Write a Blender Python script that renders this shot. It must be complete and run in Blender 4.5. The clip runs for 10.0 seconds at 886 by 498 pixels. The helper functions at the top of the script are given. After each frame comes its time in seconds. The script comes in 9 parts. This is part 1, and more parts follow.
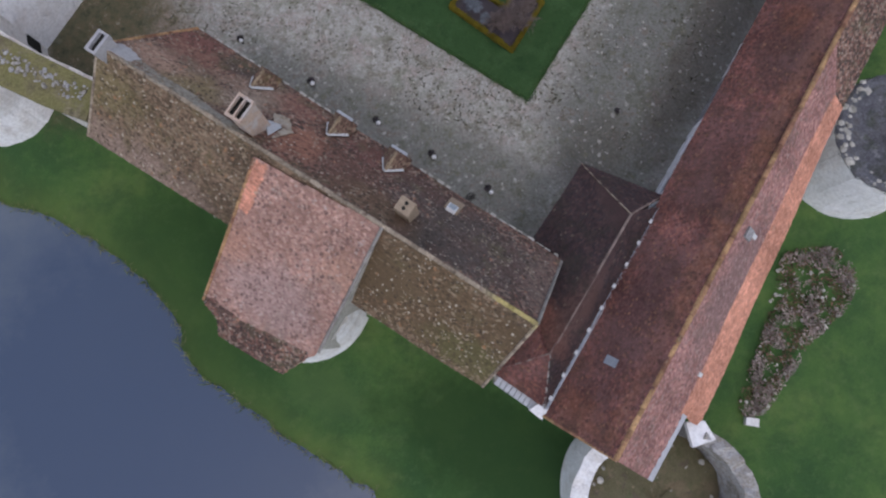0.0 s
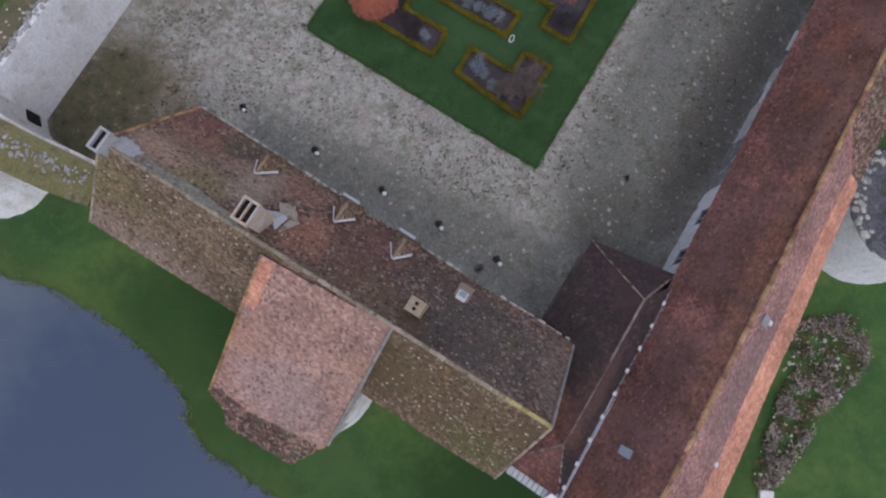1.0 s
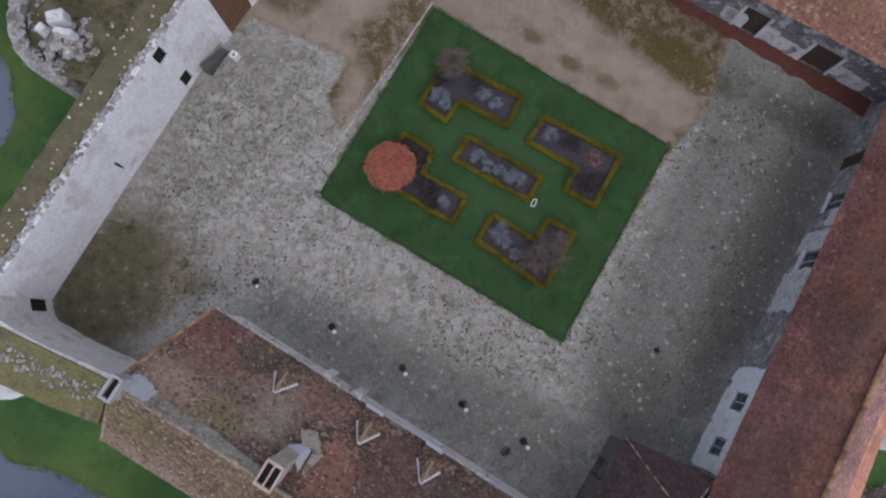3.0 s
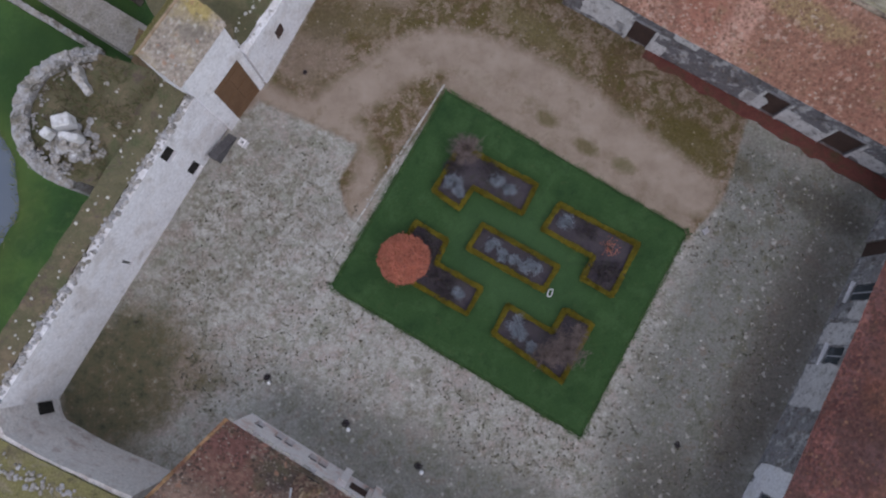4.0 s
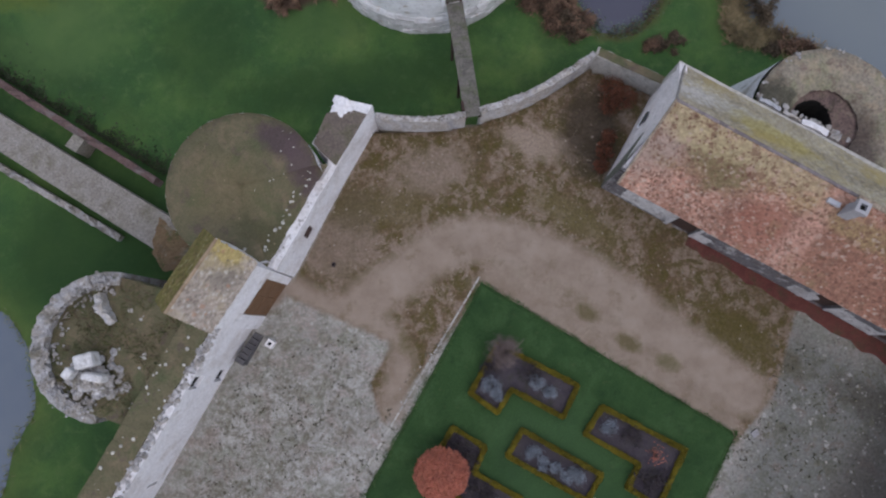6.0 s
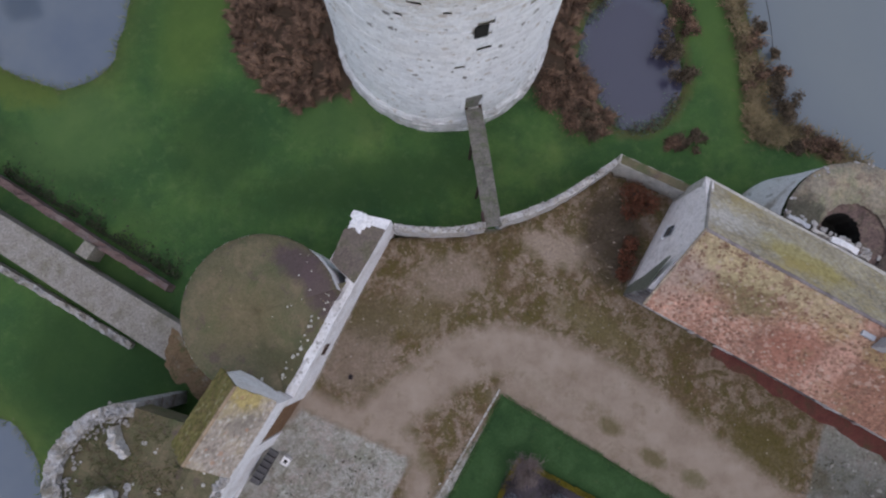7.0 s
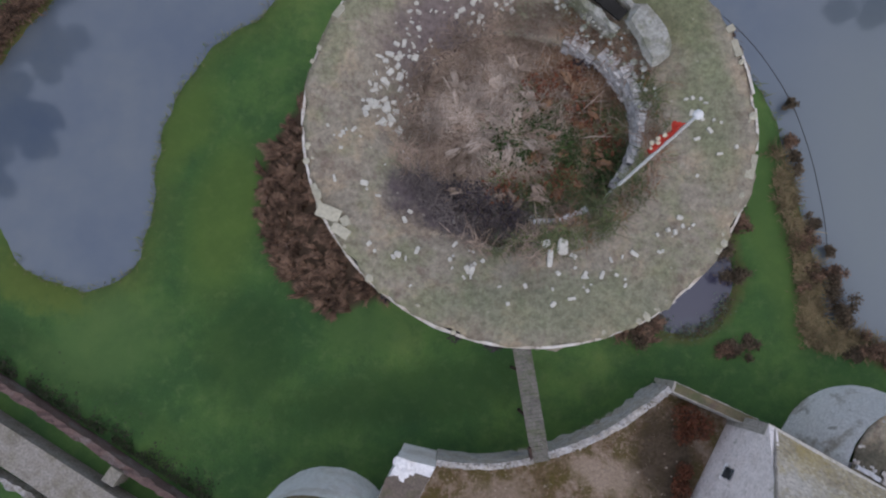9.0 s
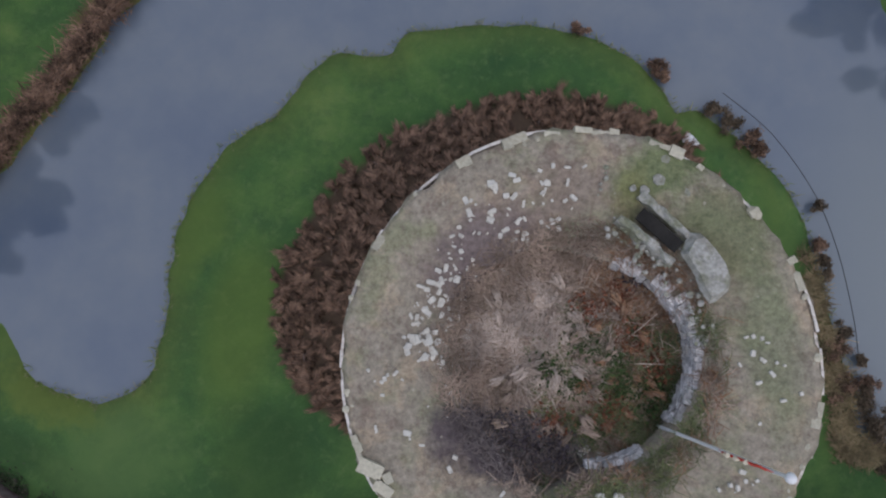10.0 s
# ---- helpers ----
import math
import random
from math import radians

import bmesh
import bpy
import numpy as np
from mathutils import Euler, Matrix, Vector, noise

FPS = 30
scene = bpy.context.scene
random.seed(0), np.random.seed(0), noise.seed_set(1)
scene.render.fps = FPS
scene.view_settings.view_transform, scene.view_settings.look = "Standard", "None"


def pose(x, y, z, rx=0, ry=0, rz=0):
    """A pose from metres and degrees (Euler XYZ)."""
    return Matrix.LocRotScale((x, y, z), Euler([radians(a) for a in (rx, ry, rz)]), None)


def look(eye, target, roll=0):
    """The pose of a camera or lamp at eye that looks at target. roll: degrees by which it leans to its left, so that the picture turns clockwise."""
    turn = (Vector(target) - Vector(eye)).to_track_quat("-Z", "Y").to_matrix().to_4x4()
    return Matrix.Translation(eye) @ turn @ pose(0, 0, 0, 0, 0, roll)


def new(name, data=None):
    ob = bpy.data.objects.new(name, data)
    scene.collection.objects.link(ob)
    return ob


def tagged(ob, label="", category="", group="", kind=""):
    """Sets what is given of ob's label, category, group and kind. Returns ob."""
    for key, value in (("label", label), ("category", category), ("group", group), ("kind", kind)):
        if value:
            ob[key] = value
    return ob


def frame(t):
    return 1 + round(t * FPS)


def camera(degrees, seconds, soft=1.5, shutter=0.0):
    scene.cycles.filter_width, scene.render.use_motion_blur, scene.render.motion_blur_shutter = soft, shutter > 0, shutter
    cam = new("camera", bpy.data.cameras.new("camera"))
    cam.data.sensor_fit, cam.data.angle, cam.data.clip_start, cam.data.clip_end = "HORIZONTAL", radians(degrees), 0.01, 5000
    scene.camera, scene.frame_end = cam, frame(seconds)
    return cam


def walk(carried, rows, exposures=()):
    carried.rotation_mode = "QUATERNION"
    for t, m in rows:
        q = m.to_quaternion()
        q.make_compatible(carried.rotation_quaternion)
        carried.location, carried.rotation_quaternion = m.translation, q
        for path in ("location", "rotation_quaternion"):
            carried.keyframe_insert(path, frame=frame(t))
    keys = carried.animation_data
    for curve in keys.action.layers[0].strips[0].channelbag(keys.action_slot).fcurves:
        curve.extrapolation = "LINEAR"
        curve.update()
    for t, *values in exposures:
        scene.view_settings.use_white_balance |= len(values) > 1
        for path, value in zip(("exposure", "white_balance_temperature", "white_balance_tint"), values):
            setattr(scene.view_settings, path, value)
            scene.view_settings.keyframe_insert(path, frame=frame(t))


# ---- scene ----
cam = camera(70.7, 10.0, 2.2)
PATH = [
    (0, (0.272, 1.051, 34.733), (0.278, 1.329, 32.752), 2.5),
    (0.5, (0.022, 3.143, 34.771), (0.028, 3.415, 32.789), 2.1),
    (1, (-0.249, 5.352, 34.781), (-0.243, 5.618, 32.799), 2.0),
    (1.5, (-0.559, 7.722, 34.747), (-0.552, 7.994, 32.766), 1.8),
    (2, (-0.881, 10.17, 34.72), (-0.872, 10.435, 32.737), 1.8),
    (2.5, (-1.232, 12.686, 34.702), (-1.223, 12.954, 32.72), 1.7),
    (2.7, (-1.373, 13.715, 34.698), (-1.363, 13.982, 32.716), 1.9),
    (3.8, (-2.18, 19.485, 34.666), (-2.17, 19.749, 32.683), 1.4),
    (4, (-2.345, 20.548, 34.662), (-2.334, 20.806, 32.679), 1.6),
    (4.5, (-2.796, 23.249, 34.622), (-2.784, 23.508, 32.639), 1.7),
    (5, (-3.247, 26.003, 34.598), (-3.234, 26.261, 32.615), 1.8),
    (5.5, (-3.686, 28.834, 34.569), (-3.674, 29.094, 32.586), 1.4),
    (5.7, (-3.867, 29.985, 34.564), (-3.855, 30.244, 32.581), 1.4),
    (6.8, (-4.912, 36.431, 34.567), (-4.893, 36.698, 32.585), 2.4),
    (7, (-5.095, 37.609, 34.567), (-5.079, 37.883, 32.586), 1.9),
    (7.5, (-5.528, 40.561, 34.581), (-5.513, 40.841, 32.601), 1.5),
    (8, (-5.958, 43.521, 34.595), (-5.946, 43.802, 32.615), 0.9),
    (8.3, (-6.233, 45.304, 34.602), (-6.225, 45.591, 32.623), 0.2),
    (8.5, (-6.422, 46.507, 34.606), (-6.413, 46.793, 32.627), 0.4),
    (8.8, (-6.704, 48.34, 34.613), (-6.695, 48.628, 32.634), 0.2),
    (9, (-6.892, 49.578, 34.617), (-6.886, 49.866, 32.638), -0.4),
    (9.4, (-7.268, 52.073, 34.62), (-7.266, 52.362, 32.641), -1.3),
    (9.5, (-7.362, 52.696, 34.62), (-7.359, 52.986, 32.641), -1.1),
    (10, (-7.839, 55.798, 34.631), (-7.836, 56.093, 32.653), -1.2),
]
walk(cam, [(t, look(eye, target, roll)) for t, eye, target, roll in PATH])

# ---- light ----
world = bpy.data.worlds.new("sky")
scene.world = world
world.use_nodes = True
wn = world.node_tree
sky = wn.nodes.new("ShaderNodeTexSky")
sky.sky_type = "NISHITA"
sky.sun_disc = False
SUN_ELEV, SUN_FROM = radians(62), Vector((0.36, -0.88, 0.0)).normalized()
sky.sun_elevation = SUN_ELEV
sky.sun_rotation = math.atan2(SUN_FROM.x, SUN_FROM.y)
sky.air_density, sky.dust_density, sky.ozone_density = 1.0, 2.0, 1.0
wn.links.new(sky.outputs[0], wn.nodes["Background"].inputs[0])
wn.nodes["Background"].inputs[1].default_value = 0.15
scene.view_settings.exposure = -0.28
sun = new("sun", bpy.data.lights.new("sun", "SUN"))
sun.data.energy, sun.data.angle, sun.data.color = 1.5, radians(172), (1.0, 0.96, 0.975)
sun_at = Vector((SUN_FROM.x * math.cos(SUN_ELEV), SUN_FROM.y * math.cos(SUN_ELEV), math.sin(SUN_ELEV)))
sun.matrix_world = look(tuple(sun_at * 60 + Vector((0, 25, 0))), (0, 25, 0))

# ---- materials ----


def shader(name):
    m = bpy.data.materials.new(name)
    m.use_nodes = True
    t = m.node_tree
    return m, t, t.nodes["Principled BSDF"]


def node(t, kind, **kw):
    n = t.nodes.new(kind)
    for k, v in kw.items():
        if k == "op":
            n.operation = v
        elif k == "blend":
            n.blend_type = v
    return n


def link_in(t, sock, value):
    if isinstance(value, bpy.types.NodeSocket):
        t.links.new(value, sock)
    else:
        sock.default_value = value


def math_node(t, op, a, b=0.0):
    n = node(t, "ShaderNodeMath", op=op)
    link_in(t, n.inputs[0], a)
    link_in(t, n.inputs[1], b)
    return n.outputs[0]


def noise_tex(t, scale, detail=5.0, rough=0.6, stretch=None, dist=0.0):
    n = t.nodes.new("ShaderNodeTexNoise")
    n.inputs["Scale"].default_value = scale
    n.inputs["Detail"].default_value = detail
    n.inputs["Roughness"].default_value = rough
    n.inputs["Distortion"].default_value = dist
    g = t.nodes.new("ShaderNodeNewGeometry")
    src = g.outputs["Position"]
    if stretch:
        mp = t.nodes.new("ShaderNodeMapping")
        mp.inputs["Rotation"].default_value = (0, 0, stretch[3])
        mp.inputs["Scale"].default_value = stretch[:3]
        t.links.new(src, mp.inputs[0])
        src = mp.outputs[0]
    t.links.new(src, n.inputs["Vector"])
    return n.outputs["Fac"]


def ramp(t, fac, stops, step=False):
    r = t.nodes.new("ShaderNodeValToRGB")
    e = r.color_ramp.elements
    while len(e) < len(stops):
        e.new(0.5)
    for el, (p, c) in zip(e, stops):
        el.position = p
        el.color = (*c, 1) if isinstance(c, tuple) else (c, c, c, 1)
    if step:
        r.color_ramp.interpolation = "CONSTANT"
    t.links.new(fac, r.inputs[0])
    return r.outputs[0]


def mix(t, fac, a, b, blend="MIX"):
    n = t.nodes.new("ShaderNodeMixRGB")
    n.blend_type = blend
    for s, v in zip(n.inputs, (fac, a, b)):
        if isinstance(v, tuple):
            v = (*v, 1)
        link_in(t, s, v)
    return n.outputs[0]


def island(t, k=1.0):
    g = t.nodes.new("ShaderNodeNewGeometry")
    if k == 1.0:
        return g.outputs["Random Per Island"]
    return math_node(t, "FRACT", math_node(t, "MULTIPLY", g.outputs["Random Per Island"], k))


def spread(cols):
    n = len(cols)
    return [(0.28 + 0.44 * i / max(1, n - 1), c) for i, c in enumerate(cols)]


def relief(t, bsdf, scale, strength, dist=0.02, detail=8):
    b = t.nodes.new("ShaderNodeBump")
    b.inputs["Strength"].default_value = strength
    b.inputs["Distance"].default_value = dist
    t.links.new(noise_tex(t, scale, detail, 0.7), b.inputs["Height"])
    t.links.new(b.outputs[0], bsdf.inputs["Normal"])


def spot(t, x, y, sx, sy, turn=0.0):
    """A soft, uneven patch round a place in the plan."""
    wob, scale = (0.9, 1.1) if sy < 2 else (0.6, 0.5) if sy < 5 else (0.35, 0.12)
    mp = t.nodes.new("ShaderNodeMapping")
    mp.vector_type = "TEXTURE"
    mp.inputs["Location"].default_value = (x, y, 0)
    mp.inputs["Rotation"].default_value = (0, 0, turn)
    mp.inputs["Scale"].default_value = (sx, sy, 4000)
    g = t.nodes.new("ShaderNodeNewGeometry")
    t.links.new(g.outputs["Position"], mp.inputs[0])
    ln = t.nodes.new("ShaderNodeVectorMath")
    ln.operation = "LENGTH"
    t.links.new(mp.outputs[0], ln.inputs[0])
    f = math_node(t, "ADD", ln.outputs["Value"], math_node(t, "MULTIPLY", math_node(t, "SUBTRACT", noise_tex(t, scale, 7, 0.72), 0.5), 2 * wob))
    return ramp(t, math_node(t, "MULTIPLY", f, 0.5), [(0.28, 1.0), (0.56, 0.0)])


def specks(t, scale, size, share, crowded=False):
    """Small separate dots: lichen rosettes, chipped tiles, pebbles."""
    v = t.nodes.new("ShaderNodeTexVoronoi")
    v.inputs["Scale"].default_value = scale
    v.inputs["Randomness"].default_value = 1.0
    g = t.nodes.new("ShaderNodeNewGeometry")
    t.links.new(g.outputs["Position"], v.inputs["Vector"])
    sep = t.nodes.new("ShaderNodeSeparateColor")
    t.links.new(v.outputs["Color"], sep.inputs[0])
    if crowded:
        share = math_node(t, "MULTIPLY", ramp(t, noise_tex(t, scale * 0.17, 4, 0.6), [(0.36, 0.15), (0.64, 1.9)]), share)
    few = math_node(t, "LESS_THAN", sep.outputs[0], share)
    rad = math_node(t, "MULTIPLY", math_node(t, "ADD", sep.outputs[1], 0.5), size * 1.0)
    uneven = math_node(t, "MULTIPLY", math_node(t, "SUBTRACT", noise_tex(t, scale * 3.2, 4, 0.7), 0.5), size * 5.5)
    near = math_node(t, "LESS_THAN", math_node(t, "ADD", v.outputs["Distance"], uneven), rad)
    return math_node(t, "MULTIPLY", few, near)


def laid(t, c, spots=(), dots=(), crowded=False):
    for x, y, sx, sy, turn, col, amt in spots:
        c = mix(t, math_node(t, "MULTIPLY", spot(t, x, y, sx, sy, turn), amt), c, col)
    for scale, size, share, col, amt in dots:
        c = mix(t, math_node(t, "MULTIPLY", specks(t, scale, size, share, crowded), amt), c, col)
    return c


def surface(name, cols, scale=0.6, fine=9.0, contrast=0.35, rough=0.92, bump=0.5, bscale=12, bdist=0.03,
            patches=(), isl=0.0, metal=0.0, spec=0.25, spots=(), dots=()):
    """Ground, stone, plaster and the like: broad colour drift, fine grain, soft-edged patches of other matter."""
    m, t, b = shader(name)
    c = ramp(t, noise_tex(t, scale, 6, 0.62), spread(cols))
    for col, psc, lo, hi, amt in patches:
        f = ramp(t, noise_tex(t, psc, 7, 0.68, dist=0.3), [(lo, 0.0), (hi, amt)])
        c = mix(t, f, c, col)
    c = laid(t, c, spots, dots)
    g = ramp(t, noise_tex(t, fine, 6, 0.75), [(0.3, 1 - contrast), (0.7, 1 + contrast)])
    c = mix(t, 1.0, c, g, "MULTIPLY")
    if isl:
        c = mix(t, 1.0, c, ramp(t, island(t), [(0.0, 1 - isl), (1.0, 1 + isl)]), "MULTIPLY")
    t.links.new(c, b.inputs["Base Color"])
    b.inputs["Roughness"].default_value = rough
    b.inputs["Metallic"].default_value = metal
    b.inputs["Specular IOR Level"].default_value = spec
    if bump:
        relief(t, b, bscale, bump, bdist)
    return m


def tiles(name, cols, lichen=(0.45, 0.42, 0.33), lichen_amt=0.25, moss=(0.13, 0.12, 0.04), moss_amt=0.4, moss_scale=0.5,
          wash=None, lich_scale=1.6, blotch=0.45, dark=(0.07, 0.05, 0.04), spots=(), dots=(), drift=(0.72, 1.25)):
    """Fired clay roof tiles, one tint a tile, with lichen on single tiles and moss in patches."""
    m, t, b = shader(name)
    n = len(cols)
    c = ramp(t, island(t), [(i / n, k) for i, k in enumerate(cols)], step=True)
    c = mix(t, 1.0, c, ramp(t, noise_tex(t, 0.45, 6, 0.68), [(0.34, drift[0]), (0.66, drift[1])]), "MULTIPLY")
    c = laid(t, c, spots)
    c = mix(t, 1.0, c, ramp(t, island(t, 7.77), [(0.0, 0.8), (1.0, 1.2)]), "MULTIPLY")
    if wash:
        c = mix(t, ramp(t, noise_tex(t, wash[1], 5, 0.6), [(0.45, 0.0), (0.62, wash[2])]), c, wash[0])
    lf = math_node(t, "ADD", math_node(t, "MULTIPLY", island(t, 17.31), 0.62), math_node(t, "MULTIPLY", noise_tex(t, lich_scale, 5, 0.65), 0.55))
    c = mix(t, ramp(t, lf, [(0.87 - lichen_amt * 0.35, 0.0), (0.93 - lichen_amt * 0.3, 0.75)]), c, lichen)
    mf = ramp(t, noise_tex(t, moss_scale, 7, 0.7), [(0.62 - moss_amt * 0.3, 0.0), (0.78 - moss_amt * 0.3, 0.85)])
    c = mix(t, mf, c, moss)
    c = mix(t, ramp(t, noise_tex(t, 3.4, 6, 0.78), [(0.54, 0.0), (0.66, blotch)]), c, dark)
    c = laid(t, c, (), dots, True)
    c = mix(t, 1.0, c, ramp(t, noise_tex(t, 26, 5, 0.75), [(0.3, 0.75), (0.7, 1.25)]), "MULTIPLY")
    t.links.new(c, b.inputs["Base Color"])
    b.inputs["Roughness"].default_value = 0.9
    b.inputs["Specular IOR Level"].default_value = 0.2
    relief(t, b, 40, 0.5, 0.01)
    return m


def leafy(name, cols, rough=0.7, drift=(0.75, 1.25), dscale=1.5):
    m, t, b = shader(name)
    n = len(cols)
    c = ramp(t, island(t), [(i / max(1, n - 1), k) for i, k in enumerate(cols)])
    c = mix(t, 1.0, c, ramp(t, noise_tex(t, dscale, 4, 0.6), [(0.35, drift[0]), (0.65, drift[1])]), "MULTIPLY")
    t.links.new(c, b.inputs["Base Color"])
    b.inputs["Roughness"].default_value = rough
    b.inputs["Specular IOR Level"].default_value = 0.2
    return m


M = {}
RA, EA, BA = math.atan2(0.5199, -0.8542), math.atan2(0.875, 0.484), math.atan2(-0.5145, 0.8575)
M["tile_old"] = tiles("tile_old", [(0.115, 0.072, 0.062), (0.21, 0.115, 0.092), (0.29, 0.20, 0.165), (0.09, 0.065, 0.058), (0.25, 0.135, 0.105), (0.15, 0.10, 0.08)],
                      lichen=(0.36, 0.29, 0.23), lichen_amt=0.05, moss=(0.135, 0.118, 0.072), moss_amt=0.28, wash=((0.20, 0.105, 0.088), 0.6, 0.22), blotch=0.6, drift=(0.55, 1.4),
                      spots=[(-11.4, 12.9, 3.6, 2.0, RA, (0.27, 0.20, 0.155), 0.6), (-12.0, 14.6, 2.6, 0.9, RA, (0.24, 0.115, 0.09), 0.7), (-8.2, 13.4, 1.8, 0.8, RA, (0.115, 0.075, 0.068), 0.75), (-4.4, 8.4, 2.4, 1.3, RA, (0.15, 0.085, 0.07), 0.7), (-0.6, 8.0, 2.6, 0.7, RA, (0.10, 0.062, 0.058), 0.75), (-8.4, 12.6, 1.6, 1.1, RA, (0.36, 0.26, 0.205), 0.65), (-11.0, 12.0, 1.7, 0.8, RA, (0.24, 0.195, 0.105), 0.8), (-12.6, 13.2, 1.8, 0.6, RA, (0.40, 0.26, 0.20), 0.8), (-12.3, 15.7, 1.9, 0.8, RA, (0.21, 0.10, 0.085), 0.85),
                             (-9.9, 14.1, 1.2, 0.6, RA, (0.085, 0.07, 0.065), 0.8), (-6.3, 9.6, 1.5, 1.1, RA, (0.33, 0.16, 0.115), 0.85), (-6.9, 12.2, 1.3, 0.8, RA, (0.26, 0.13, 0.105), 0.7), (-9.0, 11.6, 1.2, 0.8, RA, (0.38, 0.31, 0.25), 0.6),
                             (1.8, 5.2, 5.2, 1.95, RA, (0.10, 0.085, 0.08), 0.85), (5.3, 3.4, 1.5, 1.9, RA, (0.21, 0.15, 0.13), 0.7), (-3.2, 9.6, 1.6, 0.8, RA, (0.17, 0.085, 0.075), 0.8), (-2.6, 6.6, 2.2, 0.9, RA, (0.16, 0.115, 0.075), 0.7)],
                      dots=[(4.6, 0.2, 0.24, (0.52, 0.44, 0.37), 0.7), (7.0, 0.2, 0.24, (0.48, 0.41, 0.35), 0.5), (5.0, 0.36, 0.38, (0.058, 0.045, 0.04), 0.75), (2.8, 0.22, 0.14, (0.42, 0.22, 0.15), 0.7), (6.5, 0.2, 0.15, (0.46, 0.41, 0.36), 0.6)])
M["tile_moss"] = tiles("tile_moss", [(0.18, 0.125, 0.085), (0.23, 0.155, 0.105), (0.15, 0.11, 0.075), (0.27, 0.185, 0.13), (0.20, 0.145, 0.10)],
                       lichen=(0.36, 0.28, 0.20), lichen_amt=0.15, moss=(0.13, 0.105, 0.055), moss_amt=0.3, moss_scale=0.9, blotch=0.6, drift=(0.6, 1.3),
                       spots=[(-14.6, 8.9, 4.2, 1.3, RA, (0.31, 0.225, 0.185), 0.8), (-15.2, 12.0, 2.6, 1.0, RA, (0.21, 0.17, 0.085), 0.7), (0.2, 2.2, 5.5, 1.95, RA, (0.14, 0.095, 0.055), 0.75), (1.6, 0.2, 2.4, 0.9, RA, (0.12, 0.115, 0.05), 0.7)],
                       dots=[(4.2, 0.2, 0.30, (0.54, 0.47, 0.38), 0.88), (5.4, 0.34, 0.36, (0.06, 0.046, 0.034), 0.75), (3.1, 0.22, 0.14, (0.38, 0.20, 0.11), 0.7), (7.5, 0.16, 0.2, (0.58, 0.53, 0.46), 0.7)])
M["tile_dark"] = tiles("tile_dark", [(0.056, 0.039, 0.043), (0.070, 0.045, 0.047), (0.080, 0.050, 0.050), (0.052, 0.040, 0.043)],
                       lichen=(0.2, 0.15, 0.12), lichen_amt=-0.1, moss=(0.05, 0.045, 0.038), moss_amt=0.35, spots=[(4.9, 2.2, 1.0, 2.4, 0.5, (0.19, 0.085, 0.065), 0.8), (6.6, 2.4, 0.8, 2.6, -0.52, (0.13, 0.075, 0.065), 0.6)], dots=[(4, 0.15, 0.06, (0.2, 0.16, 0.14), 0.6)])
M["tile_salmon"] = tiles("tile_salmon", [(0.40, 0.235, 0.19), (0.45, 0.275, 0.225), (0.36, 0.21, 0.175), (0.48, 0.31, 0.26), (0.42, 0.255, 0.215)],
                         lichen=(0.50, 0.40, 0.36), lichen_amt=0.0, moss=(0.30, 0.22, 0.19), moss_amt=0.2, blotch=0.35, dark=(0.22, 0.14, 0.125),
                         spots=[(-7.4, 2.6, 2.6, 1.6, RA, (0.36, 0.26, 0.25), 0.6), (-3.9, 3.6, 1.4, 1.0, RA, (0.46, 0.27, 0.2), 0.6), (-9.2, 5.2, 1.3, 0.9, RA, (0.47, 0.26, 0.19), 0.6)],
                         dots=[(4.2, 0.3, 0.32, (0.15, 0.095, 0.09), 0.8), (5.5, 0.28, 0.28, (0.22, 0.135, 0.125), 0.7), (4.0, 0.18, 0.14, (0.58, 0.46, 0.40), 0.6)])
M["tile_red"] = tiles("tile_red", [(0.185, 0.080, 0.070), (0.22, 0.094, 0.080), (0.155, 0.073, 0.068), (0.25, 0.108, 0.088), (0.20, 0.10, 0.09)],
                      lichen=(0.36, 0.19, 0.12), lichen_amt=0.0, moss=(0.105, 0.06, 0.048), moss_amt=0.38, moss_scale=0.8, wash=((0.185, 0.108, 0.104), 0.5, 0.5), drift=(0.5, 1.45),
                      spots=[(9.2, 1.8, 4.0, 1.0, EA, (0.115, 0.062, 0.062), 0.75), (13.5, 9.0, 3.0, 1.0, EA, (0.12, 0.062, 0.055), 0.65), (17, 15.4, 3.0, 1.2, EA, (0.13, 0.07, 0.06), 0.65), (6.5, -3.0, 1.8, 1.2, EA, (0.27, 0.12, 0.08), 0.6), (14.8, 9.4, 16.0, 0.4, EA, (0.30, 0.145, 0.085), 0.45), (10.2, 0.9, 2.2, 0.9, EA, (0.22, 0.11, 0.10), 0.5), (18.8, 19.0, 3.4, 0.8, EA, (0.24, 0.10, 0.065), 0.6)],
                      dots=[(4.6, 0.22, 0.26, (0.30, 0.135, 0.085), 0.5), (4.0, 0.32, 0.36, (0.08, 0.042, 0.04), 0.6), (6.5, 0.3, 0.3, (0.10, 0.05, 0.046), 0.6), (3.6, 0.2, 0.05, (0.42, 0.22, 0.13), 0.6)])
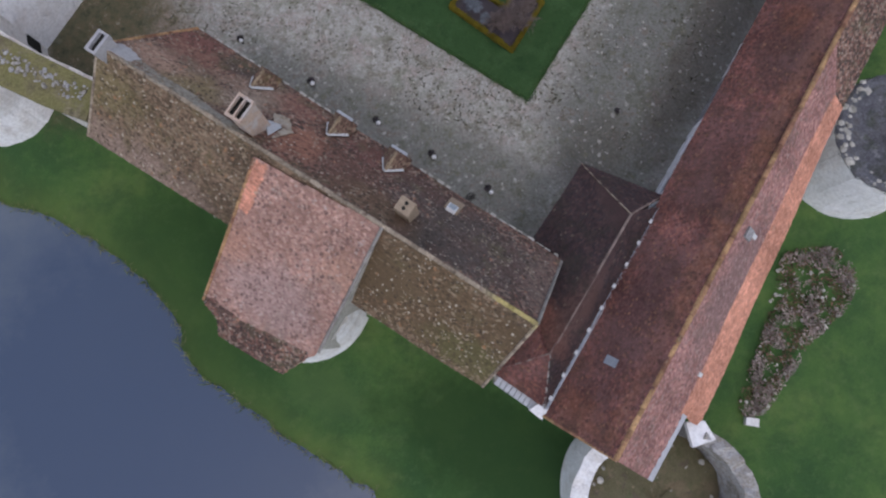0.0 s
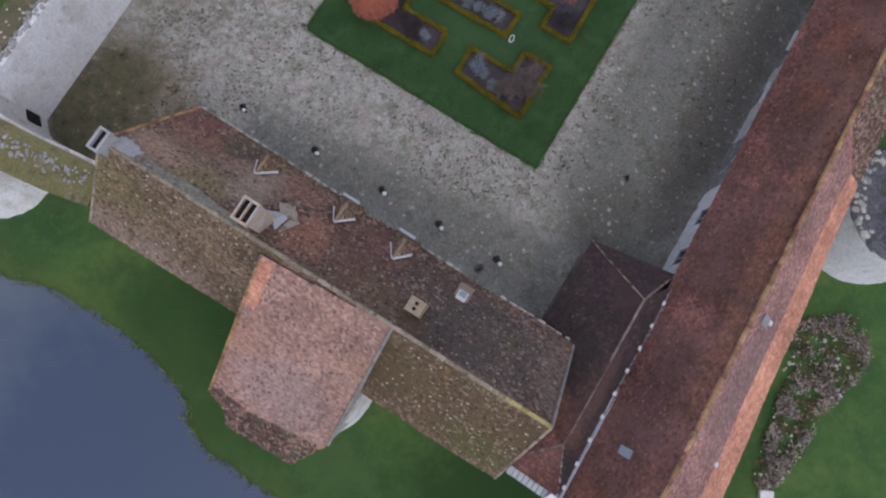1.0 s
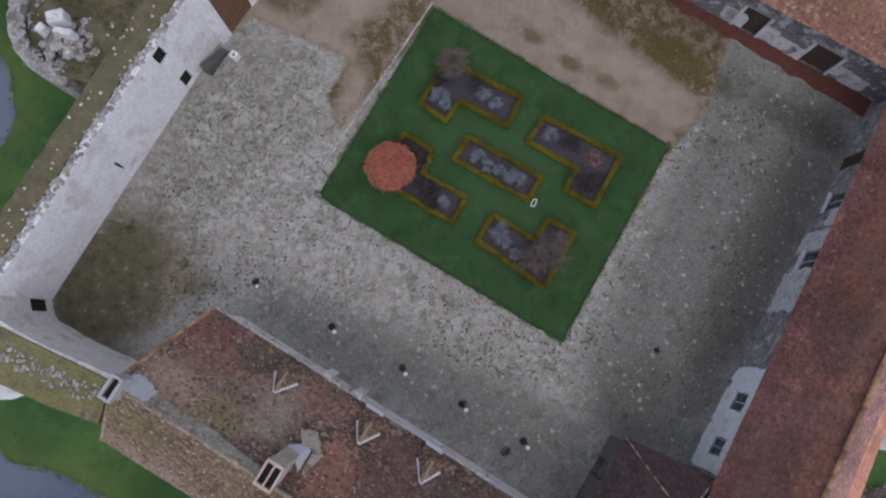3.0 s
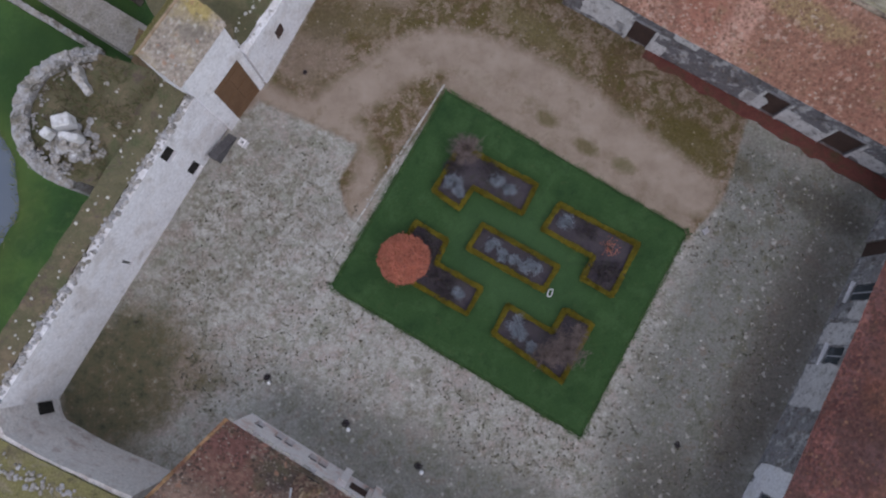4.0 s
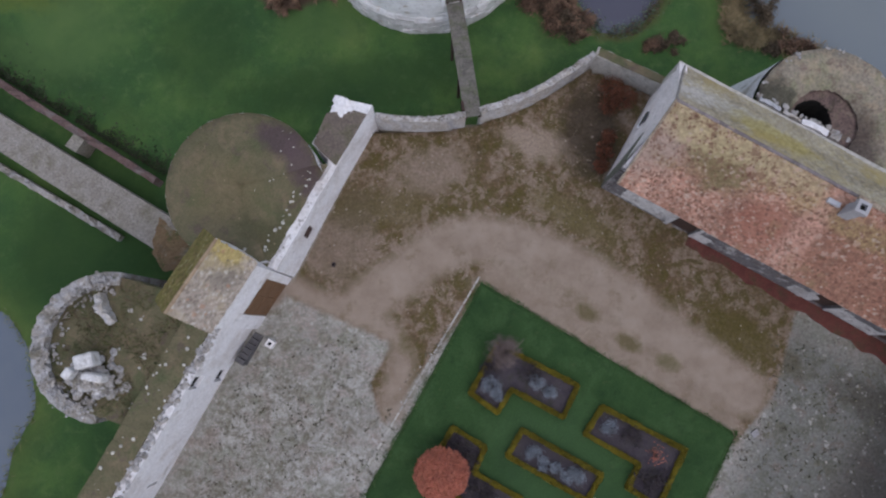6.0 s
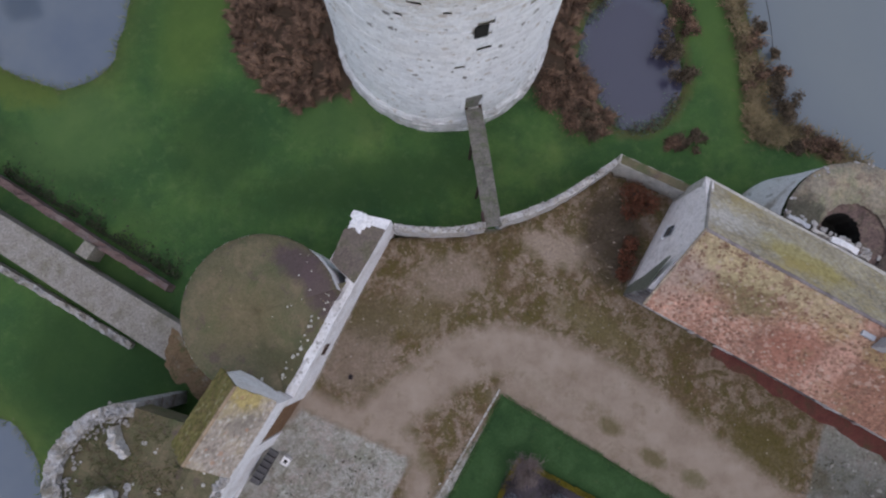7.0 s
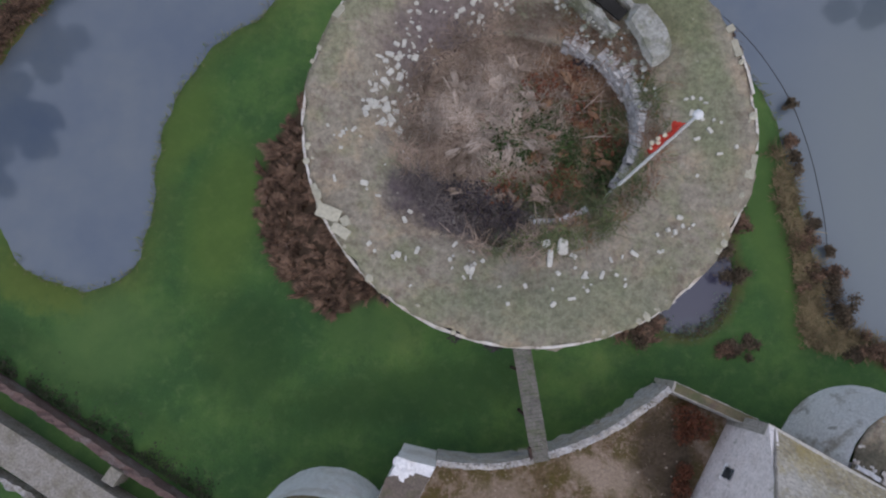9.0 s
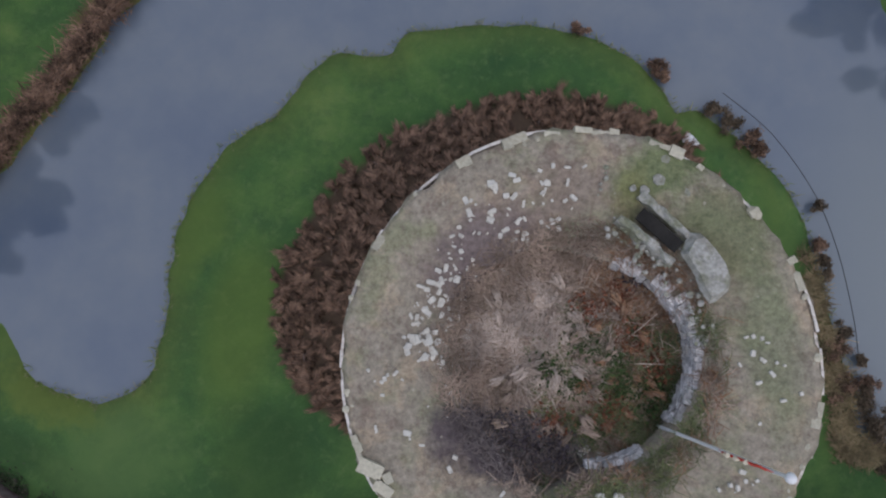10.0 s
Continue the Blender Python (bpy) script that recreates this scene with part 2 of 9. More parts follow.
M["tile_pink"] = tiles("tile_pink", [(0.36, 0.185, 0.165), (0.42, 0.225, 0.20), (0.30, 0.16, 0.15), (0.45, 0.25, 0.22), (0.33, 0.19, 0.18)],
                       lichen=(0.38, 0.27, 0.24), lichen_amt=0.1, moss=(0.22, 0.15, 0.13), moss_amt=0.3, moss_scale=1.0, blotch=0.35, dark=(0.16, 0.10, 0.10),
                       spots=[(13.6, 3.3, 4.0, 1.0, EA, (0.23, 0.155, 0.15), 0.7)], dots=[(4.6, 0.2, 0.24, (0.12, 0.075, 0.075), 0.75), (4.0, 0.15, 0.12, (0.48, 0.33, 0.28), 0.6)])
M["tile_new"] = tiles("tile_new", [(0.60, 0.285, 0.20), (0.64, 0.31, 0.225), (0.57, 0.265, 0.185)], lichen_amt=-0.2, moss_amt=-0.3, blotch=0.0)
M["tile_barn"] = tiles("tile_barn", [(0.42, 0.235, 0.175), (0.47, 0.275, 0.21), (0.38, 0.205, 0.15), (0.50, 0.32, 0.255), (0.44, 0.25, 0.185)],
                       lichen=(0.52, 0.42, 0.34), lichen_amt=0.05, moss=(0.25, 0.19, 0.10), moss_amt=0.22, moss_scale=0.55, blotch=0.5, dark=(0.20, 0.10, 0.075),
                       spots=[(6.6, 40.6, 1.9, 1.7, BA, (0.40, 0.31, 0.26), 0.8), (9.4, 39.1, 2.2, 1.1, BA, (0.19, 0.16, 0.08), 0.85), (8.4, 40.7, 3.4, 0.85, BA, (0.47, 0.385, 0.23), 0.85), (11.9, 38.5, 2.6, 0.6, BA, (0.45, 0.365, 0.225), 0.8),
                              (11.3, 36.3, 1.6, 1.2, BA, (0.30, 0.12, 0.085), 0.6), (16.5, 33.8, 5.0, 2.3, BA, (0.29, 0.145, 0.10), 0.8), (15.2, 35.9, 4.6, 0.5, BA, (0.34, 0.26, 0.13), 0.65),
                              (13.2, 35.9, 0.75, 2.0, BA, (0.54, 0.32, 0.25), 0.75), (21, 31, 5.0, 2.5, BA, (0.27, 0.125, 0.09), 0.7)],
                       dots=[(2.2, 0.34, 0.3, (0.22, 0.125, 0.09), 0.65), (2.6, 0.3, 0.25, (0.52, 0.36, 0.29), 0.6), (4.6, 0.34, 0.40, (0.17, 0.09, 0.065), 0.8), (6.5, 0.32, 0.34, (0.20, 0.105, 0.075), 0.75), (2.4, 0.24, 0.2, (0.16, 0.10, 0.06), 0.55), (3.8, 0.2, 0.16, (0.58, 0.42, 0.33), 0.6), (5.0, 0.22, 0.12, (0.10, 0.075, 0.05), 0.75)])
M["tile_yellow"] = tiles("tile_yellow", [(0.37, 0.325, 0.225), (0.40, 0.35, 0.25), (0.36, 0.32, 0.25), (0.41, 0.37, 0.285)],
                         lichen=(0.44, 0.41, 0.35), lichen_amt=0.0, moss=(0.40, 0.32, 0.13), moss_amt=0.3, moss_scale=0.4, blotch=0.2,
                         spots=[(7.6, 43.4, 2.5, 0.9, BA, (0.52, 0.50, 0.48), 0.85), (10.5, 41.9, 3.0, 0.6, BA, (0.48, 0.46, 0.42), 0.6), (12.0, 40.6, 2.5, 0.8, BA, (0.36, 0.30, 0.08), 0.7)], dots=[(4, 0.18, 0.2, (0.2, 0.17, 0.12), 0.6)])
M["ridge"] = surface("ridge_tile", [(0.22, 0.165, 0.125), (0.36, 0.295, 0.23), (0.24, 0.185, 0.14)], 1.1, 9, 0.45, isl=0.3, patches=[((0.12, 0.085, 0.07), 2.2, 0.53, 0.62, 0.8)], spots=[(3.4, 2.2, 1.5, 0.6, RA, (0.40, 0.33, 0.11), 0.75)])
M["ridge_orange"] = surface("ridge_tile_ochre", [(0.34, 0.19, 0.10), (0.44, 0.27, 0.14), (0.27, 0.16, 0.09)], 0.9, 14, 0.35, isl=0.35, patches=[((0.20, 0.095, 0.07), 0.8, 0.47, 0.58, 0.85), ((0.36, 0.33, 0.26), 2.1, 0.6, 0.68, 0.6)])
M["tile_dormer"] = tiles("tile_dormer", [(0.17, 0.105, 0.08), (0.22, 0.14, 0.105), (0.12, 0.075, 0.06), (0.27, 0.195, 0.14)], lichen=(0.42, 0.35, 0.25), lichen_amt=0.1, moss=(0.17, 0.14, 0.06), moss_amt=0.3, blotch=0.5)
M["ridge_pale"] = surface("ridge_tile_pale_ochre", [(0.28, 0.205, 0.135), (0.36, 0.275, 0.19)], 1.2, 14, 0.3, isl=0.2)
M["ridge_grey"] = surface("ridge_tile_grey", [(0.22, 0.2, 0.19), (0.32, 0.3, 0.28)], 0.9, 14, 0.3, isl=0.2)
M["limestone"] = surface("white_limestone", [(0.79, 0.77, 0.79), (0.87, 0.86, 0.89), (0.80, 0.77, 0.77)], 0.6, 6, 0.2, bump=0.8, bscale=6,
                         patches=[((0.62, 0.57, 0.55), 0.45, 0.50, 0.62, 0.55), ((0.42, 0.37, 0.33), 0.9, 0.60, 0.74, 0.5), ((0.33, 0.33, 0.36), 1.8, 0.60, 0.70, 0.55)])
M["patchwork"] = surface("patched_lime_wall", [(0.36, 0.34, 0.32), (0.55, 0.54, 0.55), (0.42, 0.38, 0.34), (0.64, 0.63, 0.65)], 1.2, 7, 0.35, bump=0.8, bscale=6, isl=0.1,
                         patches=[((0.30, 0.30, 0.34), 0.7, 0.54, 0.64, 0.7), ((0.22, 0.19, 0.16), 1.7, 0.60, 0.70, 0.6)])
M["rim_stone"] = surface("cream_rim_stone", [(0.36, 0.34, 0.27), (0.46, 0.43, 0.34), (0.40, 0.37, 0.29)], 1.5, 10, 0.25, bump=0.7, bscale=8, isl=0.15)
mk, tk, bk = shader("keep_limestone")
ck = ramp(tk, noise_tex(tk, 0.3, 6, 0.6), spread([(0.77, 0.76, 0.78), (0.84, 0.84, 0.86), (0.80, 0.78, 0.78)]))
ck = mix(tk, 1.0, ck, ramp(tk, island(tk), [(0.0, 0.90), (0.6, 1.02), (1.0, 1.05)]), "MULTIPLY")
gk = tk.nodes.new("ShaderNodeNewGeometry")
zk = tk.nodes.new("ShaderNodeSeparateXYZ")
tk.links.new(gk.outputs["Position"], zk.inputs[0])
lich = math_node(tk, "ADD", math_node(tk, "MULTIPLY", math_node(tk, "SUBTRACT", zk.outputs["Z"], 10.6), 0.12),
                 math_node(tk, "MULTIPLY", math_node(tk, "SUBTRACT", noise_tex(tk, 0.9, 8, 0.76, (1, 1, 2.2, 0)), 0.4), 1.9))
ck = mix(tk, ramp(tk, lich, [(0.34, 0.0), (0.72, 0.85)]), ck, ramp(tk, noise_tex(tk, 2.4, 7, 0.76), spread([(0.34, 0.27, 0.20), (0.52, 0.45, 0.37), (0.68, 0.64, 0.59), (0.44, 0.36, 0.28), (0.30, 0.24, 0.18)])))
ck = mix(tk, ramp(tk, noise_tex(tk, 2.2, 7, 0.75, (1, 1, 2.0, 0)), [(0.59, 0.0), (0.67, 0.7)]), ck, (0.20, 0.17, 0.13))
ck = mix(tk, 1.0, ck, ramp(tk, noise_tex(tk, 8, 6, 0.7), [(0.3, 0.87), (0.7, 1.12)]), "MULTIPLY")
ck = laid(tk, ck, (), [(1.3, 0.15, 0.3, (0.12, 0.10, 0.085), 0.85), (1.9, 0.22, 0.3, (0.42, 0.34, 0.27), 0.6), (2.8, 0.17, 0.24, (0.17, 0.145, 0.12), 0.75), (2.8, 0.16, 0.12, (0.85, 0.84, 0.85), 0.6)])
ck = mix(tk, math_node(tk, "MULTIPLY", math_node(tk, "LESS_THAN", zk.outputs["Z"], 0.25), 0.5), ck, ramp(tk, noise_tex(tk, 1.4, 7, 0.75), [(0.42, (0.24, 0.225, 0.22)), (0.56, (0.58, 0.565, 0.57))]))
tk.links.new(ck, bk.inputs["Base Color"])
bk.inputs["Roughness"].default_value = 0.92
bk.inputs["Specular IOR Level"].default_value = 0.2
relief(tk, bk, 5, 0.6, 0.03)
M["keep_stone"] = mk
M["keep_upper"] = surface("keep_limestone_lichened", [(0.46, 0.39, 0.30), (0.54, 0.48, 0.40), (0.40, 0.34, 0.25)], 0.6, 7, 0.2, bump=0.8, bscale=5, isl=0.12,
                          patches=[((0.60, 0.57, 0.53), 1.2, 0.52, 0.66, 0.7), ((0.15, 0.13, 0.09), 2.4, 0.64, 0.74, 0.75)])
M["rubble"] = surface("rubble_stone", [(0.36, 0.33, 0.29), (0.48, 0.46, 0.43), (0.30, 0.29, 0.26)], 1.2, 8, 0.3, bump=0.9, bscale=7, isl=0.2,
                      patches=[((0.16, 0.15, 0.10), 1.6, 0.55, 0.68, 0.6)])
M["grey_stone"] = surface("grey_stone", [(0.24, 0.23, 0.24), (0.33, 0.32, 0.33), (0.27, 0.25, 0.24)], 1.0, 8, 0.3, bump=0.8, bscale=7, isl=0.18,
                          patches=[((0.10, 0.10, 0.08), 1.4, 0.58, 0.7, 0.5)])
M["ruin_stone"] = surface("weathered_ruin_stone", [(0.27, 0.25, 0.24), (0.44, 0.43, 0.44), (0.33, 0.30, 0.27), (0.55, 0.54, 0.55)], 1.6, 7, 0.35, bump=1.0, bscale=5, bdist=0.08, isl=0.2,
                          patches=[((0.13, 0.115, 0.08), 1.1, 0.52, 0.64, 0.75), ((0.62, 0.61, 0.62), 2.4, 0.60, 0.68, 0.7)])
M["facade"] = surface("pinkish_lime_wash", [(0.72, 0.62, 0.58), (0.82, 0.77, 0.76), (0.76, 0.68, 0.65)], 0.8, 8, 0.15, bump=0.4, bscale=8,
                       patches=[((0.60, 0.36, 0.28), 0.7, 0.53, 0.66, 0.7)])
M["slab"] = surface("lichened_slab", [(0.22, 0.22, 0.18), (0.36, 0.355, 0.33), (0.25, 0.235, 0.19)], 1.8, 8, 0.4, bump=0.9, bscale=8, patches=[((0.17, 0.18, 0.11), 1.5, 0.48, 0.60, 0.8), ((0.46, 0.45, 0.43), 2.4, 0.58, 0.66, 0.6)])
M["barn_wall"] = surface("grey_streaked_rubble", [(0.19, 0.18, 0.185), (0.29, 0.28, 0.29), (0.22, 0.20, 0.19)], 0.9, 7, 0.35, bump=0.9, bscale=6,
                         patches=[((0.58, 0.57, 0.58), 1.7, 0.52, 0.60, 0.8), ((0.11, 0.09, 0.085), 2.3, 0.53, 0.62, 0.75), ((0.30, 0.22, 0.18), 3.4, 0.56, 0.64, 0.6)])
M["barn_slate"] = surface("dark_slaty_rubble", [(0.13, 0.12, 0.13), (0.20, 0.19, 0.20), (0.155, 0.14, 0.14)], 0.9, 7, 0.35, bump=0.9, bscale=6,
                         patches=[((0.58, 0.57, 0.58), 1.7, 0.52, 0.60, 0.8), ((0.11, 0.09, 0.085), 2.3, 0.53, 0.62, 0.75), ((0.30, 0.22, 0.18), 3.4, 0.56, 0.64, 0.6)])
M["gravel_stone"] = surface("yard_stone", [(0.30, 0.285, 0.26), (0.40, 0.385, 0.36), (0.34, 0.31, 0.29)], 1.5, 10, 0.25, isl=0.35)
M["earth_stone"] = surface("earthy_stone", [(0.22, 0.18, 0.145), (0.32, 0.27, 0.225)], 1.5, 10, 0.25, isl=0.3)
M["hollow"] = surface("dead_grass_mat", [(0.22, 0.15, 0.115), (0.33, 0.25, 0.20), (0.24, 0.21, 0.13)], 0.9, 12, 0.4, patches=[((0.20, 0.10, 0.06), 1.1, 0.52, 0.62, 0.7), ((0.11, 0.085, 0.085), 1.6, 0.56, 0.66, 0.7)], bump=0.8, bscale=14, bdist=0.05)
M["loose_stone"] = surface("pale_loose_stone", [(0.44, 0.41, 0.36), (0.56, 0.54, 0.49), (0.48, 0.46, 0.42)], 1.5, 10, 0.2, bump=0.6, bscale=9, isl=0.18)
M["mortar"] = surface("lime_render", [(0.58, 0.56, 0.56), (0.70, 0.68, 0.68)], 1.2, 9, 0.25, bump=0.6, patches=[((0.40, 0.36, 0.33), 1.3, 0.52, 0.66, 0.55), ((0.22, 0.20, 0.20), 3.2, 0.55, 0.63, 0.75)])
M["chimney"] = surface("pale_brick", [(0.44, 0.32, 0.26), (0.50, 0.38, 0.31), (0.40, 0.31, 0.27)], 1.5, 12, 0.25, isl=0.12,
                       patches=[((0.50, 0.49, 0.50), 1.2, 0.5, 0.62, 0.75)])
M["ochre"] = surface("ochre_render", [(0.30, 0.225, 0.165), (0.38, 0.30, 0.225)], 1.5, 12, 0.25)
M["grey_render"] = surface("grey_render", [(0.36, 0.35, 0.37), (0.46, 0.45, 0.47)], 1.2, 9, 0.2)
# near-black: soot in the flues, painted dark inside openings elsewhere
M["soot_and_shade"] = surface("soot_and_shade", [(0.015, 0.014, 0.013), (0.03, 0.028, 0.026)], 2, 10, 0.3)
M["lead"] = surface("lead_sheet", [(0.42, 0.43, 0.47), (0.52, 0.53, 0.57)], 1.5, 10, 0.15, rough=0.55, bump=0.2, spec=0.5)
M["zinc"] = surface("zinc_gutter", [(0.24, 0.26, 0.31), (0.34, 0.37, 0.42)], 1.5, 10, 0.2, rough=0.45, bump=0.2, spec=0.5, metal=0.3)
M["clip"] = surface("white_bracket", [(0.62, 0.62, 0.64), (0.7, 0.7, 0.72)], 3, 10, 0.1, rough=0.5)
M["wood_dark"] = surface("dark_timber", [(0.06, 0.04, 0.035), (0.09, 0.055, 0.045)], 1.5, 18, 0.35, rough=0.75)
M["wood_gate"] = surface("brown_timber", [(0.16, 0.09, 0.05), (0.20, 0.115, 0.065)], 1.2, 18, 0.3, rough=0.75)
M["deck"] = surface("weathered_planks", [(0.125, 0.118, 0.108), (0.185, 0.175, 0.155), (0.14, 0.125, 0.12)], 1.5, 12, 0.4, isl=0.2, patches=[((0.10, 0.115, 0.06), 1.2, 0.48, 0.6, 0.65), ((0.07, 0.06, 0.055), 2.6, 0.56, 0.66, 0.6)])
# dark spots inside the keep's south-west edge paint the rim's shade
M["turf"] = surface("dry_turf", [(0.25, 0.222, 0.175), (0.32, 0.278, 0.222), (0.27, 0.242, 0.188)], 0.6, 6, 0.42, bump=0.8, bscale=14, bdist=0.05,
                    patches=[((0.40, 0.315, 0.225), 0.9, 0.50, 0.62, 0.75), ((0.24, 0.245, 0.15), 0.6, 0.48, 0.60, 0.7), ((0.20, 0.15, 0.125), 1.4, 0.53, 0.64, 0.75), ((0.27, 0.25, 0.20), 3.0, 0.58, 0.7, 0.6)],
                    spots=[(13.4, 43.0, 1.5, 1.3, -0.5, (0.075, 0.072, 0.055), 0.9), (16.9, 40.2, 1.9, 1.6, 0.4, (0.12, 0.092, 0.082), 0.9), (17.6, 41.6, 1.2, 1.2, 0.0, (0.15, 0.115, 0.095), 0.7), (-6.6, 57.9, 2.6, 1.5, 0.75, (0.20, 0.155, 0.14), 0.75), (-4.4, 59.6, 1.4, 0.9, 0.0, (0.23, 0.18, 0.15), 0.6), (0.2, 55.6, 0.8, 2.6, 0.1, (0.20, 0.22, 0.13), 0.6), (-6.7, 53.2, 1.9, 1.0, -0.3, (0.075, 0.06, 0.068), 0.85), (-2.2, 60.0, 1.6, 0.9, 0.6, (0.13, 0.17, 0.07), 0.8), (-0.6, 58.4, 1.1, 1.6, 0.6, (0.15, 0.17, 0.085), 0.7), (-7.2, 53.4, 1.6, 0.8, -0.5, (0.12, 0.095, 0.10), 0.75), (-4.9, 52.5, 1.7, 0.6, 0, (0.12, 0.09, 0.09), 0.7),
                           (-6.9, 58.0, 1.4, 1.0, 0.7, (0.17, 0.135, 0.135), 0.75), (-3.8, 50.3, 3.5, 1.0, 0, (0.19, 0.21, 0.13), 0.6), (-2.9, 59.4, 0.5, 0.9, -0.3, (0.22, 0.21, 0.09), 0.45)],
                    dots=[(4.5, 0.14, 0.07, (0.42, 0.38, 0.31), 0.6)])
M["turf_green"] = surface("mossy_turf", [(0.115, 0.108, 0.06), (0.155, 0.138, 0.082), (0.13, 0.115, 0.068)], 0.6, 12, 0.28, bump=0.8, bscale=14, bdist=0.05,
                          patches=[((0.23, 0.175, 0.115), 0.7, 0.50, 0.64, 0.75), ((0.095, 0.115, 0.055), 0.6, 0.52, 0.64, 0.7), ((0.12, 0.085, 0.08), 1.3, 0.56, 0.66, 0.65)],
                          spots=[(-14.4, 38.6, 2.2, 2.2, 0.0, (0.19, 0.155, 0.085), 0.55), (-11.9, 41.2, 1.5, 0.9, -0.5, (0.095, 0.068, 0.072), 0.9), (-10.8, 39.9, 0.8, 1.5, 0.3, (0.12, 0.085, 0.088), 0.85), (-12.6, 36.6, 1.6, 0.7, -0.5, (0.085, 0.085, 0.045), 0.7)],
                          dots=[(4, 0.15, 0.07, (0.36, 0.28, 0.18), 0.7)])
M["lawn"] = surface("mown_lawn", [(0.022, 0.055, 0.018), (0.036, 0.082, 0.026), (0.028, 0.066, 0.02)], 0.35, 14, 0.35, bump=0.8, bscale=45, bdist=0.03,
                    patches=[((0.058, 0.115, 0.042), 0.7, 0.50, 0.64, 0.6), ((0.018, 0.042, 0.016), 1.3, 0.54, 0.66, 0.5), ((0.085, 0.105, 0.04), 2.2, 0.60, 0.70, 0.45)], spots=[(1.8, 24.5, 4.6, 3.6, -0.56, (0.055, 0.11, 0.045), 0.5)])
M["soil"] = surface("bed_soil", [(0.05, 0.042, 0.055), (0.08, 0.068, 0.08), (0.06, 0.058, 0.05)], 1.6, 16, 0.4, bump=1.0, bscale=16, bdist=0.05)
M["red_gravel"] = surface("red_brick_chippings", [(0.12, 0.042, 0.036), (0.17, 0.06, 0.05), (0.10, 0.055, 0.04)], 0.9, 20, 0.35, bump=0.9, bscale=30, patches=[((0.085, 0.075, 0.04), 0.7, 0.52, 0.64, 0.75)])
M["hedge"] = leafy("box_hedge_leaf", [(0.17, 0.135, 0.012), (0.24, 0.18, 0.018), (0.09, 0.09, 0.014), (0.20, 0.15, 0.015)], drift=(0.8, 1.4), dscale=0.9)
M["maple"] = leafy("red_maple_leaf", [(0.46, 0.155, 0.10), (0.58, 0.23, 0.15), (0.40, 0.13, 0.09), (0.54, 0.20, 0.15)], drift=(0.82, 1.15))
M["grey_leaf"] = leafy("silver_grey_leaf", [(0.20, 0.23, 0.27), (0.30, 0.33, 0.38), (0.15, 0.17, 0.20)])
M["dark_leaf"] = leafy("dull_purple_leaf", [(0.045, 0.035, 0.045), (0.075, 0.06, 0.07), (0.05, 0.05, 0.04)])
M["twig"] = leafy("bare_twig", [(0.20, 0.155, 0.145), (0.27, 0.215, 0.20), (0.16, 0.12, 0.115)], 0.85)
M["brush"] = leafy("dry_bracken", [(0.10, 0.064, 0.047), (0.16, 0.102, 0.072), (0.25, 0.155, 0.105), (0.08, 0.055, 0.042)], 0.9, (0.4, 1.6), 1.3)
M["brush_dark"] = leafy("dark_scrub", [(0.065, 0.052, 0.035), (0.11, 0.085, 0.058), (0.17, 0.125, 0.09)], 0.9, (0.6, 1.35), 1.2)
M["rust_leaf"] = leafy("russet_leaf", [(0.14, 0.05, 0.03), (0.22, 0.085, 0.048), (0.09, 0.04, 0.025)])
M["green_leaf"] = leafy("green_leaf", [(0.035, 0.06, 0.02), (0.06, 0.095, 0.03)])
M["olive_leaf"] = leafy("olive_tree_leaf", [(0.05, 0.052, 0.025), (0.08, 0.075, 0.04), (0.06, 0.048, 0.03)])
M["bark"] = surface("bark", [(0.07, 0.055, 0.045), (0.11, 0.09, 0.075)], 2, 16, 0.4)
M["white_paint"] = surface("white_paint", [(0.74, 0.74, 0.76), (0.8, 0.8, 0.82)], 1, 8, 0.05, rough=0.5, bump=0.1)
M["red_cloth"] = surface("red_flag_cloth", [(0.55, 0.05, 0.035), (0.62, 0.07, 0.05)], 2, 14, 0.12, rough=0.8, bump=0.2)
M["cream_cloth"] = surface("cream_emblem", [(0.66, 0.58, 0.44), (0.7, 0.63, 0.5)], 2, 14, 0.1, rough=0.8, bump=0.2)
M["bluewhite"] = surface("blue_grey_glass_board", [(0.30, 0.35, 0.42), (0.4, 0.45, 0.52)], 2, 12, 0.1, rough=0.3, spec=0.5)
M["iron"] = surface("dark_iron", [(0.03, 0.03, 0.035), (0.05, 0.05, 0.055)], 3, 14, 0.3, rough=0.6)

m, t, b = shader("moat_water")
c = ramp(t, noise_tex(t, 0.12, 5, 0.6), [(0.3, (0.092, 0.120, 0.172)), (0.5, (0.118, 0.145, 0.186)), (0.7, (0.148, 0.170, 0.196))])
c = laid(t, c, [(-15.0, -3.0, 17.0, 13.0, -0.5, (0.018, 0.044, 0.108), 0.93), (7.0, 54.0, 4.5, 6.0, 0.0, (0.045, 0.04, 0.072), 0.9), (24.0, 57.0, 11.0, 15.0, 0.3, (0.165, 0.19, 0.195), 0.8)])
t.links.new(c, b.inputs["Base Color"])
b.inputs["Roughness"].default_value = 0.06
b.inputs["IOR"].default_value = 1.5
b.inputs["Specular IOR Level"].default_value = 0.95
relief(t, b, 1.6, 0.06, 0.02, 4)
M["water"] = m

m, t, b = shader("glass_pane")
b.inputs["Base Color"].default_value = (0.05, 0.06, 0.07, 1)
b.inputs["Roughness"].default_value = 0.08
M["glass"] = m


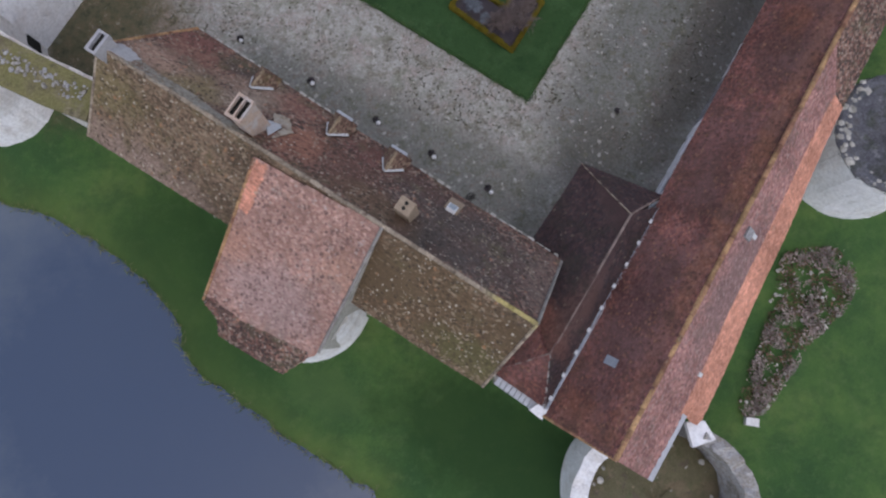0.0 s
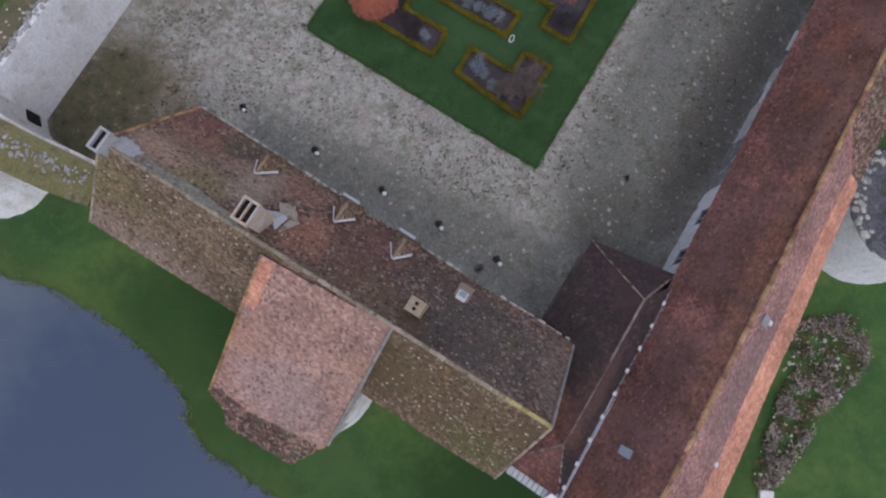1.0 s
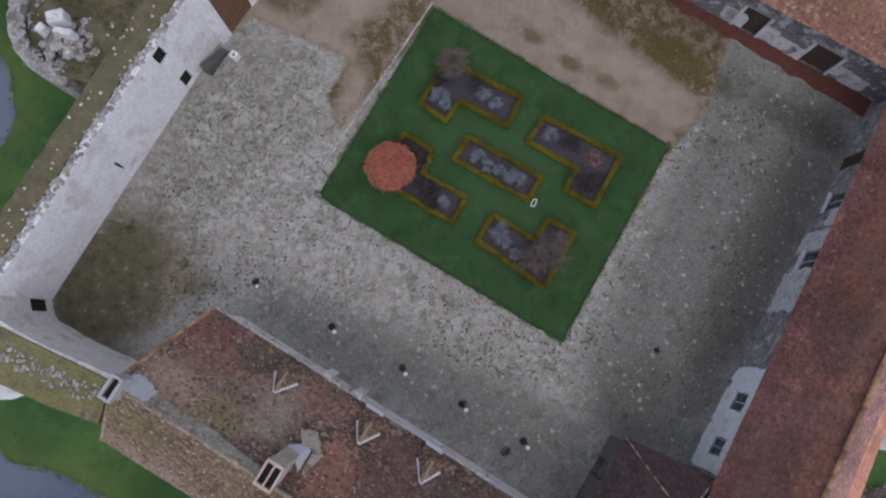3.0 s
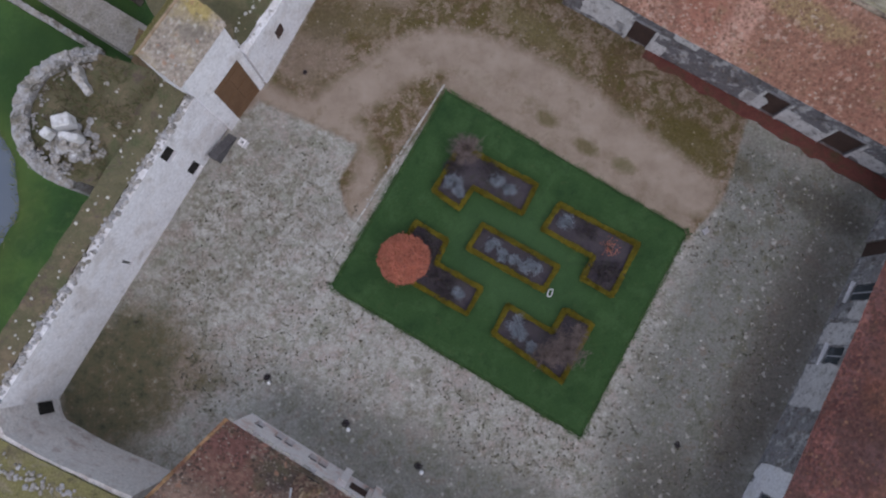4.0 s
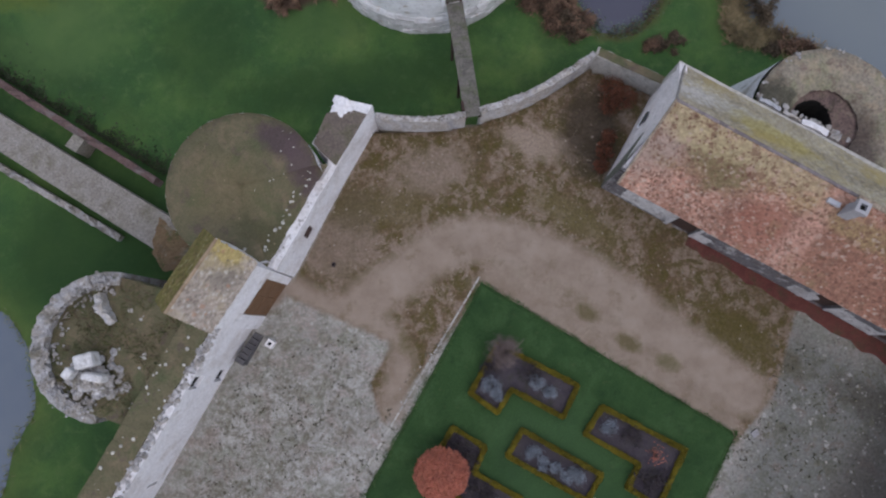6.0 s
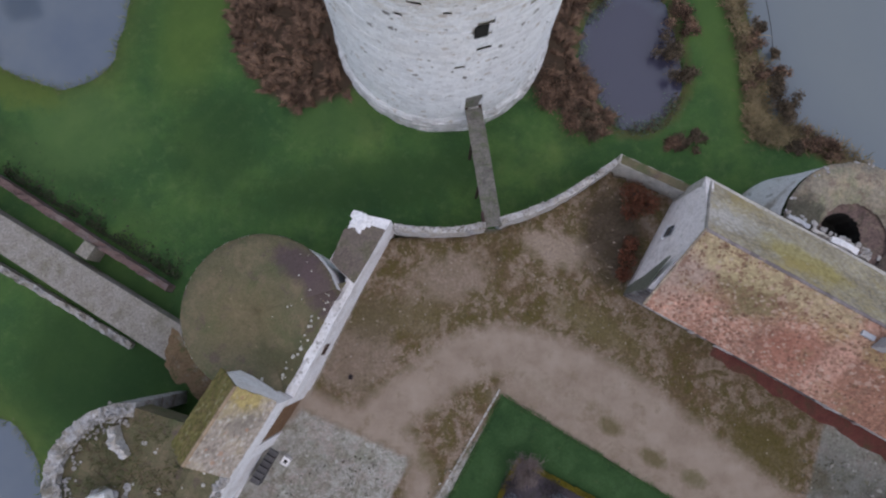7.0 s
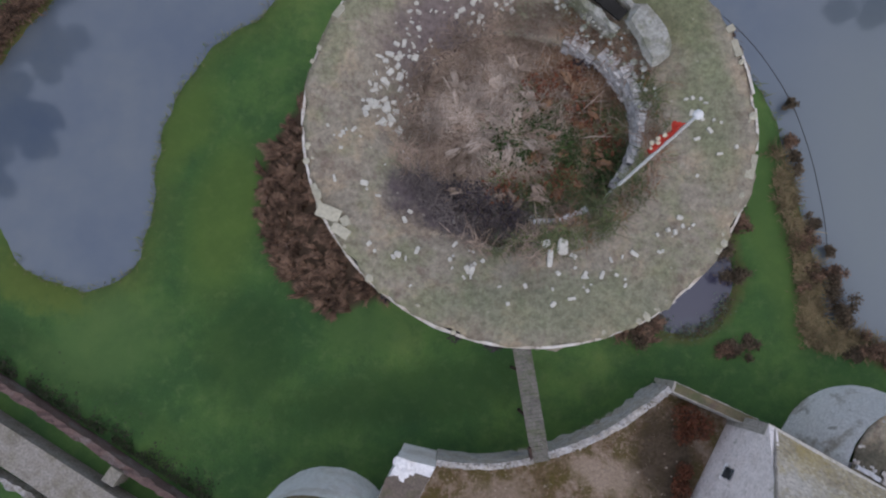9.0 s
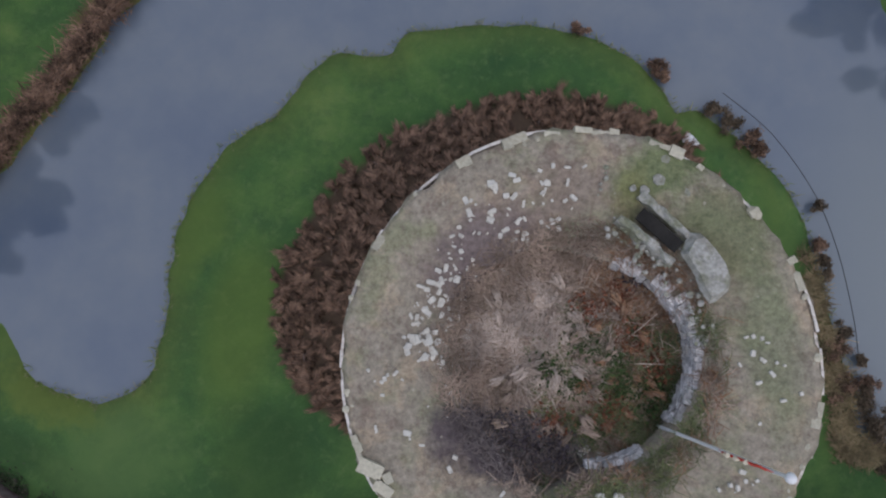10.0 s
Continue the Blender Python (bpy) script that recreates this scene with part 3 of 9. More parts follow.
def ground_material():
    """One sheet: meadow, gravel yard, worn earth track and moss, told apart by masks that the sheet carries."""
    m, t, b = shader("ground")

    def mask(name, sharp=0.25, wobble=0.5):
        a = t.nodes.new("ShaderNodeAttribute")
        a.attribute_name = name
        n = math_node(t, "MULTIPLY", math_node(t, "SUBTRACT", noise_tex(t, 1.7, 6, 0.7), 0.5), wobble)
        return ramp(t, math_node(t, "ADD", a.outputs["Fac"], n), [(0.5 - sharp, 0.0), (0.5 + sharp, 1.0)])

    meadow = ramp(t, noise_tex(t, 0.16, 6, 0.6), [(0.28, (0.035, 0.078, 0.026)), (0.44, (0.052, 0.108, 0.03)), (0.58, (0.078, 0.14, 0.036)), (0.72, (0.13, 0.18, 0.05))])
    meadow = mix(t, ramp(t, noise_tex(t, 0.55, 7, 0.7), [(0.45, 0.0), (0.62, 0.55)]), meadow, (0.034, 0.075, 0.026))
    meadow = mix(t, ramp(t, noise_tex(t, 1.4, 6, 0.7), [(0.52, 0.0), (0.66, 0.5)]), meadow, (0.10, 0.15, 0.05))
    meadow = mix(t, 1.0, meadow, ramp(t, noise_tex(t, 22, 6, 0.75), [(0.3, (0.78, 0.8, 0.92)), (0.7, (1.40, 1.45, 1.65))]), "MULTIPLY")
    meadow = mix(t, mask("dry"), meadow, mix(t, noise_tex(t, 3, 5, 0.7), (0.10, 0.085, 0.035), (0.16, 0.125, 0.06)))
    meadow = mix(t, math_node(t, "MULTIPLY", mask("bank", 0.4, 0.8), 0.4), meadow, mix(t, noise_tex(t, 0.8, 5, 0.6), (0.07, 0.115, 0.03), (0.15, 0.165, 0.045)))
    # the strip at y 46.6 paints the curved wall's shade on the grass
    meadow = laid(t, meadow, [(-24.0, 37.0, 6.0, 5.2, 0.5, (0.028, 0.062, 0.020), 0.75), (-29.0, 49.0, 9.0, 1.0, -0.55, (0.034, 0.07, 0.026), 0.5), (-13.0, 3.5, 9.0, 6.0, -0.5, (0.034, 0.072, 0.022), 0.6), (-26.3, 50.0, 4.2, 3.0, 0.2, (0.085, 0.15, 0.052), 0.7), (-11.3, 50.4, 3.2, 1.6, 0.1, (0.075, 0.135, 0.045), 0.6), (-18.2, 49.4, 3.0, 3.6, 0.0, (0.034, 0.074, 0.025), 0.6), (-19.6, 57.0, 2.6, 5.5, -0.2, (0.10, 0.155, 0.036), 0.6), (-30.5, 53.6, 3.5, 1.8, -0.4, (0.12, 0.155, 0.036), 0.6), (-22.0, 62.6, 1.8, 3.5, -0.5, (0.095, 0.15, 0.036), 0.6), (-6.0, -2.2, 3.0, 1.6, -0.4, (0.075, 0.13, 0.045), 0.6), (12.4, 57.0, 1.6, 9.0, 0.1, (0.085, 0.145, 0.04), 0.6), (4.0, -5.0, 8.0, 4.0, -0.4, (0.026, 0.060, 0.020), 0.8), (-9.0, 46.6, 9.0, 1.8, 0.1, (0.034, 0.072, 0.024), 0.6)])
    gravel = ramp(t, noise_tex(t, 0.3, 6, 0.65), [(0.32, (0.29, 0.275, 0.25)), (0.5, (0.38, 0.365, 0.335)), (0.68, (0.45, 0.435, 0.41))])
    gravel = mix(t, ramp(t, noise_tex(t, 1.1, 8, 0.8, dist=0.5), [(0.49, 0.0), (0.58, 0.75)]), gravel, (0.185, 0.17, 0.125))
    gravel = mix(t, ramp(t, noise_tex(t, 1.7, 8, 0.8), [(0.54, 0.0), (0.63, 0.75)]), gravel, (0.50, 0.48, 0.455))
    gravel = mix(t, ramp(t, noise_tex(t, 0.75, 7, 0.72), [(0.50, 0.0), (0.60, 0.6)]), gravel, (0.37, 0.305, 0.28))
    gravel = mix(t, ramp(t, noise_tex(t, 0.62, 7, 0.72, dist=0.4), [(0.52, 0.0), (0.62, 0.6)]), gravel, (0.25, 0.26, 0.205))
    gravel = mix(t, ramp(t, noise_tex(t, 3.2, 6, 0.8), [(0.55, 0.0), (0.65, 0.6)]), gravel, (0.15, 0.135, 0.11))
    # greyer gravel of the east side, also used to paint shade along walls
    grey_shaded = ramp(t, noise_tex(t, 0.9, 7, 0.75), [(0.34, (0.135, 0.13, 0.10)), (0.46, (0.185, 0.185, 0.16)), (0.54, (0.215, 0.215, 0.20)), (0.62, (0.195, 0.165, 0.14)), (0.7, (0.26, 0.26, 0.24))])
    grey_shaded = mix(t, ramp(t, noise_tex(t, 2.8, 6, 0.8), [(0.55, 0.0), (0.64, 0.7)]), grey_shaded, (0.10, 0.095, 0.08))
    gravel = mix(t, mask("grey_shaded", 0.35, 0.6), gravel, grey_shaded)
    # dark spots by the east range and linking house: moss and painted shade
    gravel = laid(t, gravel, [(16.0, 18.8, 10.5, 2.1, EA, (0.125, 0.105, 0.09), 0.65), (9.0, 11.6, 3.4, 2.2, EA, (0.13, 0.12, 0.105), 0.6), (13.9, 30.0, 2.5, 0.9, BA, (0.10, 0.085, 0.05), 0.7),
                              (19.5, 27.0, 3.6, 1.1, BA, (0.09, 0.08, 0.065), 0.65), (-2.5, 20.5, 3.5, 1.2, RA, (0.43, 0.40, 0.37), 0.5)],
                  [(1.9, 0.24, 0.26, (0.17, 0.16, 0.115), 0.6), (2.5, 0.22, 0.24, (0.55, 0.53, 0.50), 0.5), (2.4, 0.13, 0.10, (0.14, 0.125, 0.105), 0.6), (3.2, 0.12, 0.10, (0.52, 0.50, 0.48), 0.6), (4.4, 0.2, 0.2, (0.16, 0.15, 0.125), 0.6), (5.2, 0.2, 0.2, (0.47, 0.45, 0.43), 0.55), (8.0, 0.22, 0.25, (0.15, 0.14, 0.12), 0.5)])
    gravel = mix(t, 1.0, gravel, ramp(t, noise_tex(t, 6, 7, 0.8), [(0.3, 0.62), (0.7, 1.38)]), "MULTIPLY")
    coarse = math_node(t, "MULTIPLY", ramp(t, noise_tex(t, 3.0, 8, 0.82, dist=0.6), [(0.49, 0.0), (0.57, 0.75)]), spot(t, -13.5, 25.5, 5.0, 7.5, -0.5))
    gravel = mix(t, coarse, gravel, mix(t, noise_tex(t, 5, 4, 0.6), (0.10, 0.10, 0.065), (0.19, 0.165, 0.13)))
    pale = math_node(t, "MULTIPLY", ramp(t, noise_tex(t, 2.3, 8, 0.82, dist=0.6), [(0.52, 0.0), (0.60, 0.6)]), spot(t, -9.0, 22.0, 7.0, 6.5, -0.5))
    gravel = mix(t, pale, gravel, (0.54, 0.525, 0.51))
    earth = ramp(t, noise_tex(t, 0.7, 6, 0.6), [(0.3, (0.265, 0.205, 0.16)), (0.5, (0.33, 0.262, 0.21)), (0.7, (0.375, 0.305, 0.25))])
    earth = mix(t, ramp(t, noise_tex(t, 0.8, 6, 0.7), [(0.56, 0.0), (0.7, 0.55)]), earth, (0.16, 0.125, 0.07))
    moss = ramp(t, noise_tex(t, 0.42, 8, 0.72), [(0.34, (0.095, 0.07, 0.035)), (0.44, (0.15, 0.105, 0.062)), (0.52, (0.28, 0.215, 0.17)), (0.60, (0.155, 0.11, 0.065)), (0.69, (0.34, 0.275, 0.225))])
    moss = mix(t, ramp(t, noise_tex(t, 1.1, 8, 0.78, dist=0.5), [(0.47, 0.0), (0.55, 0.88)]), moss, (0.098, 0.080, 0.027))
    moss = mix(t, ramp(t, noise_tex(t, 2.4, 7, 0.8), [(0.53, 0.0), (0.60, 0.6)]), moss, (0.175, 0.115, 0.075))
    moss = mix(t, ramp(t, noise_tex(t, 3.6, 6, 0.8), [(0.58, 0.0), (0.66, 0.65)]), moss, (0.38, 0.31, 0.25))
    moss = laid(t, moss, [(1.6, 42.2, 2.4, 1.1, -0.3, (0.36, 0.285, 0.23), 0.75), (-4.5, 40.8, 2.5, 1.5, 0.2, (0.27, 0.21, 0.165), 0.75), (-9.5, 36.5, 2.0, 2.6, -0.6, (0.24, 0.185, 0.145), 0.7), (-8.6, 38.6, 1.8, 1.4, 0.3, (0.13, 0.105, 0.06), 0.7), (4.7, 42.9, 1.9, 3.3, 0.0, (0.06, 0.046, 0.033), 0.85),
                          (12.2, 31.2, 2.5, 1.3, BA, (0.105, 0.085, 0.03), 0.8), (3.5, 37.9, 3.0, 0.9, BA, (0.16, 0.13, 0.065), 0.7), (-6.2, 38.6, 1.6, 1.2, 0.4, (0.145, 0.115, 0.06), 0.7)],
                [(3.4, 0.15, 0.10, (0.40, 0.34, 0.28), 0.55), (3.8, 0.18, 0.12, (0.09, 0.075, 0.045), 0.6)])
    moss = mix(t, 1.0, moss, ramp(t, noise_tex(t, 6, 7, 0.8), [(0.3, 0.62), (0.7, 1.38)]), "MULTIPLY")
    earth = laid(t, earth, [(3.9, 32.5, 0.9, 0.45, BA, (0.15, 0.125, 0.065), 0.9), (6.1, 30.8, 0.9, 0.45, BA, (0.15, 0.125, 0.065), 0.9), (8.1, 29.7, 0.8, 0.5, BA, (0.16, 0.14, 0.075), 0.85), (-5.5, 31.7, 0.9, 1.5, -0.6, (0.16, 0.135, 0.07), 0.85)])
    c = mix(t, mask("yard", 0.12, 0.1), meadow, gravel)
    c = mix(t, mask("moss", 0.25, 0.5), c, moss)
    c = mix(t, mask("earth", 0.35, 0.6), c, earth)
    # dark moss in the south-west corner, with the house's shade painted in
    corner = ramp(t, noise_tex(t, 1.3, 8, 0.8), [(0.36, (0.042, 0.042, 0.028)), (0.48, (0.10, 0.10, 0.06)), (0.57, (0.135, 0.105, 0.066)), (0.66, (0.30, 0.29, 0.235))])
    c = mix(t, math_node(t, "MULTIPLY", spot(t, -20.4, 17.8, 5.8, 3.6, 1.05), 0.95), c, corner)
    c = mix(t, mask("litter", 0.25, 0.5), c, mix(t, noise_tex(t, 4, 6, 0.7), (0.05, 0.035, 0.025), (0.12, 0.085, 0.06)))
    t.links.new(c, b.inputs["Base Color"])
    b.inputs["Roughness"].default_value = 0.95
    b.inputs["Specular IOR Level"].default_value = 0.15
    relief(t, b, 16, 0.9, 0.04)
    return m


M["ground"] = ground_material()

# ---- building blocks ----
rng = np.random.default_rng(7)


def placed(ob):
    m = ob.matrix_basis.copy()
    return placed(ob.parent) @ ob.matrix_parent_inverse @ m if ob.parent else m


def mesh_ob(name, verts, faces, material, parent=None, label="", smooth=False):
    me = bpy.data.meshes.new(name)
    me.from_pydata([tuple(v) for v in verts], [], [tuple(f) for f in faces])
    me.validate()
    me.update()
    me.materials.append(material)
    if smooth:
        me.polygons.foreach_set("use_smooth", [True] * len(me.polygons))
    ob = new(name, me)
    if parent is not None:
        ob.parent = parent
        base = placed(parent)
        ob.matrix_parent_inverse = base.inverted()
    if label:
        tagged(ob, label)
    return ob


def part(name, bm, material, parent, label="", smooth=False):
    me = bpy.data.meshes.new(name)
    bm.to_mesh(me)
    bm.free()
    v = [tuple(x.co) for x in me.vertices]
    f = [tuple(p.vertices) for p in me.polygons]
    bpy.data.meshes.remove(me)
    return mesh_ob(name, v, f, material, parent, label, smooth)


def thing(name, at, label, category, group="", kind=""):
    e = new(name)
    e.empty_display_size = 0.3
    e.matrix_basis = Matrix.Translation(at)
    return tagged(e, label, category, group, kind)


class Geo:
    """Collects vertices and faces."""

    def __init__(self):
        self.v, self.f = [], []

    def add(self, verts, faces):
        n = len(self.v)
        self.v += [tuple(p) for p in verts]
        self.f += [tuple(i + n for i in q) for q in faces]
        return self

    def extrude(self, poly, vec):
        """A solid from a 3D polygon and the way along which it is pushed."""
        p = [Vector(q) for q in poly]
        n = len(p)
        w = Vector(vec)
        nor = sum(((p[i] - p[0]).cross(p[i + 1] - p[0]) for i in range(1, n - 1)), Vector())
        if nor.dot(w) > 0:
            p.reverse()
        vs = p + [q + w for q in p]
        fs = [tuple(range(n)), tuple(reversed(range(n, 2 * n)))]
        fs += [(i, i + n, (i + 1) % n + n, (i + 1) % n) for i in range(n)]
        return self.add(vs, fs)

    def box(self, c, size, turn=0.0, tilt=None):
        """A box with its middle at c."""
        m = pose(*c, 0, 0, math.degrees(turn))
        if tilt is not None:
            m = m @ tilt
        x, y, z = (s / 2 for s in size)
        vs = [m @ Vector((a * x, b2 * y, c2 * z)) for a in (-1, 1) for b2 in (-1, 1) for c2 in (-1, 1)]
        fs = [(0, 1, 3, 2), (4, 6, 7, 5), (0, 4, 5, 1), (2, 3, 7, 6), (0, 2, 6, 4), (1, 5, 7, 3)]
        return self.add(vs, fs)

    def tube(self, pts, radii, sides=6, cap=True):
        pts = [Vector(p) for p in pts]
        vs, fs = [], []
        for i, p in enumerate(pts):
            d = (pts[min(i + 1, len(pts) - 1)] - pts[max(i - 1, 0)]).normalized()
            a = d.orthogonal().normalized()
            b2 = d.cross(a)
            r = radii[i] if isinstance(radii, (list, tuple)) else radii
            for k in range(sides):
                an = 2 * math.pi * k / sides
                vs.append(p + r * (math.cos(an) * a + math.sin(an) * b2))
        for i in range(len(pts) - 1):
            for k in range(sides):
                k2 = (k + 1) % sides
                fs.append((i * sides + k, i * sides + k2, (i + 1) * sides + k2, (i + 1) * sides + k))
        if cap:
            fs.append(tuple(reversed(range(sides))))
            fs.append(tuple(range((len(pts) - 1) * sides, len(pts) * sides)))
        return self.add(vs, fs)

    def rock(self, c, r, squash=0.6, r2=None):
        """An uneven lump with rounded corners."""
        q = r2 or rng
        bm = bmesh.new()
        bmesh.ops.create_icosphere(bm, subdivisions=1, radius=1)
        sc = Vector((q.uniform(0.75, 1.3), q.uniform(0.75, 1.3), squash * q.uniform(0.8, 1.2)))
        rot = Matrix.Rotation(q.uniform(0, 6.28), 3, "Z")
        vs = [Vector(c) + rot @ Vector([a * s * r * q.uniform(0.82, 1.12) for a, s in zip(v.co, sc)]) for v in bm.verts]
        fs = [tuple(v.index for v in f.verts) for f in bm.faces]
        bm.free()
        return self.add(vs, fs)

    def ob(self, name, material, parent=None, label="", smooth=False):
        return mesh_ob(name, self.v, self.f, material, parent, label, smooth)


def inside(px, py, poly):
    """Which of the points lie in the polygon."""
    px, py = np.asarray(px, float), np.asarray(py, float)
    r = np.zeros(px.shape, bool)
    n = len(poly)
    for i in range(n):
        x1, y1 = poly[i][:2]
        x2, y2 = poly[(i + 1) % n][:2]
        if y1 == y2:
            continue
        r ^= ((y1 > py) != (y2 > py)) & (px < (x2 - x1) * (py - y1) / (y2 - y1) + x1)
    return r


def edge_dist(px, py, poly, closed=True):
    d = np.full(np.shape(px), 1e9)
    n = len(poly)
    for i in range(n if closed else n - 1):
        a, c2 = np.array(poly[i][:2], float), np.array(poly[(i + 1) % n][:2], float)
        w = c2 - a
        s = np.clip(((px - a[0]) * w[0] + (py - a[1]) * w[1]) / max(1e-9, w @ w), 0, 1)
        d = np.minimum(d, np.hypot(px - a[0] - s * w[0], py - a[1] - s * w[1]))
    return d


def rounded(poly, k=6, closed=True):
    """A smooth line through the corners of a plan outline."""
    p = [Vector(q[:2]) for q in poly]
    n, out = len(p), []
    for i in range(n if closed else n - 1):
        g = [p[j % n] if closed else p[min(max(j, 0), n - 1)] for j in range(i - 1, i + 3)]
        for s in range(k):
            u = s / k
            out.append(tuple(0.5 * (2 * g[1] + (g[2] - g[0]) * u + (2 * g[0] - 5 * g[1] + 4 * g[2] - g[3]) * u * u + (3 * g[1] - g[0] - 3 * g[2] + g[3]) * u ** 3)))
    if not closed:
        out.append(tuple(p[-1]))
    return out


def tile_field(poly, w=0.16, show=0.10, lift=0.035):
    """Overlapping tiles on a roof plane. The first two corners are the eave."""
    p = [Vector(q) for q in poly]
    u = (p[1] - p[0]).normalized()
    nor = sum(((p[i] - p[0]).cross(p[i + 1] - p[0]) for i in range(1, len(p) - 1)), Vector()).normalized()
    if nor.z < 0:
        nor = -nor
    v = nor.cross(u)
    if v.z < 0:
        v = -v
    flat = [((q - p[0]).dot(u), (q - p[0]).dot(v)) for q in p]
    us, vs = [a for a, _ in flat], [b2 for _, b2 in flat]
    rows = np.arange(min(vs) - show, max(vs), show)
    cols = np.arange(min(us) - w, max(us) + w, w)
    gu, gv = np.meshgrid(cols, rows)
    gu = gu + (np.arange(len(rows)) % 2)[:, None] * w / 2 + rng.uniform(-0.012, 0.012, gu.shape)
    gv = gv + rng.uniform(-0.012, 0.012, gv.shape) + 0.02 * np.sin(gu * 0.9 + rng.uniform(0, 6))
    keep = inside(gu, gv + show / 2, flat)
    a, b2 = gu[keep], gv[keep]
    n = len(a)
    hw, ln = w / 2 - 0.004, show * 1.5
    up0 = lift + rng.uniform(0, 0.022, n)
    up1 = np.full(n, 0.012)
    skew = rng.uniform(-0.008, 0.008, n)
    sag = 0.02 * np.sin(a * 0.7) + 0.015 * np.sin(b2 * 1.3 + a * 0.31)
    lu = np.stack([a - hw, a + hw, a + hw + skew, a - hw + skew, a - hw, a + hw], 1)
    lv = np.stack([b2, b2, b2 + ln, b2 + ln, b2 + 0.004, b2 + 0.004], 1)
    th = 0.022
    ln_ = np.stack([up0, up0 + rng.uniform(-0.006, 0.006, n), up1, up1, up0 - th, up0 - th], 1) + sag[:, None]
    o, U, V, Nn = (np.array(q) for q in (p[0], u, v, nor))
    pts = o + lu[..., None] * U + lv[..., None] * V + ln_[..., None] * Nn
    if U @ np.cross(V, Nn) < 0:
        quads = [(0, 3, 2, 1), (0, 1, 5, 4)]
    else:
        quads = [(0, 1, 2, 3), (0, 4, 5, 1)]
    idx = np.arange(n)[:, None] * 6
    faces = np.concatenate([idx + np.array(q) for q in quads])
    return pts.reshape(-1, 3).tolist(), faces.tolist()


def roof_slope(parent, poly, tile, deck=None, lift=0.035):
    """One plane of a roof: boarding underneath and the tiles on it."""
    p = [Vector(q) for q in poly]
    nor = sum(((p[i] - p[0]).cross(p[i + 1] - p[0]) for i in range(1, len(p) - 1)), Vector()).normalized()
    if nor.z < 0:
        nor = -nor
    r = Geo().extrude(p, -0.14 * nor).ob("roof_slope", deck or tile, parent)
    v, f = tile_field(poly, lift=lift)
    return tagged(mesh_ob("roof_tiles", v, f, tile, r), kind="stuff")


def caps(parent, a, b2, material, name="ridge_tiles", r=0.14, step=0.36, jut=0.0):
    """Half-round cap tiles along a ridge or hip."""
    a, b2 = Vector(a), Vector(b2)
    d = b2 - a
    n = max(1, int(d.length / step))
    d.normalize()
    side = d.cross(Vector((0, 0, 1))).normalized()
    up = side.cross(d)
    g = Geo()
    for i in range(n):
        p0 = a + d * (i * (b2 - a).length / n) + Vector((0, 0, rng.uniform(-0.01, 0.015)))
        p1 = p0 + d * ((b2 - a).length / n + 0.03)
        vs = []
        for p, rr in ((p0, r * 1.06), (p1, r * 0.92)):
            for k in range(6):
                an = math.pi * k / 5
                vs.append(p + side * rr * math.cos(an) + up * (rr * math.sin(an) * 0.85 + 0.01))
        fs = [(k, k + 1, k + 7, k + 6) for k in range(5)] + [tuple(reversed(range(6))), tuple(range(6, 12))]
        g.add(vs, fs)
    return g.ob(name, material, parent)


def wall_geo(p0, p1, z0, z1, th, holes=()):
    """A straight wall with its outer face from p0 to p1, th thick to the left of that way, holes (s0, s1, z0, z1) going through."""
    a, b2 = Vector((*p0[:2], 0)), Vector((*p1[:2], 0))
    d = b2 - a
    ln = d.length
    d.normalize()
    w = Vector((-d.y, d.x, 0)) * th
    ss = sorted({0, ln, *[h for q in holes for h in q[:2]]})
    zs = sorted({z0, z1, *[h for q in holes for h in q[2:]]})

    def solid(i, j):
        if not (0 <= i < len(ss) - 1 and 0 <= j < len(zs) - 1):
            return False
        s, z = (ss[i] + ss[i + 1]) / 2, (zs[j] + zs[j + 1]) / 2
        return not any(q[0] < s < q[1] and q[2] < z < q[3] for q in holes)
    g = Geo()

    def pt(i, j, inner):
        return a + d * ss[i] + w * inner + Vector((0, 0, zs[j]))
    for i in range(len(ss) - 1):
        for j in range(len(zs) - 1):
            if not solid(i, j):
                continue
            q = [pt(i, j, 0), pt(i + 1, j, 0), pt(i + 1, j + 1, 0), pt(i, j + 1, 0)]
            r = [pt(i, j, 1), pt(i + 1, j, 1), pt(i + 1, j + 1, 1), pt(i, j + 1, 1)]
            g.add(q, [(0, 1, 2, 3)])
            g.add(r, [(3, 2, 1, 0)])
            for (di, dj), e in (((0, -1), (0, 1)), ((1, 0), (1, 2)), ((0, 1), (2, 3)), ((-1, 0), (3, 0))):
                if not solid(i + di, j + dj):
                    g.add([q[e[0]], r[e[0]], r[e[1]], q[e[1]]], [(0, 1, 2, 3)])
    return g


def rough_wall(pts, th, z0, tops, step=0.35, rag=0.10, batter=0.0, lean=0.0):
    """A free-standing old wall along a plan line, th thick to the left, uneven on top. tops: heights along the line."""
    p = [Vector(q[:2]) for q in pts]
    cum = [0.0]
    for i in range(len(p) - 1):
        cum.append(cum[-1] + (p[i + 1] - p[i]).length)
    n = max(2, int(cum[-1] / step))
    ring = []
    for k in range(n + 1):
        s = cum[-1] * k / n
        i = max(j for j in range(len(cum) - 1) if cum[j] <= s + 1e-6)
        f = (s - cum[i]) / max(1e-6, cum[i + 1] - cum[i])
        q = p[i].lerp(p[i + 1], f)
        s0, s1 = max(0, s - step), min(cum[-1], s + step)

        def at(x):
            j = max(q2 for q2 in range(len(cum) - 1) if cum[q2] <= x + 1e-6)
            return p[j].lerp(p[j + 1], (x - cum[j]) / max(1e-6, cum[j + 1] - cum[j]))
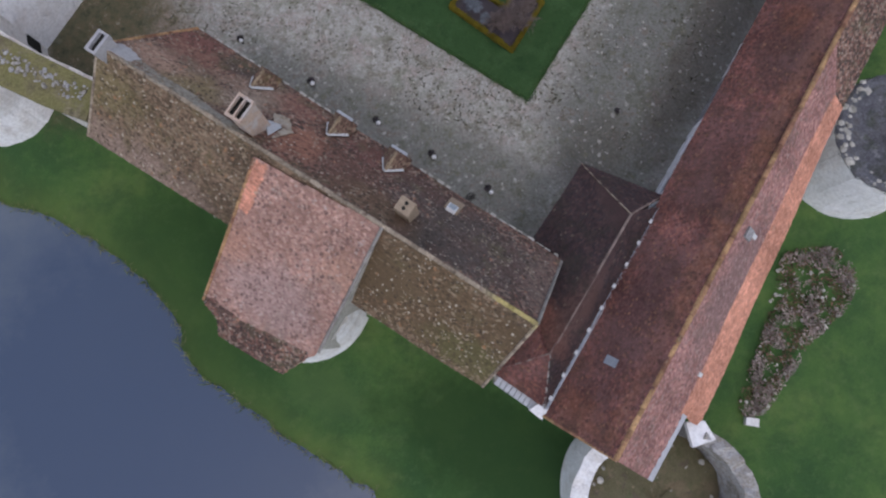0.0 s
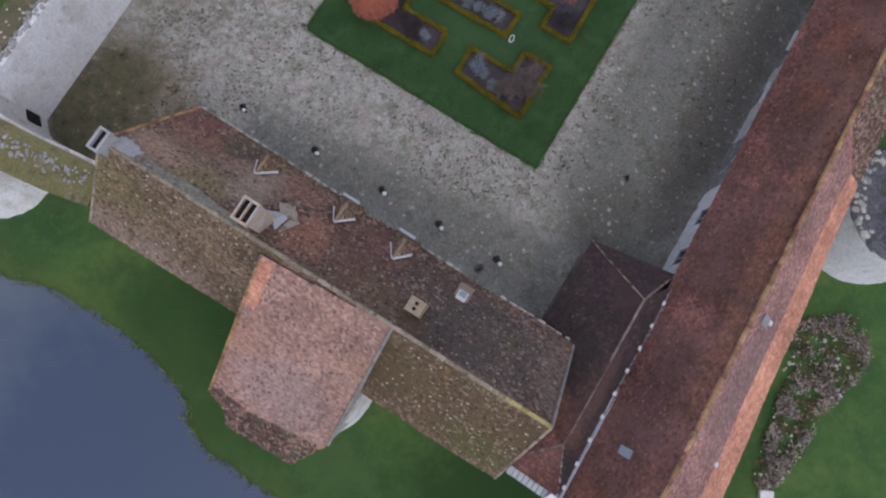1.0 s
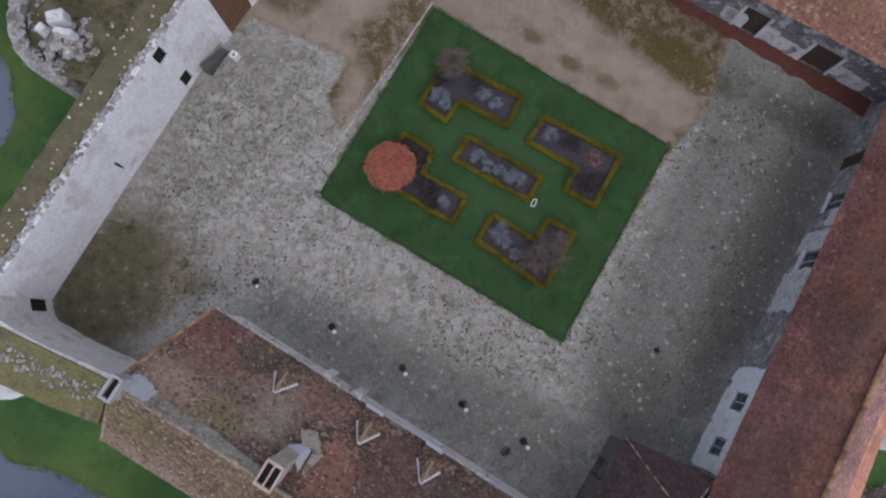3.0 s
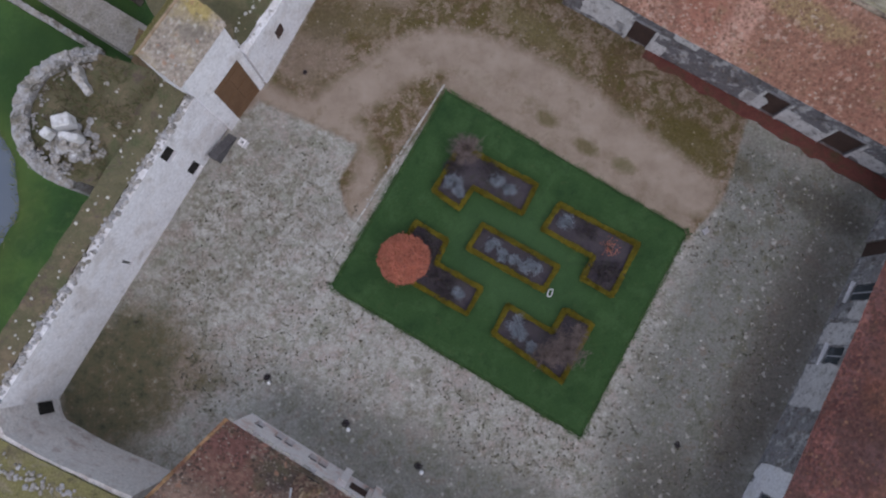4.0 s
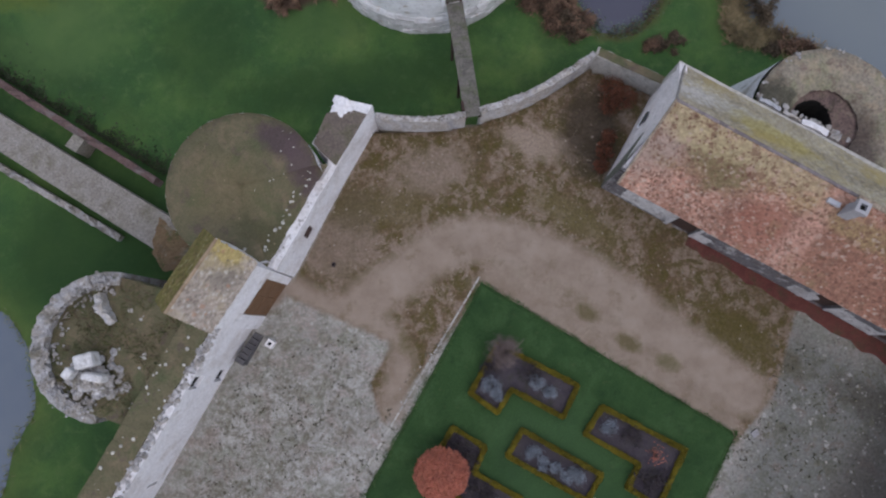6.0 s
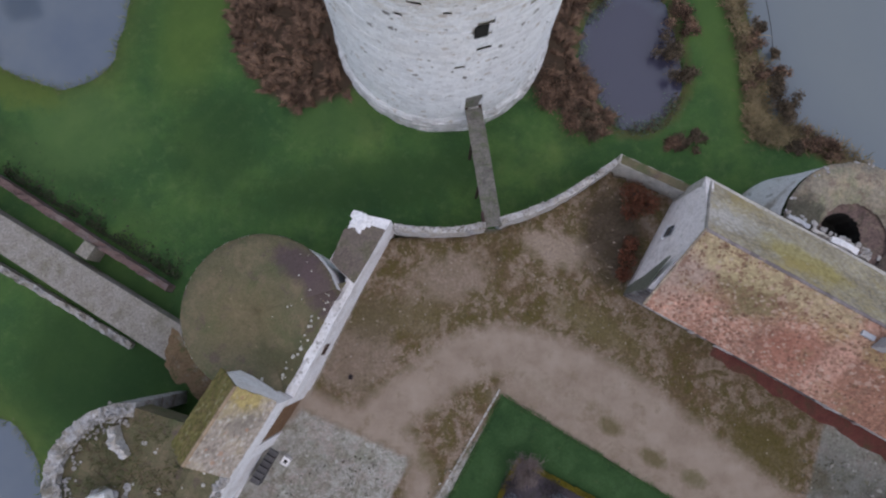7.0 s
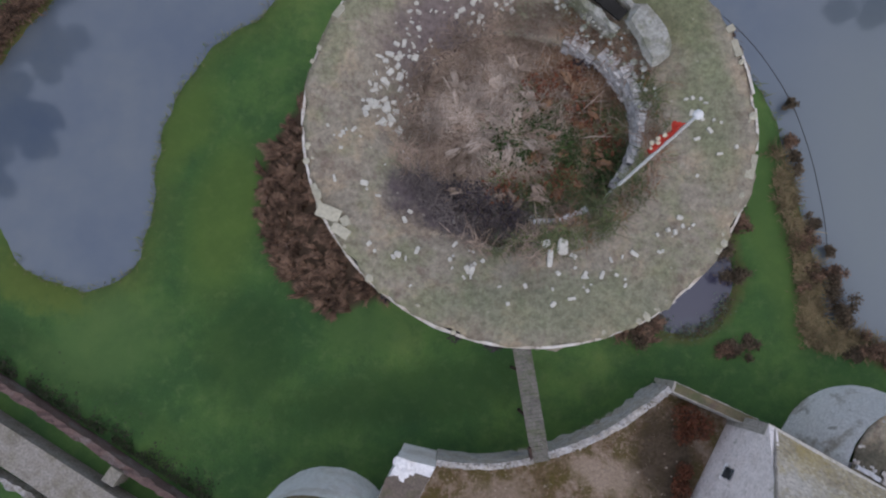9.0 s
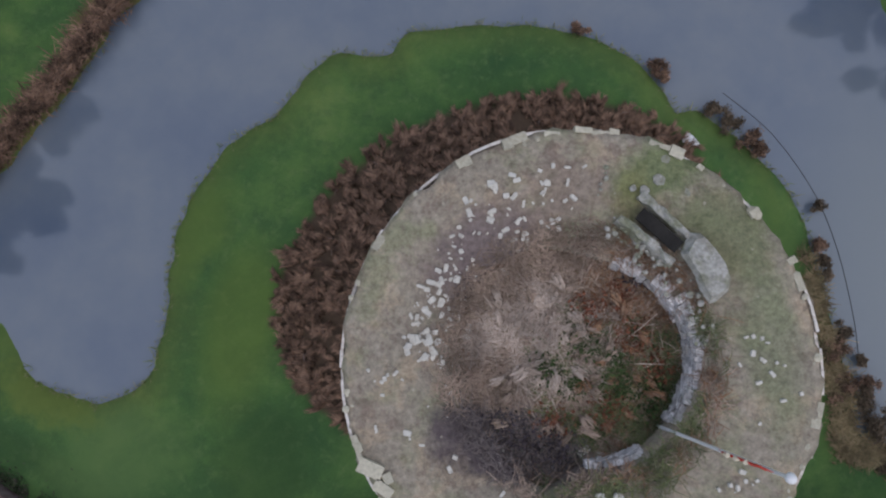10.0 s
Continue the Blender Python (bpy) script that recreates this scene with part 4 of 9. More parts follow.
        d = (at(s1) - at(s0)).normalized()
        nr = Vector((-d.y, d.x))
        tz = float(np.interp(s / cum[-1], np.linspace(0, 1, len(tops)), tops))
        zz = [tz + rng.uniform(-rag, rag) for _ in range(3)]
        w = [rng.uniform(-0.03, 0.03) for _ in range(4)]
        o0, o1 = q - nr * batter, q + nr * (th + batter)
        m = (z0 + tz) / 2
        ring.append([(*o0, z0), (*(q + nr * w[0]), m), (*(q + nr * w[1]), zz[0]), (*(q + nr * th * 0.5), zz[1] + 0.03), (*(q + nr * (th + w[2])), zz[2]), (*(q + nr * (th + w[3])), m), (*o1, z0)])
    g = Geo()
    c2 = len(ring[0])
    vs = [v for r in ring for v in r]
    fs = [(k * c2 + i, (k + 1) * c2 + i, (k + 1) * c2 + i + 1, k * c2 + i + 1) for k in range(n) for i in range(c2 - 1)]
    fs += [tuple(reversed(range(c2))), tuple(range(n * c2, (n + 1) * c2))]
    return g.add(vs, [tuple(reversed(f)) for f in fs])


def drum(c, profile, a0=0.0, a1=360.0, n=72, wob=0.03):
    """A surface turned round a centre: profile rows are (radius, height)."""
    full = a1 - a0 >= 359.9
    cols = n if full else n + 1
    g = Geo()
    vs = []
    for r, z in profile:
        for k in range(cols):
            an = radians(a0 + (a1 - a0) * k / n)
            rr = r + (rng.uniform(-wob, wob) if r > 0.2 else 0)
            vs.append((c[0] + rr * math.cos(an), c[1] + rr * math.sin(an), z + rng.uniform(-wob, wob)))
    fs = []
    for i in range(len(profile) - 1):
        for k in range(n):
            k2 = (k + 1) % cols
            fs.append((i * cols + k, i * cols + k2, (i + 1) * cols + k2, (i + 1) * cols + k))
    return g.add(vs, fs)


def leaves(pts, size, flat=0.5, spin=None):
    """Small four-cornered leaves at the points, turned at random."""
    q = spin or rng
    n = len(pts)
    pts = np.asarray(pts, float)
    a = q.normal(size=(n, 3))
    a[:, 2] *= flat
    a /= np.linalg.norm(a, axis=1)[:, None]
    b2 = np.cross(a, q.normal(size=(n, 3)))
    b2 /= np.linalg.norm(b2, axis=1)[:, None]
    s = size * q.uniform(0.6, 1.3, n)[:, None]
    v = np.stack([pts - a * s, pts - b2 * s * 0.55, pts + a * s, pts + b2 * s * 0.55], 1)
    f = np.arange(n)[:, None] * 4 + np.arange(4)
    return v.reshape(-1, 3).tolist(), f.tolist()


def ball_points(n, c, r, shell=0.55):
    d = rng.normal(size=(n, 3))
    d /= np.linalg.norm(d, axis=1)[:, None]
    k = shell + (1 - shell) * rng.uniform(0, 1, n) ** 0.6
    return np.array(c) + d * k[:, None] * np.array(r)


def blades(pts, height, width, lean=0.6, nod=0.4):
    """Dry stalks: bent strips that rise from the points."""
    n = len(pts)
    pts = np.asarray(pts, float)
    an = rng.uniform(0, 2 * np.pi, n)
    out = np.stack([np.cos(an), np.sin(an), np.zeros(n)], 1)
    sd = np.stack([-np.sin(an), np.cos(an), np.zeros(n)], 1)
    h = height * rng.uniform(0.5, 1.2, n)[:, None]
    l1 = lean * h * rng.uniform(0.1, 0.6, (n, 1))
    z = np.array([0, 0, 1.0])
    w = width * rng.uniform(0.6, 1.4, (n, 1))
    p1 = pts + z * h * 0.6 + out * l1
    p2 = pts + z * h * (1 - nod * rng.uniform(0, 0.5, (n, 1))) + out * l1 * 2.6
    v = np.stack([pts - sd * w * 0.5, pts + sd * w * 0.5, p1 + sd * w, p1 - sd * w, p2 + sd * w * 0.3, p2 - sd * w * 0.3], 1)
    i = np.arange(n)[:, None] * 6
    f = np.concatenate([i + np.array([0, 1, 2, 3]), i + np.array([3, 2, 4, 5])])
    return v.reshape(-1, 3).tolist(), f.tolist()


def tussocks(places, fans, size, z):
    """Tufts of dead fern: every tuft a few fans of arched strips that lean the same way."""
    out_v, out_f = [], []
    base = 0
    n = 24
    for x, y in places:
        away = math.atan2(y - KEEP[1], x - KEEP[0]) + rng.normal(0, 0.7)
        for _ in range(fans):
            d = away + rng.normal(0, 0.5)
            h = size * rng.uniform(0.6, 1.25)
            ox, oy = x + rng.normal() * 0.12, y + rng.normal() * 0.12
            an = d + rng.normal(0, 0.13, n)
            ln = h * rng.uniform(0.55, 1.1, n)
            up = h * rng.uniform(0.35, 0.8, n)
            w = rng.uniform(0.008, 0.018, n)
            ca, sa = np.cos(an), np.sin(an)
            root = np.stack([ox + rng.normal(0, 0.05, n), oy + rng.normal(0, 0.05, n), np.full(n, z)], 1)
            sd = np.stack([-sa, ca, np.zeros(n)], 1) * w[:, None]
            m1 = root + np.stack([ca * ln * 0.35, sa * ln * 0.35, up * 0.85], 1)
            m2 = root + np.stack([ca * ln * 0.75, sa * ln * 0.75, up], 1)
            tip = root + np.stack([ca * ln, sa * ln, up * 0.8], 1)
            out_v.append(np.stack([root - sd * 0.4, root + sd * 0.4, m1 + sd, m1 - sd, m2 + sd * 1.2, m2 - sd * 1.2, tip + sd * 0.2, tip - sd * 0.2], 1).reshape(-1, 3))
            i = base + np.arange(n)[:, None] * 8
            out_f.append(np.concatenate([i + np.array(q) for q in ((0, 1, 2, 3), (3, 2, 4, 5), (5, 4, 6, 7))]))
            base += 8 * n
    return np.concatenate(out_v).tolist(), np.concatenate(out_f).tolist()


def scatter(n, poly):
    """Random places within a plan outline."""
    xs, ys = [q[0] for q in poly], [q[1] for q in poly]
    out = []
    while len(out) < n:
        x, y = rng.uniform(min(xs), max(xs), n), rng.uniform(min(ys), max(ys), n)
        k = inside(x, y, poly)
        out += list(zip(x[k], y[k]))
    return np.array(out[:n])


def pebbles(places, sizes, z):
    """Many small uneven stones lying about, as one mesh."""
    n = len(places)
    base = np.array([(-1, -1, -1), (1, -1, -1), (1, 1, -1), (-1, 1, -1), (-0.6, -0.6, 1), (0.6, -0.6, 1), (0.6, 0.6, 1), (-0.6, 0.6, 1)], float)
    an = rng.uniform(0, 6.28, n)
    jit = rng.uniform(0.7, 1.3, (n, 8, 3))
    v = base[None] * jit * sizes[:, None, None] * np.array([1.0, 0.8, 0.55])
    c2, s2 = np.cos(an)[:, None], np.sin(an)[:, None]
    x, y = v[..., 0] * c2 - v[..., 1] * s2, v[..., 0] * s2 + v[..., 1] * c2
    v = np.stack([x + places[:, 0:1], y + places[:, 1:2], v[..., 2] + z + sizes[:, None] * 0.2], -1)
    f = np.array([(4, 5, 6, 7), (0, 1, 5, 4), (1, 2, 6, 5), (2, 3, 7, 6), (3, 0, 4, 7)])
    faces = (np.arange(n)[:, None, None] * 8 + f[None]).reshape(-1, 4)
    return v.reshape(-1, 3).tolist(), faces.tolist()

# ---- ground and water ----
CASTLE = [(-23.6, 17.0), (-16.7, 29.8), (-13.0, 35.0), (-8.2, 43.3), (-4.6, 43.2), (-1.6, 43.6), (1.5, 44.9), (4.8, 46.8), (8.9, 45.0),
          (25, 35.5), (31, 32), (24, 22), (14, -1), (9.5, -4.8), (6, -3), (2.4, -0.6), (-4, 2.5), (-8, 4), (-17, 11.2), (-22.5, 14.6)]
LAKE = rounded([(-25.9, 8.3), (-23.7, 7.9), (-21.0, 6.6), (-18.5, 5.1), (-16.3, 3.3), (-15.0, 1.6), (-14.2, -0.3), (-11.8, -2.5), (-9.1, -4.3),
                (-6.5, -5.8), (-4.5, -7.0), (-3.0, -9.5), (-6, -26), (-60, -26), (-70, 20), (-62, 50), (-38, 38.2), (-31, 34.3), (-28.8, 32.9),
                (-27.5, 30.4), (-27.2, 28), (-28.2, 25), (-29.5, 20), (-29.3, 15), (-27.5, 10.5)])
MOAT = rounded([(-38, 60), (-33.5, 57.6), (-31.3, 54.5), (-29.3, 53.6), (-27.2, 53.0), (-24.9, 54.3), (-24.0, 57.8), (-23.7, 61.4), (-22.9, 64.4),
                (-20.6, 67.8), (-17.3, 70.2), (-15.7, 72.3), (-13.8, 73.6), (-10.7, 73.5), (-9.6, 74.8), (-5.0, 75.1), (0.2, 74.6), (3.6, 73.2),
                (5.7, 70.9), (6.6, 69.3), (8.1, 69.0), (10.9, 66.8), (13.4, 63.0), (14.0, 59.0), (14.7, 55.5), (15.1, 52.5), (14.9, 50.0), (15.9, 49.1),
                (19.3, 48.0), (30, 42), (55, 34), (50, 58), (24.5, 70.0), (20.5, 74.5), (17.5, 79.5), (-4, 92), (-26.5, 77.5), (-28.1, 75.3),
                (-30.1, 72.1), (-32.3, 69.4), (-34.1, 66.5), (-40, 63)], 4)
POND = rounded([(6.5, 58.6), (8.5, 58.3), (9.6, 56.6), (10.0, 53.7), (9.4, 51.3), (8.1, 49.8), (5.8, 49.8), (4.8, 51.8), (3.9, 53.9), (4.7, 57.0)])


def worn_bank(poly, amt, seed):
    """Small bays and points along a waterline."""
    return [(x + amt * noise.noise((x * 0.7, y * 0.7, seed)) + 0.5 * amt * noise.noise((x * 2.1, y * 2.1, seed)), y + amt * noise.noise((x * 0.7, y * 0.7, seed + 9)) + 0.5 * amt * noise.noise((x * 2.1, y * 2.1, seed + 9))) for x, y in poly]


LAKE, MOAT, POND = worn_bank(LAKE, 0.3, 1.3), worn_bank(MOAT, 0.3, 4.1), worn_bank(POND, 0.3, 7.7)
KEEP = (-4.48, 55.25)
LAWN_Z, WATER_Z = -1.40, -1.72


def axis(lo, hi, step, far):
    a = np.arange(lo, hi + step / 2, step)
    return np.concatenate([[lo - f for f in reversed(far)], a, [hi + f for f in far]])


gx, gy = axis(-44, 40, 0.36, (6, 20, 60, 250, 1200, 3000)), axis(-16, 92, 0.36, (6, 20, 60, 250, 1200, 3000))
X, Y = np.meshgrid(gx, gy)
wet = np.zeros(X.shape, bool)
shore = np.full(X.shape, 1e9)
for pool in (LAKE, MOAT, POND):
    wet |= inside(X, Y, pool)
    shore = np.minimum(shore, edge_dist(X, Y, pool))
yard = inside(X, Y, CASTLE)
ripple = np.array([[noise.noise((x * 0.21, y * 0.21, 3.0)) + 0.5 * noise.noise((x * 0.9, y * 0.9, 7.0)) for x in gx] for y in gy])
Z = LAWN_Z + 0.10 * ripple
bank = np.clip(shore / 1.1, 0, 1)
Z = np.where(wet, WATER_Z - np.clip(shore * 0.55, 0, 0.9), WATER_Z + (Z - WATER_Z) * bank ** 0.7)
Z = np.where(yard, 0.012 * ripple, Z)
verts = np.stack([X, Y, Z], -1).reshape(-1, 3)
ny, nx = X.shape
idx = np.arange(ny * nx).reshape(ny, nx)
quads = np.stack([idx[:-1, :-1], idx[:-1, 1:], idx[1:, 1:], idx[1:, :-1]], -1).reshape(-1, 4)
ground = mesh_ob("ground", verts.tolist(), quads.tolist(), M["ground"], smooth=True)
tagged(ground, "green meadow, grey gravel yard and worn earth track", "ground", kind="structure")


def carry(name, values):
    ground.data.attributes.new(name, "FLOAT", "POINT").data.foreach_set("value", np.clip(values, 0, 1).astype(np.float32).ravel())


def soft(d, w):
    return np.clip(0.5 + d / (2 * w), 0, 1)


carry("yard", yard * 1.0)
TRACK = rounded([(-12.4, 33.6), (-9.7, 32.6), (-6.5, 34.6), (-3.2, 36.6), (0.4, 36.3), (4.6, 34.2), (8.5, 31.0), (12.2, 28.0)], 6, False)
on_track = soft(1.25 - edge_dist(X, Y, TRACK, False), 0.6)
SPUR = rounded([(-8.4, 32.6), (-6.4, 30.6), (-6.9, 27.6)], 6, False)
on_track = np.maximum(on_track, 0.8 * soft(0.8 - edge_dist(X, Y, SPUR, False), 0.5))
STRIP = [(-2.6, 34.2), (-0.6, 36.2), (12.4, 28.2), (11.7, 25.2), (-1.9, 33.8)]
on_track = np.maximum(on_track, 0.72 * soft(np.where(inside(X, Y, STRIP), 1, -1) * edge_dist(X, Y, STRIP), 0.5))
GRAVELLY = [(-12.6, 33.9), (-6.8, 31.1), (-8.1, 28.9), (-7.4, 26.8), (-12, 20), (-20, 25)]
on_track *= 1 - soft(np.where(inside(X, Y, GRAVELLY), 1, -1) * edge_dist(X, Y, GRAVELLY), 0.25)
carry("earth", on_track * yard)
MOSSY = [(-12.6, 33.9), (-6.8, 31.1), (-8.1, 28.9), (-7.4, 26.8), (-1.9, 33.8), (11.6, 25.3), (13.9, 27.9), (15.8, 33.2), (5.2, 39.9), (9, 44.8), (4.8, 46.6), (-1.6, 43.4), (-7.8, 43.2)]
moss = soft(np.where(inside(X, Y, MOSSY), 1, -1) * edge_dist(X, Y, MOSSY), 0.2)
CORNER = [(-23, 17), (-19.4, 14), (-13.5, 17.8), (-15.2, 20.4), (-17.5, 22.2), (-19.6, 22.4)]
moss = np.maximum(moss, 0.62 * soft(np.where(inside(X, Y, CORNER), 1, -1) * edge_dist(X, Y, CORNER), 1.2))
carry("moss", moss * yard)
# greyer gravel in the east; the strip along the house foot paints shade
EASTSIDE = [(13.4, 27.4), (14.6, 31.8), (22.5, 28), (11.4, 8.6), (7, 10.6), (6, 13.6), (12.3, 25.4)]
grey_shaded = soft(np.where(inside(X, Y, EASTSIDE), 1, -1) * edge_dist(X, Y, EASTSIDE), 1.6)
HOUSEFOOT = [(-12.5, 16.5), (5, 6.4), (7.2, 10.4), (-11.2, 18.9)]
grey_shaded = np.maximum(grey_shaded, 0.8 * soft(np.where(inside(X, Y, HOUSEFOOT), 1, -1) * edge_dist(X, Y, HOUSEFOOT), 0.9))
carry("grey_shaded", grey_shaded * yard)
BRUSH = rounded([(-13.9, 51.6), (-16.2, 53.8), (-17.4, 57.6), (-16.6, 61.5), (-13.4, 65.6), (-8.4, 68.9), (-3.5, 70.0), (1.2, 70.0), (6.3, 67.6), (9.0, 63.2),
                 (10.6, 61.0), (10.2, 58.2), (7, 59.2), (4.2, 57.2), (3.4, 54.0), (4.6, 51.6), (4.9, 49.2), (3.0, 50.0), (1.2, 52.0), (-4.4, 55.3), (-10.9, 52.0)])
in_brush = inside(X, Y, BRUSH)
carry("litter", soft(np.where(in_brush, 1, -1) * edge_dist(X, Y, BRUSH), 0.5))
east_bank = soft(0.75 - np.abs(edge_dist(X, Y, MOAT) - 0.35), 0.5) * np.clip((X - 11.5) / 2, 0, 1) * np.clip((59 - Y) / 3, 0, 1) * ~wet
far_bank = ((X < -24) & (Y > 64)) * soft(1.6 - edge_dist(X, Y, MOAT), 0.8) * ~wet
pond_bank = soft(0.7 - edge_dist(X, Y, POND), 0.5) * ~wet
carry("dry", np.maximum.reduce([0.9 * east_bank, far_bank, 0.6 * pond_bank]))

carry("bank", soft(1.3 - np.minimum(edge_dist(X, Y, LAKE), edge_dist(X, Y, MOAT)), 1.1) * (X < 12))

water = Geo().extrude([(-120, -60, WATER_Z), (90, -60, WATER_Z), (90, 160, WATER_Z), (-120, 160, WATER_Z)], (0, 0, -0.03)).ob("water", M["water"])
tagged(water, "still grey-blue water of the wide moat", "water", kind="structure")

# ---- garden lawn ----
GN, GU = Vector((-1.92, 34.43)), Vector((0.8455, -0.5340))
GV = Vector((-0.5340, -0.8455))


def G(u, v, z=0.0):
    q = GN + GU * u + GV * v
    return (q.x, q.y, z)


LAWN = [G(-0.05, -0.1), G(16.2, -0.1), G(16.65, 13.05), G(0.4, 13.3)]
bm = bmesh.new()
lawn_grid = [[None] * 41 for _ in range(41)]
for i in range(41):
    for j in range(41):
        a, c2 = i / 40, j / 40
        q = (Vector(LAWN[0]) * (1 - a) + Vector(LAWN[1]) * a) * (1 - c2) + (Vector(LAWN[3]) * (1 - a) + Vector(LAWN[2]) * a) * c2
        rim = i in (0, 40) or j in (0, 40)
        e = 0.05 if rim else 0.0
        lawn_grid[i][j] = bm.verts.new((q.x + e * noise.noise((q.x * 2, q.y * 2, 1)), q.y + e * noise.noise((q.x * 2, q.y * 2, 5)), -0.05 if rim else 0.07 + 0.015 * noise.noise((q.x, q.y, 2))))
for i in range(40):
    for j in range(40):
        bm.faces.new((lawn_grid[i][j], lawn_grid[i][j + 1], lawn_grid[i + 1][j + 1], lawn_grid[i + 1][j]))
me = bpy.data.meshes.new("garden_lawn")
bmesh.ops.recalc_face_normals(bm, faces=bm.faces)
bm.to_mesh(me)
bm.free()
me.materials.append(M["lawn"])
tagged(new("garden_lawn", me), "rectangle of dark green mown lawn in the yard", "lawn", kind="structure")
edge_g = Geo()
for k in range(27):
    q = Vector(G(0.0 - 0.12, 0.05 + k * 0.45)) + Vector((0, 0, 0.06))
    edge_g.box(q + Vector((0, 0, rng.uniform(-0.07, 0.0))), (0.10, rng.uniform(0.3, 0.44), 0.12), math.atan2(GU.y, GU.x) + rng.uniform(-0.05, 0.05))
tagged(edge_g.ob("kerb", M["rubble"]), "pale stone kerb along one side of the lawn", "kerb", kind="structure")

# ---- curtain walls ----


def wall_thing(name, geo, material, label, stones=()):
    w = geo.ob(name, material)
    return tagged(w, label, "wall", kind="structure")


def loose_on(name, line, width, z, n, label, r=(0.05, 0.14), mat="loose_stone"):
    """Rubble lying along the top of a wall."""
    g = Geo()
    p = [Vector(q) for q in line]
    for _ in range(n):
        i = rng.integers(0, len(p) - 1)
        f = rng.uniform(0, 1)
        q = p[i].lerp(p[i + 1], f)
        d = (p[i + 1] - p[i]).normalized()
        q = q + Vector((-d.y, d.x)) * rng.uniform(0, width)
        zz = z if not isinstance(z, tuple) else z[0] + (z[1] - z[0]) * (i + f) / (len(p) - 1)
        rr = rng.uniform(*r)
        g.rock((q.x, q.y, zz + rr * 0.3), rr)
    return tagged(g.ob(name, M[mat]), label, "stones", kind="stuff")


# west wall: the inner face, with an arrow slit, a doorway and two window openings, and a walk of turf on top behind a rubble edge
W0, W1 = (-23.05, 17.2), (-14.35, 32.25)
wl = (Vector(W1) - Vector(W0)).length
holes = [(9.05, 9.2, 1.0, 2.2), (2.8, 3.5, 3.35, 4.6), (2.65, 3.35, 0.1, 1.45)]
west = wall_geo(W0, W1, -2.2, 4.85, 1.75, [(wl - b2, wl - a, z, y) for a, b2, z, y in holes])
wall_west = tagged(west.ob("wall_west", M["limestone"]), "tall whitewashed limestone curtain wall with an arrow slit", "wall", kind="structure")
dW = (Vector(W1) - Vector(W0)).normalized()
nW = Vector((-dW.y, dW.x))
# black plugs close the holes and paint their dark
plug = Geo()
for a, b2, z, y in holes:
    q = Vector(W1) - dW * (a + b2) / 2 + nW * 0.36
    plug.box((q.x, q.y, (z + y) / 2), (b2 - a + 0.3, 0.25, y - z + 0.3), math.atan2(dW.y, dW.x))
plug.ob("backing", M["soot_and_shade"], wall_west)
wt = rough_wall([Vector(W0) + nW * 0.42, Vector(W1) + nW * 0.42], 1.33, 4.6, [4.95, 5.0, 4.95], 0.4, 0.06)
wt.ob("wall_walk", M["turf_green"], wall_west, "turf and rubble on top")
loose_on("rubble", [Vector(W0) + nW * 0.02, Vector(W1) + nW * 0.02], 0.5, 4.88, 330, "grey rubble along the top edge of a wall", (0.05, 0.16), "ruin_stone")
loose_on("rubble", [Vector(W0) + nW * 0.5, Vector(W1) + nW * 0.5], 1.2, 5.0, 45, "scattered stones in the turf of a wall top", (0.04, 0.1))

# wall from the gate to the north corner
N0, N1 = (-12.2, 34.85), (-7.7, 43.35)
nw = rough_wall([N0, N1], 0.5, -2.2, [3.9, 3.5, 3.0, 2.7], 0.4, 0.08)
wall_nw = wall_thing("wall_northwest", nw, M["limestone"], "pale limestone wall that steps down from the gate")
dN = (Vector(N1) - Vector(N0)).normalized()
nN = Vector((-dN.y, dN.x))
q = Vector(N0) + dN * 2.5 - nN * 0.0
niche = Geo().box((q.x, q.y, 2.0), (0.62, 0.1, 0.75), math.atan2(dN.y, dN.x))
niche.ob("shutter", M["wood_dark"], wall_nw)
loose_on("rubble", [Vector(N0) + nN * 0.05, Vector(N1) + nN * 0.05], 0.45, (3.88, 2.68), 80, "broken stones along a wall top", (0.03, 0.09), "mortar")

# turf of the round tower, sloping down to the back of that wall
bank_g = Geo()
bvs = []
for k in range(25):
    f = k / 24
    w0 = Vector(N0).lerp(Vector(N1), -0.03 + f * 0.66) + nN * 0.44
    w1 = Vector((-13.65, 38.9))
    wz = float(np.interp(f * 0.64, [0, 1 / 3, 2 / 3, 1], [3.9, 3.5, 3.0, 2.7])) + 0.02
    for j in range(11):
        u = j / 10
        q2 = w0.lerp(w1, u)
        zz = wz + (4.86 - wz) * (1 - (1 - min(1, u * 2.0)) ** 2) + 0.05 * noise.noise((q2.x * 1.5, q2.y * 1.5, 0)) * (1 - u)
        bvs.append((q2.x, q2.y, zz))
bank_g.add(bvs, [(k * 11 + j, (k + 1) * 11 + j, (k + 1) * 11 + j + 1, k * 11 + j + 1) for k in range(24) for j in range(10)])
tagged(bank_g.ob("turf_bank", M["turf_green"]), "mossy turf bank between a wall and a round tower", "turf", kind="structure")

M["moss_dark"] = surface("purplish_moss", [(0.12, 0.095, 0.085), (0.17, 0.14, 0.12), (0.12, 0.115, 0.07)], 1.2, 9, 0.35, patches=[((0.30, 0.28, 0.26), 1.5, 0.58, 0.68, 0.6)])
loose_on("rubble", [Vector(N0) + nN * 0.55, Vector(N0).lerp(Vector(N1), 0.6) + nN * 0.55], 0.9, (4.55, 4.15), 55, "pale stones in the turf behind a wall", (0.03, 0.10))

